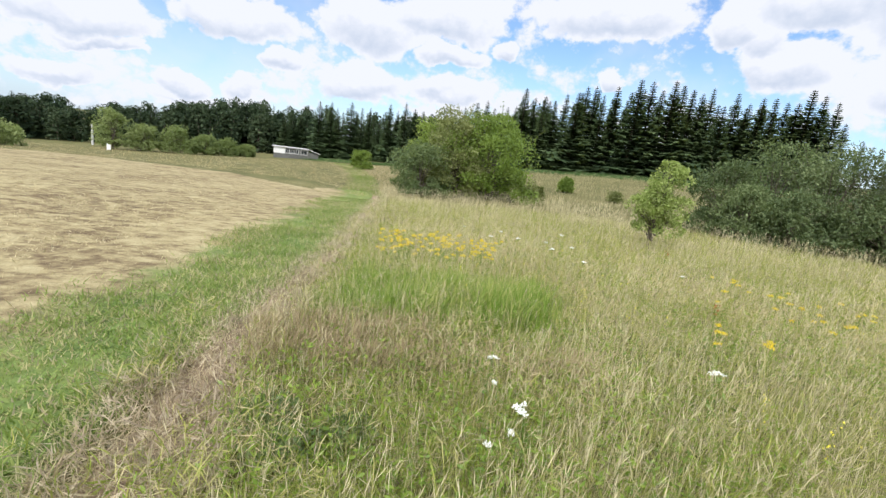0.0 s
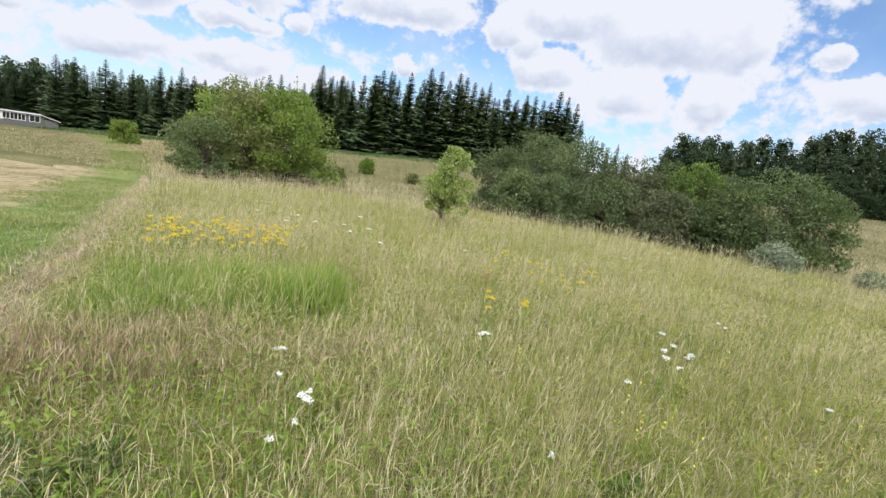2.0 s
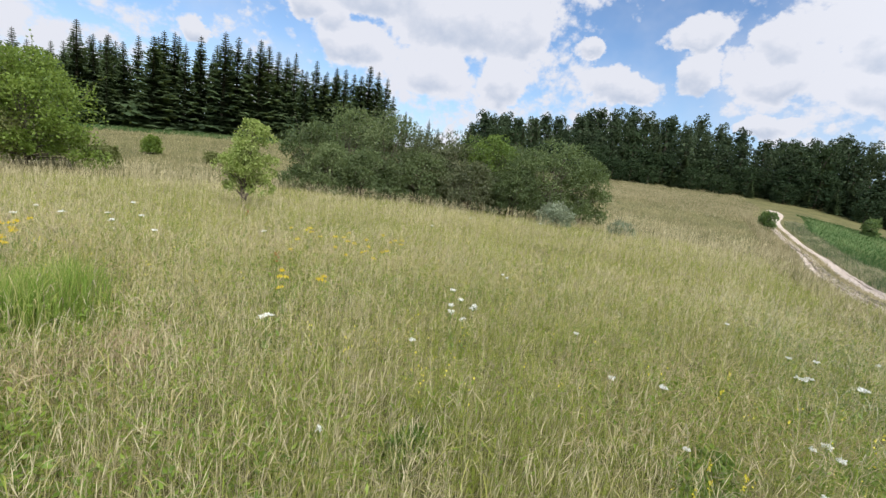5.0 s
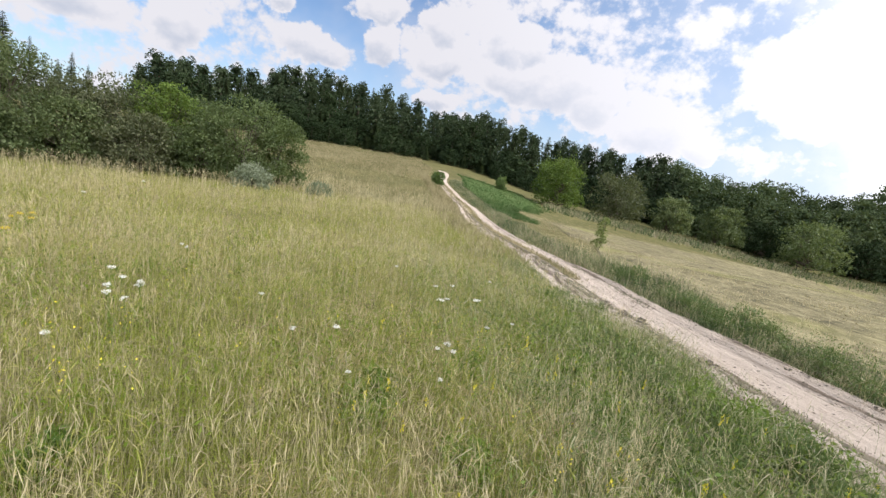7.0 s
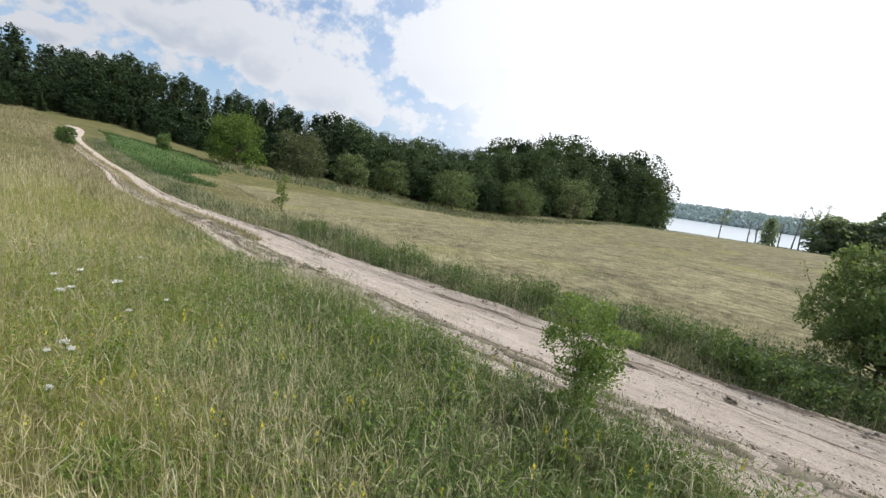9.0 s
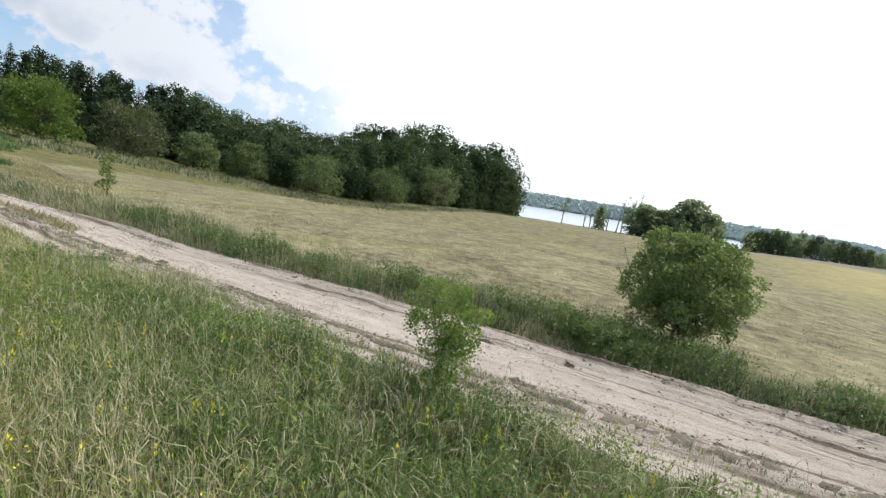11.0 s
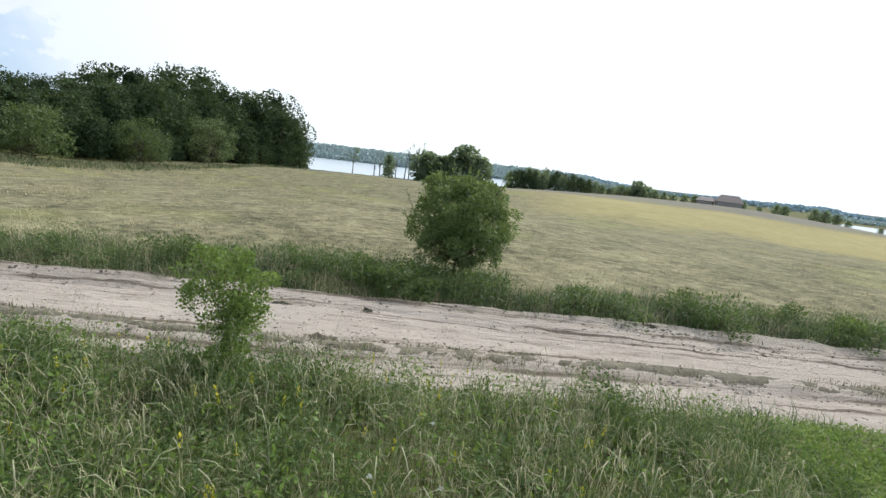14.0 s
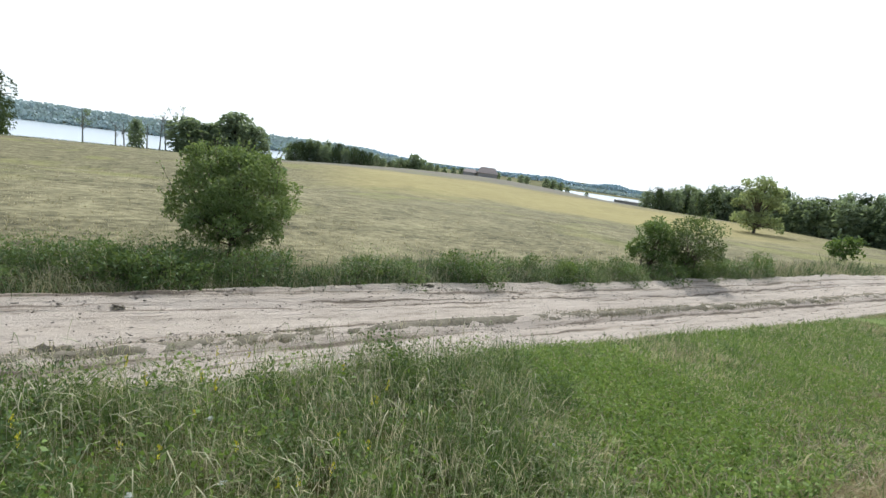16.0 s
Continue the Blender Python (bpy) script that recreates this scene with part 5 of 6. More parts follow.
def house(az, d, long, deep, wall_h, roof_h, roof, label, turn=0, name="house"):
    root = new(name)
    part("wall", boxes((-long / 2, long / 2, -deep / 2, deep / 2, -1, wall_h)), M["house_wall"], root)
    bm = bmesh.new()
    e = 0.5
    pts = [(-long / 2 - e, -deep / 2 - e, wall_h), (long / 2 + e, -deep / 2 - e, wall_h), (long / 2 + e, deep / 2 + e, wall_h), (-long / 2 - e, deep / 2 + e, wall_h), (-long / 2 + roof_h * 0.4, 0, wall_h + roof_h), (long / 2 - roof_h * 0.4, 0, wall_h + roof_h)]
    vs = [bm.verts.new(p) for p in pts]
    for f in ((3, 2, 1, 0), (0, 1, 5, 4), (2, 3, 4, 5), (1, 2, 5), (3, 0, 4)):
        bm.faces.new([vs[i] for i in f])
    part("roof", bm, M[roof], root, "pitched roof")
    for k in range(int(long // 3)):
        x = -long / 2 + 1.6 + k * 3
        part("window", boxes((x - 0.5, x + 0.5, deep / 2 - 0.02, deep / 2 + 0.05, 0.9, 2.1)), M["dark_glass"], root)
    x, y, z = spot(az, d)
    root.matrix_basis = Matrix.Translation((x, y, z)) @ pose(0, 0, 0, 0, 0, -az + turn)
    return tagged(root, label, "house", "far farm buildings")


house(-163.6, 222, 9, 7, 2.4, 2.8, "red_roof", "farmhouse with a dull red pitched roof behind the field", 5)
house(-165.7, 224, 6, 6, 2.2, 1.6, "red_roof", "low farm building with a red roof", -8)
house(-146.7, 225, 11, 8, 1.6, 1.0, "roof_sheet", "long low barn with a pale sheet roof", -6, "barn")


def pole(az, d, h):
    root = new("power_pole")
    v, f = tube([(0, 0, -0.3), (0, 0, h)], [0.17, 0.12], 8)
    mesh_part("post", v, f, M["concrete"], root)
    part("cap", boxes((-0.13, 0.13, -0.13, 0.13, h, h + 0.06)), M["concrete"], root)
    x, y, z = spot(az, d)
    root.location = (x, y, z)
    return tagged(root, "pale concrete pole behind the bushes", "pole")


pole(-37.8, 92, 3.1)
_b = part("marker_board", boxes((-0.22, 0.22, -0.04, 0.04, 0.1, 0.75), (-0.28, -0.22, -0.05, 0.05, 0, 0.85)), M["white_paint"])
_b.location = spot(-36.5, 74)
tagged(_b, "small white board before the light green bushes", "board")

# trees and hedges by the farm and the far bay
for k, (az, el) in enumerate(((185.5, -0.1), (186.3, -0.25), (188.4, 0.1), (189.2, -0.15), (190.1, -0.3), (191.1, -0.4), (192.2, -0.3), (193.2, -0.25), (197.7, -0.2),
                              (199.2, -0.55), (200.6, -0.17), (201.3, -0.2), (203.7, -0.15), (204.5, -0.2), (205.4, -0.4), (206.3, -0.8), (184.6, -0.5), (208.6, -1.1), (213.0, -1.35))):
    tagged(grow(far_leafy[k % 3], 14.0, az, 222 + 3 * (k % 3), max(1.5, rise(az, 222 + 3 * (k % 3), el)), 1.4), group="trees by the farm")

# ---- grass ----
def keep_meadow(x, y):
    """Places that carry tall meadow grass: north of the road, east of the mown strip."""
    ok = (y > road_mid(x) + road_north(x) + 0.04) & (x > strip_right(y) + (0.22 + 0.26 * smooth(5.5, 1.5, y)) * smooth(-3, 0, y) + 0.16 * hash_noise(x, y, 3, 31))
    lawn = (x < -1.9 + 0.5 * hash_noise(x, y, 1.6, 32) + 0.25 * hash_noise(x, y, 5, 35)) & (y < road_mid(x) + 4.2)
    return ok & ~lawn


def meadow(name, seed, n, az0, az1, d0, d1, h0, h1, width, mat, label, power=1.0, lean=0.7, keep=keep_meadow, wind=(0.03, 0.0), plain=False, gaps=False, bend=0.35):
    r = np.random.RandomState(seed)
    x, y = scatter(r, n, az0, az1, d0, d1, power)
    k = keep(x, y)
    if gaps:
        k &= 0.8 * hash_noise(x, y, 10.0, seed + 2) + 0.8 * hash_noise(x, y, 4.0, seed + 3) + r.normal(0, 0.3, n) > -0.15
    x, y = x[k], y[k]
    clump = 0.8 + 0.36 * hash_noise(x, y, 1.6, seed) + 0.30 * hash_noise(x, y, 5.0, seed + 1)
    h = (h0 + (h1 - h0) * r.uniform(0, 1, len(x))) * np.clip(clump, 0.35, 1.3)
    h = h * (0.45 + 0.55 * smooth(0.3, 1.1, x - strip_right(y))) * (1 - 0.55 * smooth(-0.9, -2.0, x) * smooth(-1.5, -3.0, y))
    return blades(name, x, y, h, width * r.uniform(0.6, 1.4, len(x)), mat, lean, wind, seed, label, "grass", plain=plain, bend=bend)


def inland(x, y):
    """Meadow away from the greener edge by the track."""
    return keep_meadow(x, y) & (y > road_mid(x) + 4.6 - 2.5 * smooth(1.5, 8, x) + 1.1 * hash_noise(x, y, 1.3, 33) + 0.7 * hash_noise(x, y, 4.0, 34))


def reeds(name, seed, n, az0, az1, d0, d1, h0, h1, label, power=1.0, keep=inland, thick=0.003, mat=M["stalks"]):
    r = np.random.RandomState(seed)
    x, y = scatter(r, n, az0, az1, d0, d1, power)
    k = keep(x, y) & (hash_noise(x, y, 0.9, 60) + 0.7 * hash_noise(x, y, 2.6, 61) + r.normal(0, 0.4, n) > -0.35)
    x, y = x[k], y[k]
    return stalks(name, x, y, h0 + (h1 - h0) * r.uniform(0, 1, len(x)), mat, seed, label, 0.28, (0.03, 0.01), thick)


def herbs(name, seed, n, az0, az1, d0, d1, leaf, high, mat, label, keep=keep_meadow, power=1.2, slim=0.17, lift=0.0):
    """Low leafy herbs between the blades, in tufts."""
    r = np.random.RandomState(seed)
    x, y = scatter(r, n // 10, az0, az1, d0, d1, power)
    k = keep(x, y) & (hash_noise(x, y, 1.1, seed) + r.normal(0, 0.3, len(x)) > 0.05)
    x, y = np.repeat(x[k], 10), np.repeat(y[k], 10)
    x, y = x + r.normal(0, leaf * 1.5, len(x)), y + r.normal(0, leaf * 1.5, len(x))
    z = land(x, y) + lift + high * r.uniform(0.1, 1, len(x))
    v, f = leaf_quads(np.stack([x, y, z], -1), leaf, r, np.tile((0, 0, 0.35), (len(x), 1)), 0.0, slim)
    return tagged(mesh_part(name, v, f, mat), label, "herbs", kind="stuff")


meadow("meadow_grass", 301, 210000, -42, 150, 0.9, 8.5, 0.14, 0.48, 0.0026, M["grass"], "tangled meadow grass, green below and dry above", 1.15, 1.15, inland, (0.03, 0.0), gaps=True, bend=0.7)
meadow("meadow_grass", 318, 60000, 120, 330, 0.3, 4.2, 0.08, 0.30, 0.004, M["verge_near"], "low tangled grass on the knoll", 1.2, 1.0, keep_meadow, (0.0, 0.0), gaps=True)
meadow("meadow_grass", 319, 30000, -30, 120, 0.3, 1.6, 0.08, 0.26, 0.004, M["grass"], "low tangled grass on the knoll", 1.2, 1.0, keep_meadow, (0.0, 0.0), gaps=True)
meadow("meadow_grass", 302, 230000, -25, 150, 7.0, 25, 0.20, 0.48, 0.008, M["grass"], "tall mixed meadow grass, green and straw-coloured", 1.1, 0.8, plain=True)
meadow("meadow_grass", 303, 110000, -20, 110, 23, 75, 0.25, 0.5, 0.028, M["rough"], "dry straw-coloured grass on the slope", 1.2, keep=lambda x, y: keep_meadow(x, y) & (np.abs(x - path_mid(y)) > 1.2), plain=True)


def tangle(name, seed, n, az0, az1, d0, d1, size, low, high, mat, label, keep, power=1.2, slim=0.024):
    """Fine bent bits of blade that lie across one another in every direction."""
    r = np.random.RandomState(seed)
    x, y = scatter(r, n, az0, az1, d0, d1, power)
    k = keep(x, y) & (0.7 * hash_noise(x, y, 7.0, seed) + 0.5 * hash_noise(x, y, 2.2, seed + 1) + r.normal(0, 0.4, n) > -0.35)
    x, y = x[k], y[k]
    top = np.clip(0.75 + 0.35 * hash_noise(x, y, 1.6, 301) + 0.25 * hash_noise(x, y, 5.0, 302), 0.3, 1.2)
    z = land(x, y) + (low + (high - low) * r.uniform(0, 1, len(x)) ** 0.7) * top
    v, f = leaf_quads(np.stack([x, y, z], -1), size, r, np.tile((0.1, 0.0, 0.55), (len(x), 1)), 0.0, slim)
    return tagged(mesh_part(name, v, f, mat), label, "grass", kind="stuff")


tangle("tangled_grass", 361, 200000, -42, 150, 1.0, 8.0, 0.085, 0.04, 0.36, M["tangle"], "fine tangled blades of yellow-green meadow grass", inland)
tangle("tangled_grass", 362, 90000, -30, 130, 7.0, 17.0, 0.13, 0.10, 0.42, M["tangle"], "fine tangled blades of yellow-green meadow grass", inland, 1.2, 0.035)
tangle("russet_blades", 371, 60000, -42, 150, 1.2, 9.0, 0.09, 0.22, 0.5, M["russet"], "withered russet blades in the meadow grass", lambda x, y: inland(x, y) & (hash_noise(x, y, 0.7, 372) + 0.6 * hash_noise(x, y, 2.4, 373) > 0.1), 1.2, 0.02)
reeds("dry_stalks", 304, 17000, -42, 150, 1.2, 9, 0.38, 0.66, "dry seed-bearing grass stalks in the meadow", 1.1)
reeds("dry_stalks", 307, 24000, -25, 115, 8, 32, 0.42, 0.66, "dry seed-bearing grass stalks in the meadow", 1.2)
herbs("meadow_herbs", 335, 95000, -42, 150, 1.2, 10, 0.038, 0.36, M["lime"], "lime green herbs among the meadow grass")
herbs("meadow_herbs", 308, 40000, -42, 190, 1.0, 9, 0.045, 0.26, M["herb"], "low green herbs among the meadow grass")
herbs("yellow_florets", 374, 4200, 0, 130, 2.2, 11, 0.013, 0.42, M["petal_yellow"], "tiny yellow florets scattered in the meadow", inland, 1.1, 0.5, 0.06)
meadow("rough_grass", 305, 60000, -70, -3, 26, 85, 0.2, 0.4, 0.03, M["russet"], "russet rough grass behind the stubble field", 1.2, 0.6, lambda x, y: (y > far_line(x)) & ((x < strip_left(y)) | (x > strip_right(y)) | (y > 27)) & (np.abs(x - path_mid(y)) > 1.2), plain=True)
meadow("hill_grass", 306, 50000, 60, 92, 50, 125, 0.25, 0.5, 0.06, M["rough"], "pale dry grass on the hill", 1.2, 0.6, lambda x, y: y > road_mid(x) + 2, plain=True)
_gx, _gy, _ = spot(1.0, 4.9)
meadow("fresh_grass", 309, 110000, -30, 40, 2.5, 8, 0.36, 0.56, 0.006, M["fresh"], "patch of fresh bright green grass", 1.2, 0.35, lambda x, y: keep_meadow(x, y) & (((x - _gx + 0.15) / 1.35) ** 2 + ((y - _gy) / 1.05) ** 2 + 0.3 * hash_noise(x, y, 2.0, 62) < np.random.RandomState(65).uniform(0.3, 1.3, len(x))))
M["dead_stem"] = grass_material("dead_stem", (0.22, 0.17, 0.09), (0.32, 0.25, 0.14), (0.42, 0.34, 0.2), 0.1, 0.3)
_dx, _dy, _ = spot(-3, 3.3)
reeds("dead_stems", 310, 30000, -50, 40, 2.2, 5, 0.16, 0.34, "brown dead stems below the fresh grass", 1.2, lambda x, y: keep_meadow(x, y) & (((x - _dx) / 1.6) ** 2 + ((y - _dy) / 0.45) ** 2 + 0.3 * hash_noise(x, y, 2.0, 63) < 1), 0.004, M["dead_stem"])


def clumpy(x, y):
    """Where the ragged grass by the track stands; dark hollows lie between."""
    return 0.8 * hash_noise(x, y, 2.4, 98) + 0.7 * hash_noise(x, y, 6.5, 99) > -0.2


def keep_verge(x, y):
    m = road_mid(x)
    gap = ((x - 0.6) / 0.5) ** 2 < 1
    return (y < m - road_south(x) + 0.10 - 0.12 * hash_noise(x, y, 1.5, 41)) & (y > m - 3.3 - 0.5 * hash_noise(x, y, 0.6, 42)) & ~(gap & (y < m - 2.6))


def verge_strip(name, seed, n, x0, x1, h0, h1, width, label, keep, low, high, mat, lean=0.8, plain=False):
    r = np.random.RandomState(seed)
    x = r.uniform(x0, x1, n)
    y = road_mid(x) + r.uniform(low, high, n)
    k = keep(x, y)
    x, y = x[k], y[k]
    h = (h0 + (h1 - h0) * r.uniform(0, 1, len(x))) * np.clip(0.9 + 0.4 * hash_noise(x, y, 1.2, seed) + 0.3 * hash_noise(x, y, 3.5, seed), 0.3, 1.6)
    return blades(name, x, y, h, width * r.uniform(0.6, 1.4, len(x)), mat, lean, (0.05, 0.02), seed, label, "grass", plain=plain)


def tussocks(name, seed, x0, x1, low, high, n, per, h0, h1, width, mat, label, keep, lean=1.1, lift=0.0):
    """Clumps of blades that spread from one root."""
    r = np.random.RandomState(seed)
    x = r.uniform(x0, x1, n)
    y = road_mid(x) + r.uniform(low, high, n)
    k = keep(x, y)
    x, y = x[k], y[k]
    h = (h0 + (h1 - h0) * r.uniform(0, 1, len(x))) * np.clip(0.85 + 0.35 * hash_noise(x, y, 0.9, seed), 0.45, 1.4)
    h = h * (1 - 0.3 * smooth(3, 8, x))
    x, y, h = np.repeat(x, per), np.repeat(y, per), np.repeat(h, per)
    m = len(x)
    return blades(name, x + r.normal(0, 0.07, m), y + r.normal(0, 0.07, m), h * r.uniform(0.45, 1.0, m), width * r.uniform(0.6, 1.4, m), mat, lean, (0.0, 0.0), seed, label, "grass", lift)


tussocks("verge_tussocks", 351, -15, 17, -3.6, -1.40, 2300, 24, 0.24, 0.72, 0.011, M["verge"], "tall ragged grass tussocks on the track's far verge", keep_verge, 1.7)
tussocks("verge_tussocks", 353, -9, -1.4, 1.62, 2.3, 220, 24, 0.12, 0.38, 0.006, M["verge_near"], "ragged grass tussocks at the track's edge", lambda x, y: y > road_mid(x) + road_north(x) - 0.05, 1.3, 0.06)
tussocks("verge_tussocks", 352, -2.6, 13, 1.5, 5.2, 3200, 22, 0.26, 0.72, 0.007, M["verge_near"], "ragged grass tussocks at the meadow's edge by the track", lambda x, y: keep_meadow(x, y) & clumpy(x, y) & (y < road_mid(x) + 5.2 - 2.7 * smooth(1.5, 8, x)), 1.0)
verge_strip("verge_grass", 311, 34000, -14, 16, 0.12, 0.42, 0.012, "dense dark green verge grass beside the track", keep_verge, -4.2, -1.3, M["verge"], 1.2)
verge_strip("verge_grass", 364, 12000, 15, 50, 0.06, 0.18, 0.04, "short straw between the track and the hay", lambda x, y: y < road_mid(x) - 2.6, -11, -2.8, M["hay_straw"], plain=True)
verge_strip("verge_grass", 312, 22000, 15, 66, 0.2, 0.46, 0.035, "dense green verge grass along the track", keep_verge, -2.9, -1.2, M["verge"], plain=True)
verge_strip("verge_grass", 313, 10000, -45, -13, 0.35, 0.65, 0.04, "dense green verge grass along the track", keep_verge, -4.2, -1.3, M["verge"], plain=True)
verge_strip("verge_grass", 314, 46000, -2.6, 13, 0.12, 0.5, 0.006, "green grass at the meadow's edge by the track", lambda x, y: keep_meadow(x, y) & clumpy(x, y) & (y < road_mid(x) + 5.8 - 3.2 * smooth(1.5, 8, x)), 1.6, 5.8, M["verge_near"], 1.1)
verge_strip("verge_grass", 315, 14000, 13, 60, 0.25, 0.5, 0.04, "green grass at the meadow's edge by the track", lambda x, y: y > road_mid(x) + road_north(x) + 0.05, 0.8, 2.9, M["rough"], plain=True)
herbs("verge_herbs", 316, 240000, 95, 235, 6.5, 18, 0.04, 0.46, M["verge_leaf"], "leafy weeds on the far verge of the track", keep_verge)
herbs("verge_herbs", 344, 30000, 85, 205, 1.5, 8, 0.028, 0.42, M["herb"], "bright leafy weeds at the meadow's edge", lambda x, y: keep_meadow(x, y) & (y < road_mid(x) + 5.5))
tangle("tangled_grass", 363, 130000, 85, 215, 0.8, 8.0, 0.08, 0.04, 0.44, M["verge_near"], "dark tangled grass blades at the meadow's edge", lambda x, y: keep_meadow(x, y) & clumpy(x, y) & ~inland(x, y), 1.2, 0.04)
herbs("verge_herbs", 375, 150000, 128, 215, 1.2, 8, 0.034, 0.16, M["verge_leaf"], "dark low leaves in the hollows of the near verge", lambda x, y: keep_meadow(x, y) & ~inland(x, y) & (y < road_mid(x) + 5.5), 1.2, 0.3)
herbs("verge_herbs", 376, 26000, 85, 215, 1.5, 8, 0.042, 0.42, M["herb"], "fresh broad leaves standing in the near verge", lambda x, y: keep_meadow(x, y) & ~inland(x, y) & (y < road_mid(x) + 5.0), 1.2, 0.26)
herbs("verge_herbs", 317, 150000, 85, 205, 1.5, 9, 0.03, 0.40, M["verge_leaf"], "leafy weeds on the near verge of the track", lambda x, y: keep_meadow(x, y) & clumpy(x, y) & (y < road_mid(x) + 5))


M["verge_head"] = grass_material("verge_heads", (0.20, 0.24, 0.10), (0.30, 0.32, 0.16), (0.44, 0.42, 0.27), -0.05, 0.35)


def arching(name, seed, n, x0, x1, low, high, h0, h1, mat, label, keep):
    """Grass stems that rise and bow over with a drooping pale head."""
    r = np.random.RandomState(seed)
    x = r.uniform(x0, x1, n)
    y = road_mid(x) + r.uniform(low, high, n)
    k = keep(x, y)
    x, y = x[k], y[k]
    m = len(x)
    a, h, bow = r.uniform(0, 6.283, m), r.uniform(h0, h1, m), r.uniform(0.15, 0.5, m)
    side = np.stack([-np.sin(a), np.cos(a), 0 * a], -1)
    rows = []
    for t, up, out, wide in ((0, 0, 0, 0.0011), (0.4, 0.55, 0.10, 0.001), (0.7, 0.88, 0.35, 0.0009), (0.85, 1.0, 0.65, 0.0022), (1.0, 0.97, 0.95, 0.0022), (1.1, 0.88, 1.2, 0.0006)):
        p = np.stack([x + np.cos(a) * out * bow * h, y + np.sin(a) * out * bow * h, land(x, y) + up * h], -1)
        rows += [p - side * wide, p + side * wide]
    quads = [np.arange(m)[:, None] * 12 + np.array([[2 * q, 2 * q + 1, 2 * q + 3, 2 * q + 2]]) for q in range(5)]
    return tagged(mesh_part(name, np.stack(rows, 1).reshape(-1, 3), np.concatenate(quads), mat), label, "grass", kind="stuff")


arching("arching_grass", 371, 2400, -2.8, 10, 1.6, 5.6, 0.35, 0.70, M["verge_head"], "pale arching grass heads by the track", lambda x, y: keep_meadow(x, y) & (np.hypot(x - 0.2, y + 0.8) > 1.8))
arching("arching_grass", 373, 5000, -1.2, 8, 5.0, 15, 0.32, 0.62, M["tangle"], "yellowish arching grass in the meadow", lambda x, y: inland(x, y) & (np.hypot(x - 0.2, y + 0.8) > 1.8))
reeds("verge_stalks", 336, 7000, 95, 235, 6.5, 20, 0.4, 0.75, "pale seed-bearing stalks on the far verge", 1.2, keep_verge, 0.004)
reeds("verge_stalks", 337, 4500, 85, 200, 1.5, 7, 0.3, 0.62, "pale seed-bearing stalks at the meadow's edge", 1.2, lambda x, y: keep_meadow(x, y) & (y < road_mid(x) + 5))

r = np.random.RandomState(342)
x = r.uniform(36, 86, 18000)
y = road_mid(x) - 3.0 - r.uniform(0, 1, len(x)) * (3 + 9 * smooth(42, 64, x) + 1.5 * hash_noise(x, x * 0, 0.5, 17))
M["field_green"] = grass_material("field_green_grass", (0.05, 0.11, 0.027), (0.09, 0.165, 0.045), (0.18, 0.22, 0.09), -0.3, 0.3)
blades("field_green_grass", x, y, r.uniform(0.2, 0.5, len(x)), 0.07, M["field_green"], 0.9, (0, 0), 343, "dull green grass of the field beside the track", "grass", plain=True)

# rough band of grass where the hay field meets the wood, and on its lake side
r = np.random.RandomState(340)
az = r.uniform(96, 172, 26000)
d = np.interp(az, [96, 108, 123, 132, 140, 147, 172], [74, 82, 93, 112, 134, 168, 182]) + r.normal(0, 2.5, len(az)) * (az < 150) + r.uniform(-4, 6, len(az)) * (az >= 150)
blades("field_edge_grass", d * np.sin(np.radians(az)), d * np.cos(np.radians(az)), r.uniform(0.4, 1.1, len(az)), 0.16, M["verge"], 0.6, (0, 0), 341, "rough green grass along the field's edge", "grass", plain=True)

M["lawn_grass"] = grass_material("lawn_grass", (0.115, 0.20, 0.045), (0.26, 0.355, 0.09), (0.50, 0.46, 0.26), -0.14, 0.45, 0.12, 0.0, 5.0)
M["strip_grass"] = grass_material("strip_grass", (0.18, 0.26, 0.05), (0.31, 0.37, 0.10), (0.47, 0.42, 0.22), -0.16, 0.45, 0.12, 0.0, 2.5)

# short grass
r = np.random.RandomState(321)
y = -4.6 + 26 * r.uniform(0, 1, 90000) ** 1.7
x = strip_left(y) - 0.5 + (strip_right(y) - strip_left(y) + 0.5) * r.uniform(0, 1, len(y))
k = x - strip_left(y) + 0.7 * hash_noise(x, y, 1.5, 87) + 0.4 * hash_noise(x, y, 4.5, 88) + r.normal(0, 0.3, len(y)) > 0
x, y = x[k], y[k]
blades("short_grass", x, y, r.uniform(0.03, 0.11, len(x)) * np.clip(0.9 + 0.5 * hash_noise(x, y, 2.0, 89), 0.4, 1.6), 0.014, M["strip_grass"], 1.6, (0, 0), 322, "short mown grass on the strip", "grass", 0.095, plain=True)
herbs("lawn_herbs", 338, 60000, -80, -3, 2.0, 16, 0.02, 0.07, M["clover"], "low clover and weeds in the mown strip", lambda x, y: (x > strip_left(y) - 0.2) & (x < strip_right(y)), 1.3, 0.28, 0.07)
x = -1.6 - 18 * r.uniform(0, 1, 60000) ** 1.4
y = road_mid(x) + road_north(x) + r.uniform(-0.05, 3.6, len(x))
blades("short_grass", x, y, r.uniform(0.05, 0.20, len(x)) * np.clip(0.8 + 0.6 * hash_noise(x, y, 2.5, 83), 0.3, 1.8), 0.007, M["lawn_grass"], 1.9, (0, 0), 323, "short mown grass on the verge", "grass", 0.105, plain=True)
tussocks("lawn_tufts", 354, -12, -1.3, 1.7, 5.0, 4200, 11, 0.08, 0.32, 0.012, M["lawn_grass"], "short uneven grass tufts on the mown verge", lambda x, y: y > road_mid(x) + road_north(x), 1.9, 0.10)
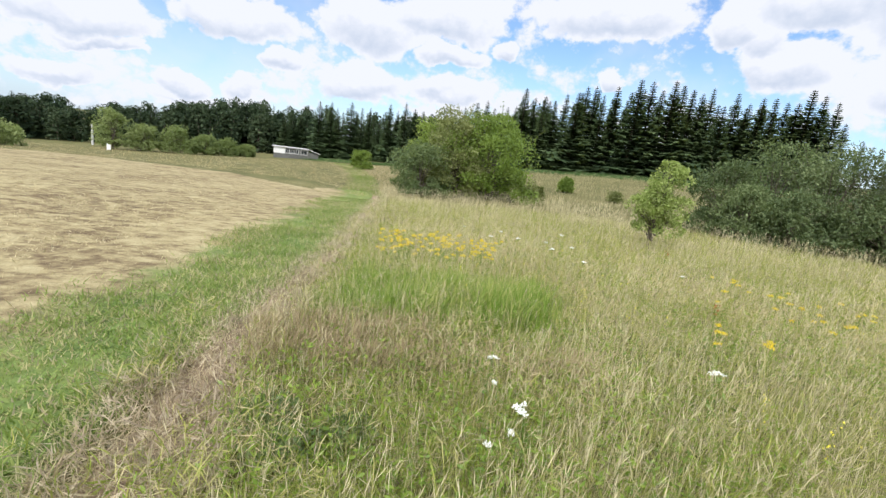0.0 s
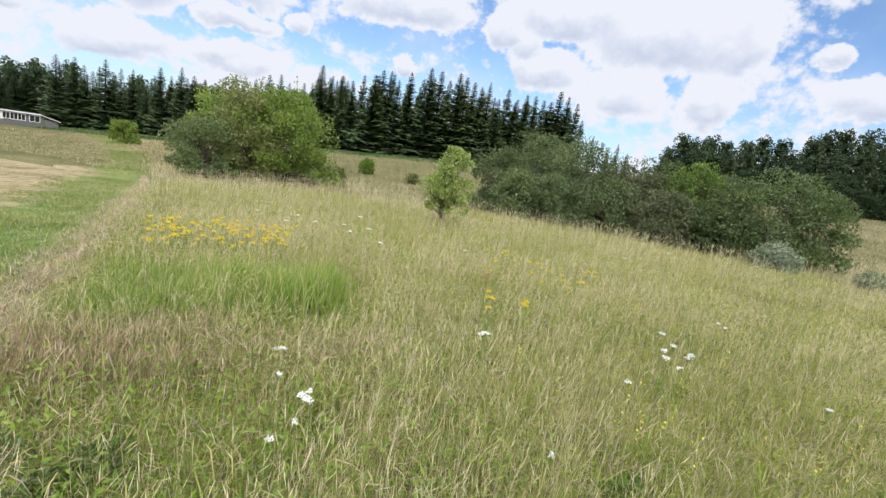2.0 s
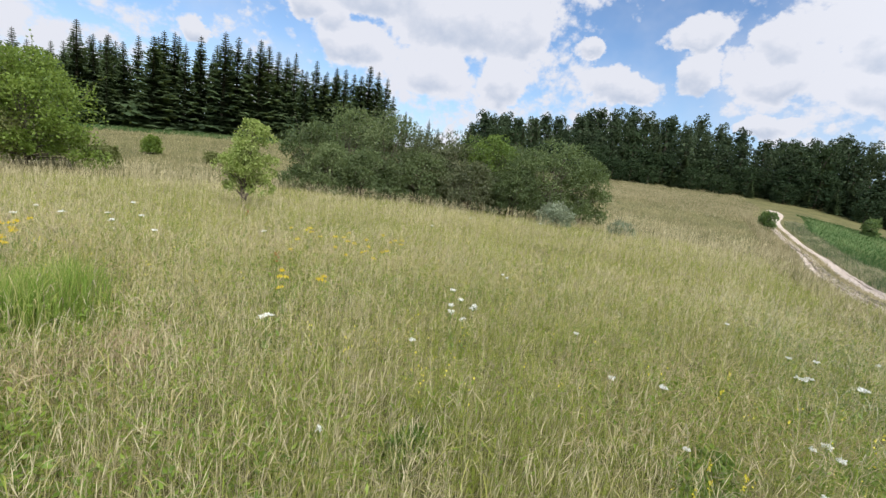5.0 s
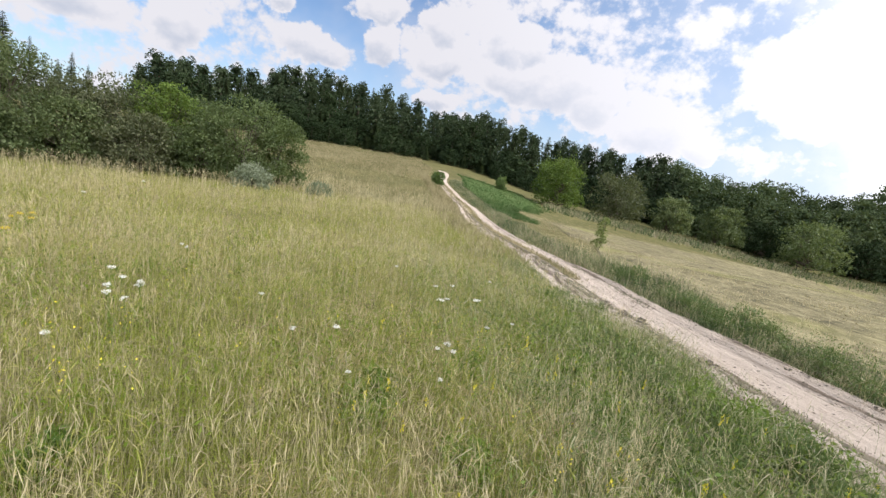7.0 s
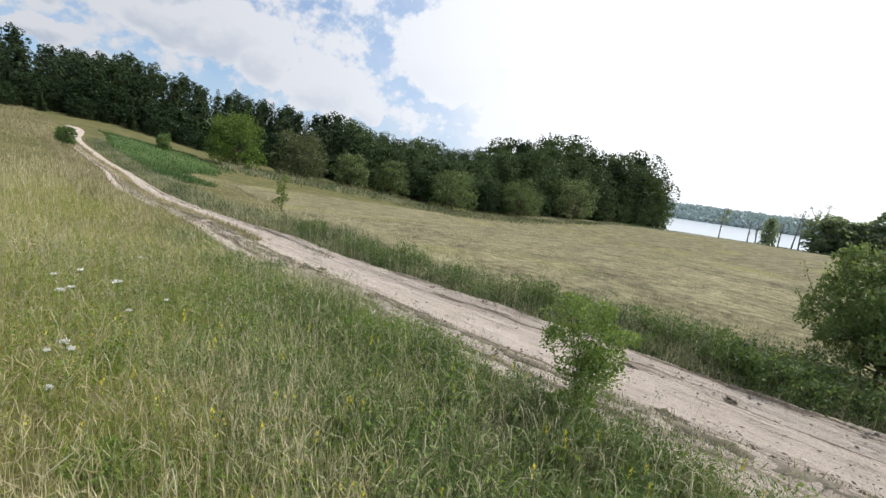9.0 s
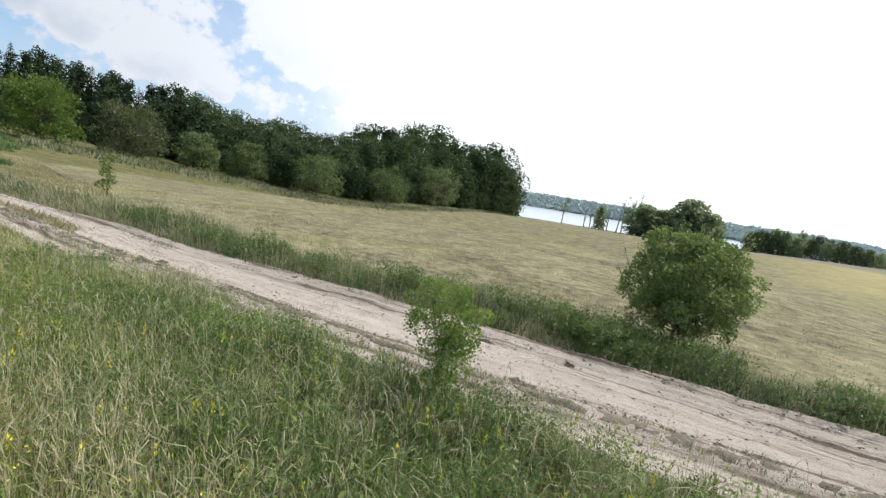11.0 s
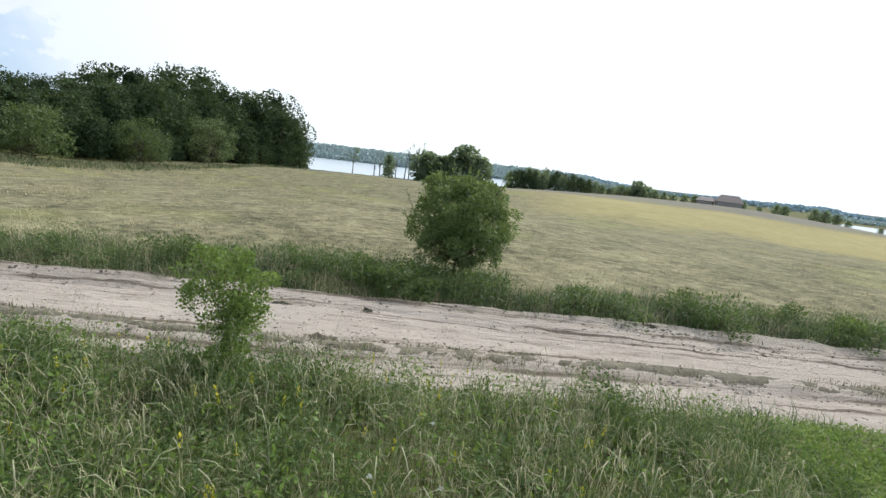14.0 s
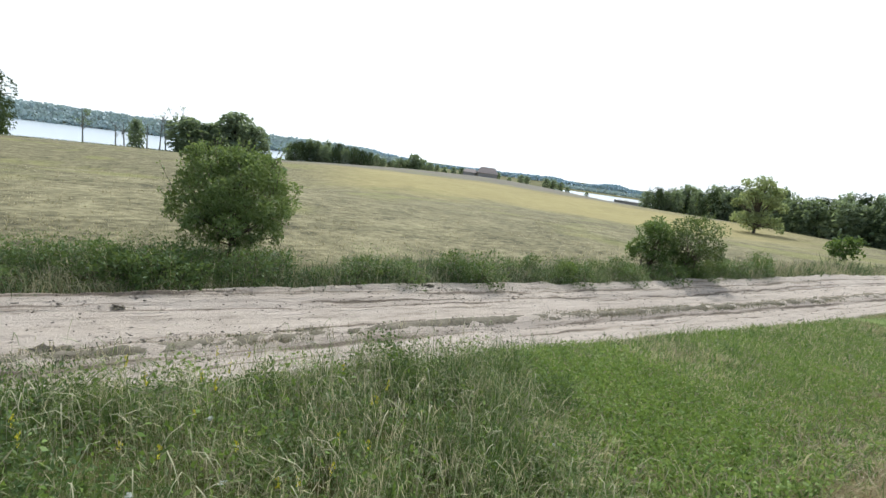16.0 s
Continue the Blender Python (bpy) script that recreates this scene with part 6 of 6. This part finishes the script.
verge_strip("tufts", 329, 26000, -9, -1.6, 0.12, 0.42, 0.007, "longer tufts left standing at the track's edge", lambda x, y: (y > road_mid(x) + road_north(x)) & (hash_noise(x, y, 1.7, 84) + 0.5 * hash_noise(x, y, 5, 85) + 0.5 * smooth(-5, -1.8, x) - 0.5 * (y - road_mid(x) - 1.5) > 0.15), 1.5, 4.0, M["verge_near"], 1.2)
y = -1.5 + 24 * r.uniform(0, 1, 13000) ** 1.5
x = strip_right(y) - 0.02 + r.normal(0, 0.17, len(y))
blades("cut_straw", x, y, r.uniform(0.03, 0.11, len(x)), 0.006, M["stalks"], 2.2, (0, 0), 326, "cut dry straw beside the mown strip", "straw", 0.10, plain=True)
M["litter"] = grass_material("brown_litter", (0.27, 0.215, 0.135), (0.41, 0.335, 0.215), (0.54, 0.465, 0.32), 0.0, 0.3, 0.25, 0.0, 3.0)
tangle("brown_litter", 365, 90000, -50, -3, 1.2, 14, 0.10, 0.09, 0.15, M["litter"], "brown dead grass lying along the mown strip", lambda x, y: np.abs(x - strip_right(y) - 0.05 - 0.2 * smooth(5.5, 1.5, y)) < 0.26 + 0.14 * hash_noise(x, y, 4.0, 93) + 0.1 * smooth(5.5, 1.5, y), 1.0, 0.03)
tangle("border_grass", 366, 60000, -50, -3, 1.2, 14, 0.11, 0.08, 0.26, M["tangle"], "yellowish grass hanging over the brown litter", lambda x, y: (np.abs(x - strip_right(y) - 0.1) < 0.42) & (hash_noise(x, y, 5.0, 94) + 0.7 * hash_noise(x, y, 1.7, 95) > 0.1), 1.0, 0.026)
y = 24 + 58 * r.uniform(0, 1, 16000) ** 1.2
blades("short_grass", path_mid(y) + r.normal(0, 0.65, len(y)), y, r.uniform(0.06, 0.2, len(y)), 0.05, M["strip_grass"], 1.2, (0, 0), 377, "short green grass of the path towards the cabin", "grass", 0.03, plain=True)
az, d = r.uniform(-18, 42, 16000), r.uniform(0, 1, 16000)
d = np.interp(az, [-18, 2, 6, 25, 42], [92, 76, 70, 66, 64]) + 14 * d
blades("wood_edge_grass", d * np.sin(np.radians(az)), d * np.cos(np.radians(az)), r.uniform(0.3, 0.6, len(az)), 0.09, M["field_green"], 0.6, (0, 0), 367, "dull green grass at the foot of the spruces", "grass", plain=True)
x, y = scatter(r, 80000, -150, -5, 3.0, 34, 1.0)
k = (x < strip_left(y) + 0.2) & (y > road_mid(x) + 4.0)
k &= hash_noise(x, y * 1.5, 1.8, 91) + r.normal(0, 0.5, len(x)) > -0.2
blades("stubble_straw", x[k], y[k], r.uniform(0.03, 0.08, k.sum()), 0.010, M["stubble_stalk"], 2.6, (0, 0), 324, "cut straw and stubble on the field", "straw", 0.08, plain=True)
x, y = scatter(r, 60000, -150, -5, 3.0, 34, 1.0)
k = (x < strip_left(y) + 0.3) & (y > road_mid(x) + 4.0)
k &= hash_noise(x, y * 1.5, 1.4, 92) + r.normal(0, 0.5, len(x)) > 0.0
blades("stubble_straw", x[k], y[k], r.uniform(0.02, 0.06, k.sum()), 0.014, M["hay_straw"], 2.2, (0, 0), 330, "brown stubble and regrowing blades on the field", "straw", 0.08, plain=True)
x, y = scatter(r, 100000, 95, 235, 9.0, 70, 1.0)
k = y < road_mid(x) - 3.0
k &= hash_noise(x, y * 1.6, 1.5, 86) + r.normal(0, 0.5, len(x)) > -0.2
blades("stubble_straw", x[k], y[k], r.uniform(0.015, 0.05, k.sum()), 0.036, M["hay_straw"], 2.2, (0, 0), 325, "cut hay and stubble on the sloping field", "straw", 0.08, plain=True)

x = -2.2 - 12 * r.uniform(0, 1, 100000)
y = road_mid(x) + r.uniform(1.8, 6.5, len(x))
k = hash_noise(x, y, 0.9, 81) + 0.6 * hash_noise(x, y, 3.0, 82) + 0.9 * smooth(3.0, 5.2, y - road_mid(x)) > 0.55
blades("cut_straw", x[k], y[k], r.uniform(0.04, 0.14, k.sum()), 0.007, M["dead_stem"], 2.4, (0, 0), 327, "withered cuttings lying on the mown verge", "straw", 0.115, plain=True)
tangle("brown_litter", 368, 70000, 185, 265, 2.0, 13, 0.10, 0.10, 0.17, M["litter"], "withered cuttings strewn over the mown verge", lambda x, y: (x < -1.7) & (y > road_mid(x) + road_north(x) + 0.15) & (y < road_mid(x) + 5.4) & (hash_noise(x, y, 1.1, 96) + 0.7 * hash_noise(x, y, 3.4, 97) + 0.9 * smooth(2.8, 5.0, y - road_mid(x)) > 0.65), 1.1, 0.028)
herbs("lawn_herbs", 339, 170000, 185, 262, 2.2, 11, 0.034, 0.13, M["clover"], "bright clover leaves in the mown verge", lambda x, y: (x < -1.3) & (y > road_mid(x) + road_north(x)) & (y < road_mid(x) + 5.0), slim=0.3, lift=0.08)
herbs("lawn_herbs", 328, 200000, 170, 265, 2.2, 14, 0.038, 0.17, M["herb"], "low clover and weeds in the mown verge", lambda x, y: (x < -1.8) & (y > road_mid(x) + road_north(x)) & (y < road_mid(x) + 4.6), lift=0.08)

M["ridge_weed"] = grass_material("ridge_weed", (0.09, 0.12, 0.05), (0.17, 0.18, 0.09), (0.32, 0.28, 0.18), 0.0, 0.3, 0.2)
# weeds on the road's ridge and the dark clods on it
r = np.random.RandomState(331)
x = r.uniform(-18, 26, 42000)
s = (ridge_line(x) + r.normal(0, 0.10, len(x))) / 1.62
k = hash_noise(x, s * 3, 1.3, 71) + 0.6 * hash_noise(x, s, 5.0, 77) + r.normal(0, 0.25, len(x)) > -0.2
x, s = x[k], s[k]
blades("ridge_weeds", x, road_mid(x) + s * 1.62, r.uniform(0.02, 0.08, len(x)), 0.008, M["ridge_weed"], 1.6, (0, 0), 332, "low weeds and dry grass on the track's middle ridge", "grass", 0.14)
x = r.uniform(-16, 24, 5000)
s = -(road_south(x) - 0.28) / 1.62 + r.normal(0, 0.08, len(x))
k = hash_noise(x, s, 2.1, 72) + r.normal(0, 0.2, len(x)) > 0.3
blades("ridge_weeds", x[k], road_mid(x[k]) + s[k] * 1.62, r.uniform(0.02, 0.07, k.sum()), 0.010, M["verge"], 1.6, (0, 0), 333, "sparse weeds at the track's far edge", "grass", 0.11)
x = r.uniform(13, 62, 16000)
k = hash_noise(x, x * 0, 0.5, 78) + r.normal(0, 0.4, len(x)) > -0.5 - 0.6 * smooth(16, 34, x)
blades("ridge_weeds", x[k], road_mid(x[k]) + 0.18 + r.normal(0, 0.16, k.sum()), r.uniform(0.06, 0.2, k.sum()), 0.035, M["rough"], 1.2, (0, 0), 334, "dry grass between the wheel tracks up the hill", "grass", 0.12, plain=True)
M["dark_soil"] = soil_material("dark_clod", [(0.25, (0.045, 0.04, 0.032)), (0.5, (0.115, 0.10, 0.078)), (0.75, (0.22, 0.19, 0.15))], 4.0, 30.0)


def clod(x, y, size, seed):
    """A flattened, crumbled heap of dark soil and torn roots."""
    q = np.random.RandomState(seed)
    bm = bmesh.new()
    bmesh.ops.create_icosphere(bm, subdivisions=3, radius=1.0)
    for v in bm.verts:
        n = noise.noise(v.co * 2.2 + Vector((seed, 0, 0))) * 0.55 + noise.noise(v.co * 6 + Vector((0, seed, 0))) * 0.3
        v.co = Vector((v.co.x * size * (0.85 + 1.3 * n), v.co.y * size * (0.5 + 1.2 * n), max(-0.012, v.co.z * size * 0.16 * (1 + 3 * n))))
    ob = part("soil_clod", bm, M["dark_soil"])
    n = 70
    a = q.uniform(0, 6.283, n)
    d = size * q.uniform(0.2, 0.85, n)
    p = np.stack([np.cos(a) * d * 1.1, np.sin(a) * d * 0.65, q.uniform(0.0, size * 0.12, n)], -1)
    v, f = leaf_quads(p, size * 0.38, q, np.stack([np.cos(a), np.sin(a), 0 * a + 0.25], -1), 0.1, 0.05)
    mesh_part("roots", v, f, M["hay_straw"], ob, "straggling dry roots")
    ob.location = (x, y, ground_z(x, y) + 0.10 + float(road_profile((y - road_mid(x)) / 1.62, x)))
    return tagged(ob, "dark crumbled clod of soil and roots on the sand", "clod", "clods on the track")


for k, (x, s, size) in enumerate(((2.79, 0.36, 0.191), (2.11, 0.26, 0.108), (1.28, 0.27, 0.077), (0.36, 0.27, 0.119), (-0.85, 0.05, 0.044), (9.54, 0.31, 0.253), (9.11, 0.29, 0.244), (7.32, 0.38, 0.156), (10.44, 0.28, 0.17), (8.04, -0.73, 0.11), (0.47, 0.29, 0.117), (1.19, 0.33, 0.076), (4.04, -0.52, 0.143), (2.87, -0.6, 0.118), (1.45, -0.77, 0.098), (-1.51, -1.02, 0.125), (7.41, 0.41, 0.115), (9.65, 0.05, 0.168), (4.26, 0.43, 0.081), (4.02, 0.35, 0.081), (5.88, 0.31, 0.074))):
    clod(x, road_mid(x) + s * 1.62, size, 400 + k)

# crumbs of earth: along both edges, beside the ridge and strewn over the sand
M["crumb"] = soil_material("earth_crumbs", [(0.25, (0.10, 0.085, 0.065)), (0.5, (0.21, 0.18, 0.145)), (0.75, (0.38, 0.335, 0.28))], 6.0, 40.0)
x = r.uniform(-18, 22, 15000)
lane = r.choice([-0.92, -0.76, -0.60, 0.16, 0.28, 0.42, 0.95], len(x), p=[0.22, 0.22, 0.14, 0.10, 0.14, 0.12, 0.06]) + r.normal(0, 0.06, len(x))
lane = lane + (lane > 0.1) * (ridge_line(x) - 0.45) / 1.62
s = np.where(r.uniform(0, 1, len(x)) < 0.82, lane, r.uniform(-0.95, 0.95, len(x)))
k = hash_noise(x, s * 2, 2.2, 75) + 0.6 * hash_noise(x, s * 3, 7.0, 76) + r.normal(0, 0.5, len(x)) > 0.25
x, s = x[k], s[k]
y = road_mid(x) + s * 1.62
size = 0.006 + 0.034 * r.uniform(0, 1, len(x)) ** 6
unit = np.array([(1, 0, 0), (0, 1, 0), (-1, 0, 0), (0, -1, 0), (0, 0, 0.3), (0, 0, -0.4)])
lump = (unit[None] * r.uniform(0.5, 1.3, (len(x), 6, 1)) + r.normal(0, 0.18, (len(x), 6, 3))) * size[:, None, None]
base = np.stack([x, y, land(x, y) + 0.115 + road_profile(s, x)], -1)
tri = np.array([(0, 1, 4), (1, 2, 4), (2, 3, 4), (3, 0, 4), (1, 0, 5), (2, 1, 5), (3, 2, 5), (0, 3, 5)])
tagged(mesh_part("earth_crumbs", (lump + base[:, None]).reshape(-1, 3), (np.arange(len(x))[:, None, None] * 6 + tri[None]).reshape(-1, 3), M["crumb"]), "crumbs of earth strewn along the sandy track", "crumbs", kind="stuff")

# small dry litter on the sand
x = r.uniform(-18, 28, 8000)
s = np.where(r.uniform(0, 1, len(x)) < 0.6, r.choice([-0.86, 0.25, 0.32, -0.6, 0.85], len(x)) + r.normal(0, 0.07, len(x)), r.uniform(-0.9, 0.9, len(x)))
k = hash_noise(x, s * 2, 1.8, 73) + r.normal(0, 0.5, len(x)) > 0.0
x, s = x[k], s[k]
y = road_mid(x) + s * 1.62
p = np.stack([x, y, land(x, y) + 0.125 + road_profile(s, x) + r.uniform(0, 0.02, len(x))], -1)
v, f = leaf_quads(p, 0.055, r, None, 0.0, 0.3)
v[:, 2] = np.repeat(p[:, 2], 4) + (v[:, 2] - np.repeat(p[:, 2], 4)) * 0.3
tagged(mesh_part("road_litter", v, f, M["dark_soil"]), "dry crumbs of soil and plant litter on the sand", "litter", kind="stuff")


# leafy clumps that crowd the far verge
clumps = [bush("verge_plant", 651 + k, 0.5, 0.32, M["verge_leaf"], 0.05, 640, "dark leafy weed clump on the track's far verge", 6, 7, 0.2, 0.17, 10, -0.1, 0.42, "weed", True, 1) for k in range(4)]
for k in range(125):
    x = random.uniform(-15, 16)
    y = float(road_mid(x)) - random.uniform(1.75, 2.7)
    big = random.uniform(0.7, 1.5) * (1 - 0.3 * float(smooth(3, 8, x)))
    tagged(put(random.choice(clumps), Matrix.Translation((x, y, ground_z(x, y) - 0.03)) @ pose(0, 0, 0, 0, 0, random.uniform(0, 360)) @ Matrix.Diagonal((big * 1.1, big * 1.1, big * random.uniform(0.75, 1.15), 1))), group="weed clumps on the far verge")

for k in range(60):
    x = random.uniform(-2.2, 9)
    y = float(road_mid(x) + road_north(x)) + random.uniform(0.1, 2.2) * (1 if x < 4 else 0.6)
    big = random.uniform(0.35, 0.9)
    tagged(put(random.choice(clumps), Matrix.Translation((x, y, ground_z(x, y) - 0.03)) @ pose(0, 0, 0, 0, 0, random.uniform(0, 360)) @ Matrix.Diagonal((big, big, big, 1))), "dark leafy weed clump at the meadow's edge", group="weed clumps at the meadow's edge")

# leafy weeds that stand out of the grass
for k, (az, d, h, wide) in enumerate(((123.0, 5.33, 0.55, 0.32), (119.0, 5.37, 0.5, 0.3), (146.1, 4.27, 0.45, 0.28), (112.9, 4.32, 0.4, 0.25), (131.5, 4.69, 0.4, 0.25), (-175.6, 4.8, 0.62, 0.35), (-171.7, 4.55, 0.4, 0.3), (150.1, 4.18, 0.5, 0.35), (-162.2, 4.9, 0.28, 0.3), (87.5, 3.6, 0.32, 0.22), (95.9, 4.43, 0.34, 0.22), (86.6, 3.31, 0.3, 0.25), (100.9, 3.0, 0.32, 0.2), (-19.5, 2.43, 0.3, 0.22), (-17.8, 2.13, 0.26, 0.2), (56.3, 2.59, 0.28, 0.18), (107.7, 5.26, 0.4, 0.25), (123.4, 5.22, 0.45, 0.3), (-10.3, 2.28, 0.25, 0.18))):
    tagged(at(bush("weed_plant", 601 + k, h, wide, M["herb" if az < 125 and az > 0 else "verge_leaf"], 0.032, 1100, "leafy green weed standing in the grass", 6, 7, 0.2, 0.26, 9, 0.0, 0.4, "weed", True, 1), az, d), group="weeds")

# ---- flowers ----
def umbel(name, seed, h, wide, mat, label, category, rays=11, flat=0.12, lean=0.0):
    """A stem with forked rays that carry a flat head of small florets."""
    q = np.random.RandomState(seed)
    root = new(name)
    limbs = [([(0, 0, 0), (lean * h * 0.4, 0, h * 0.5), (lean * h, 0, h * 0.9)], [0.004, 0.0035, 0.003])]
    pts = []
    for k in range(rays):
        a, d = q.uniform(0, 6.28), wide * math.sqrt(q.uniform(0.02, 1))
        tip = (lean * h + math.cos(a) * d, math.sin(a) * d, h - flat * d + q.normal(0, 0.004))
        limbs.append(([(lean * h, 0, h * 0.9), tip], [0.002, 0.001]))
        pts.append(np.array(tip) + q.normal(0, wide * 0.17, (14, 3)) * np.array([1, 1, 0.15]))
    v, f = join_tubes(limbs, 4)
    mesh_part("stem", v, f, M["herb"], root)
    p = np.concatenate(pts)
    v, f = leaf_quads(p, wide * 0.22, q, np.tile((0, 0, 0.2), (len(p), 1)), 0, 0.5)
    mesh_part("flower_head", v, f, mat, root)
    lv, lf = leaf_quads(q.normal(0, 0.05, (14, 3)) + np.stack([0 * np.arange(14), 0 * np.arange(14), np.linspace(0.05, h * 0.6, 14)], -1), 0.07, q, None, 0, 0.2)
    mesh_part("leaves", lv, lf, M["herb"], root)
    return tagged(root, label, category)


carrots = [umbel("wild_carrot", 501 + k, 0.55, 0.05, M["petal_white"], "white wild carrot umbel in the meadow", "flower", 13, 0.1, 0.05 * (k - 1)) for k in range(3)]
ragworts = [umbel("yellow_ragwort", 511 + k, 0.6, 0.085, M["petal_gold"], "yellow flower cluster in the meadow", "flower", 10, 0.3) for k in range(2)]
reds = [umbel("sorrel_spike", 521, 0.55, 0.03, M["petal_red"], "rusty red sorrel spike in the meadow", "flower", 9, -4.0)]


def spike(name, seed, h, mat, label):
    q = np.random.RandomState(seed)
    root = new(name)
    v, f = tube([(0, 0, 0), (0.01, 0, h * 0.5), (0, 0.01, h)], [0.004, 0.003, 0.002], 4)
    mesh_part("stem", v, f, M["herb"], root)
    n = 26
    p = np.stack([q.normal(0, 0.010, n), q.normal(0, 0.010, n), h * q.uniform(0.80, 1.0, n)], -1)
    v, f = leaf_quads(p, 0.018, q, None, 0, 0.5)
    mesh_part("flower_head", v, f, mat, root)
    return tagged(root, label, "flower")


spikes = [spike("yellow_spike", 531 + k, 0.5, M["petal_yellow"], "slender yellow flower spike in the grass") for k in range(2)]


def flower(kinds, own, az, d, h, group, big=1.0):
    x, y, z = spot(az, d)
    k = h / own
    return tagged(put(random.choice(kinds), Matrix.Translation((x, y, z)) @ pose(0, 0, 0, random.uniform(-8, 8), random.uniform(-8, 8), random.uniform(0, 360)) @ Matrix.Diagonal((big, big, k, 1))), group=group)


# wild carrots: x, y and size of the head
WHITE_FLOWERS = (
               (0.41, 2.71, 0.9), (0.35, 2.22, 0.4), (0.59, 2.11, 1.15), (0.33, 1.83, 0.4), (0.39, 1.81, 0.4), (2.0, 2.86, 1.3), (5.53, 3.31, 0.5), (0.96, 8.36, 1.1),
               (1.56, 8.52, 1.1), (2.12, 8.8, 1.0), (1.98, 7.57, 1.1), (2.43, 8.2, 1.0), (2.29, 6.92, 1.2), (1.29, 9.64, 1.0), (0.55, 10.22, 0.9), (3.82, 6.69, 0.8),
               (1.6, 1.45, 0.4), (2.85, 10.52, 1.0), (8.35, 7.54, 0.8), (4.07, 2.9, 0.8), (3.88, 2.64, 0.7), (3.57, 2.4, 0.7), (3.47, 2.29, 0.7), (3.47, 2.16, 0.7),
               (3.95, 2.43, 0.9), (3.82, 2.39, 0.6), (2.7, 1.95, 0.5), (4.25, 1.51, 0.6), (5.29, 2.99, 0.6), (3.68, 0.89, 0.6), (3.76, 0.61, 0.6), (6.62, 0.83, 0.6),
               (6.1, 0.12, 0.7), (5.49, 0.05, 0.8), (5.23, -0.05, 0.6), (5.52, -0.09, 0.7), (6.13, -0.12, 0.7), (5.63, -0.42, 1.15), (3.04, 0.27, 0.4), (4.0, -0.29, 0.7),
               (3.78, -0.34, 0.5), (4.68, -0.64, 0.6), (3.81, -0.19, 0.4), (3.33, -0.3, 0.45), (5.11, -0.84, 0.5), (7.16, -0.55, 0.5), (11.44, 8.77, 1.2), (14.19, 8.0, 1.2),
               (0.85, -3.57, 0.5), (0.96, -2.83, 0.5), (0.57, -2.92, 0.45), (-1.37, -3.32, 0.35),
)
for x, y, big in WHITE_FLOWERS:
    flower(carrots, 0.55, math.degrees(math.atan2(x, y)), math.hypot(x, y), random.uniform(0.42, 0.5) if y > -2 else 0.3, "wild carrots", big * 0.82)
for k in range(120):
    az = random.choice((-6.0, -3.8, -0.5, 2.2, 5.2, 6.4)) + random.gauss(0, 0.9)
    flower(ragworts, 0.6, az, random.uniform(6.0, 7.8), random.uniform(0.40, 0.55), "yellow flowers", random.uniform(0.22, 0.45))
for k in range(7):
    flower(ragworts, 0.6, 36 + random.uniform(-2.5, 3.5), random.uniform(4.6, 5.1), random.uniform(0.38, 0.48), "yellow flowers", random.uniform(0.25, 0.45))
for k in range(26):
    flower(ragworts, 0.6, 39 + random.uniform(-7, 7), random.uniform(6.4, 8.4), random.uniform(0.36, 0.5), "yellow flowers", random.uniform(0.25, 0.5))
flower(reds, 0.55, 33.5, 4.9, 0.55, "sorrel")
flower(reds, 0.55, 27.0, 8.2, 0.6, "sorrel")
for k in range(90):
    az, d = random.uniform(85, 185), random.uniform(2.2, 5.2)
    x, y, z = spot(az, d)
    if keep_meadow(np.array(x), np.array(y)):
        flower(spikes, 0.5, az, d, random.uniform(0.35, 0.5), "yellow spikes", 0.45)
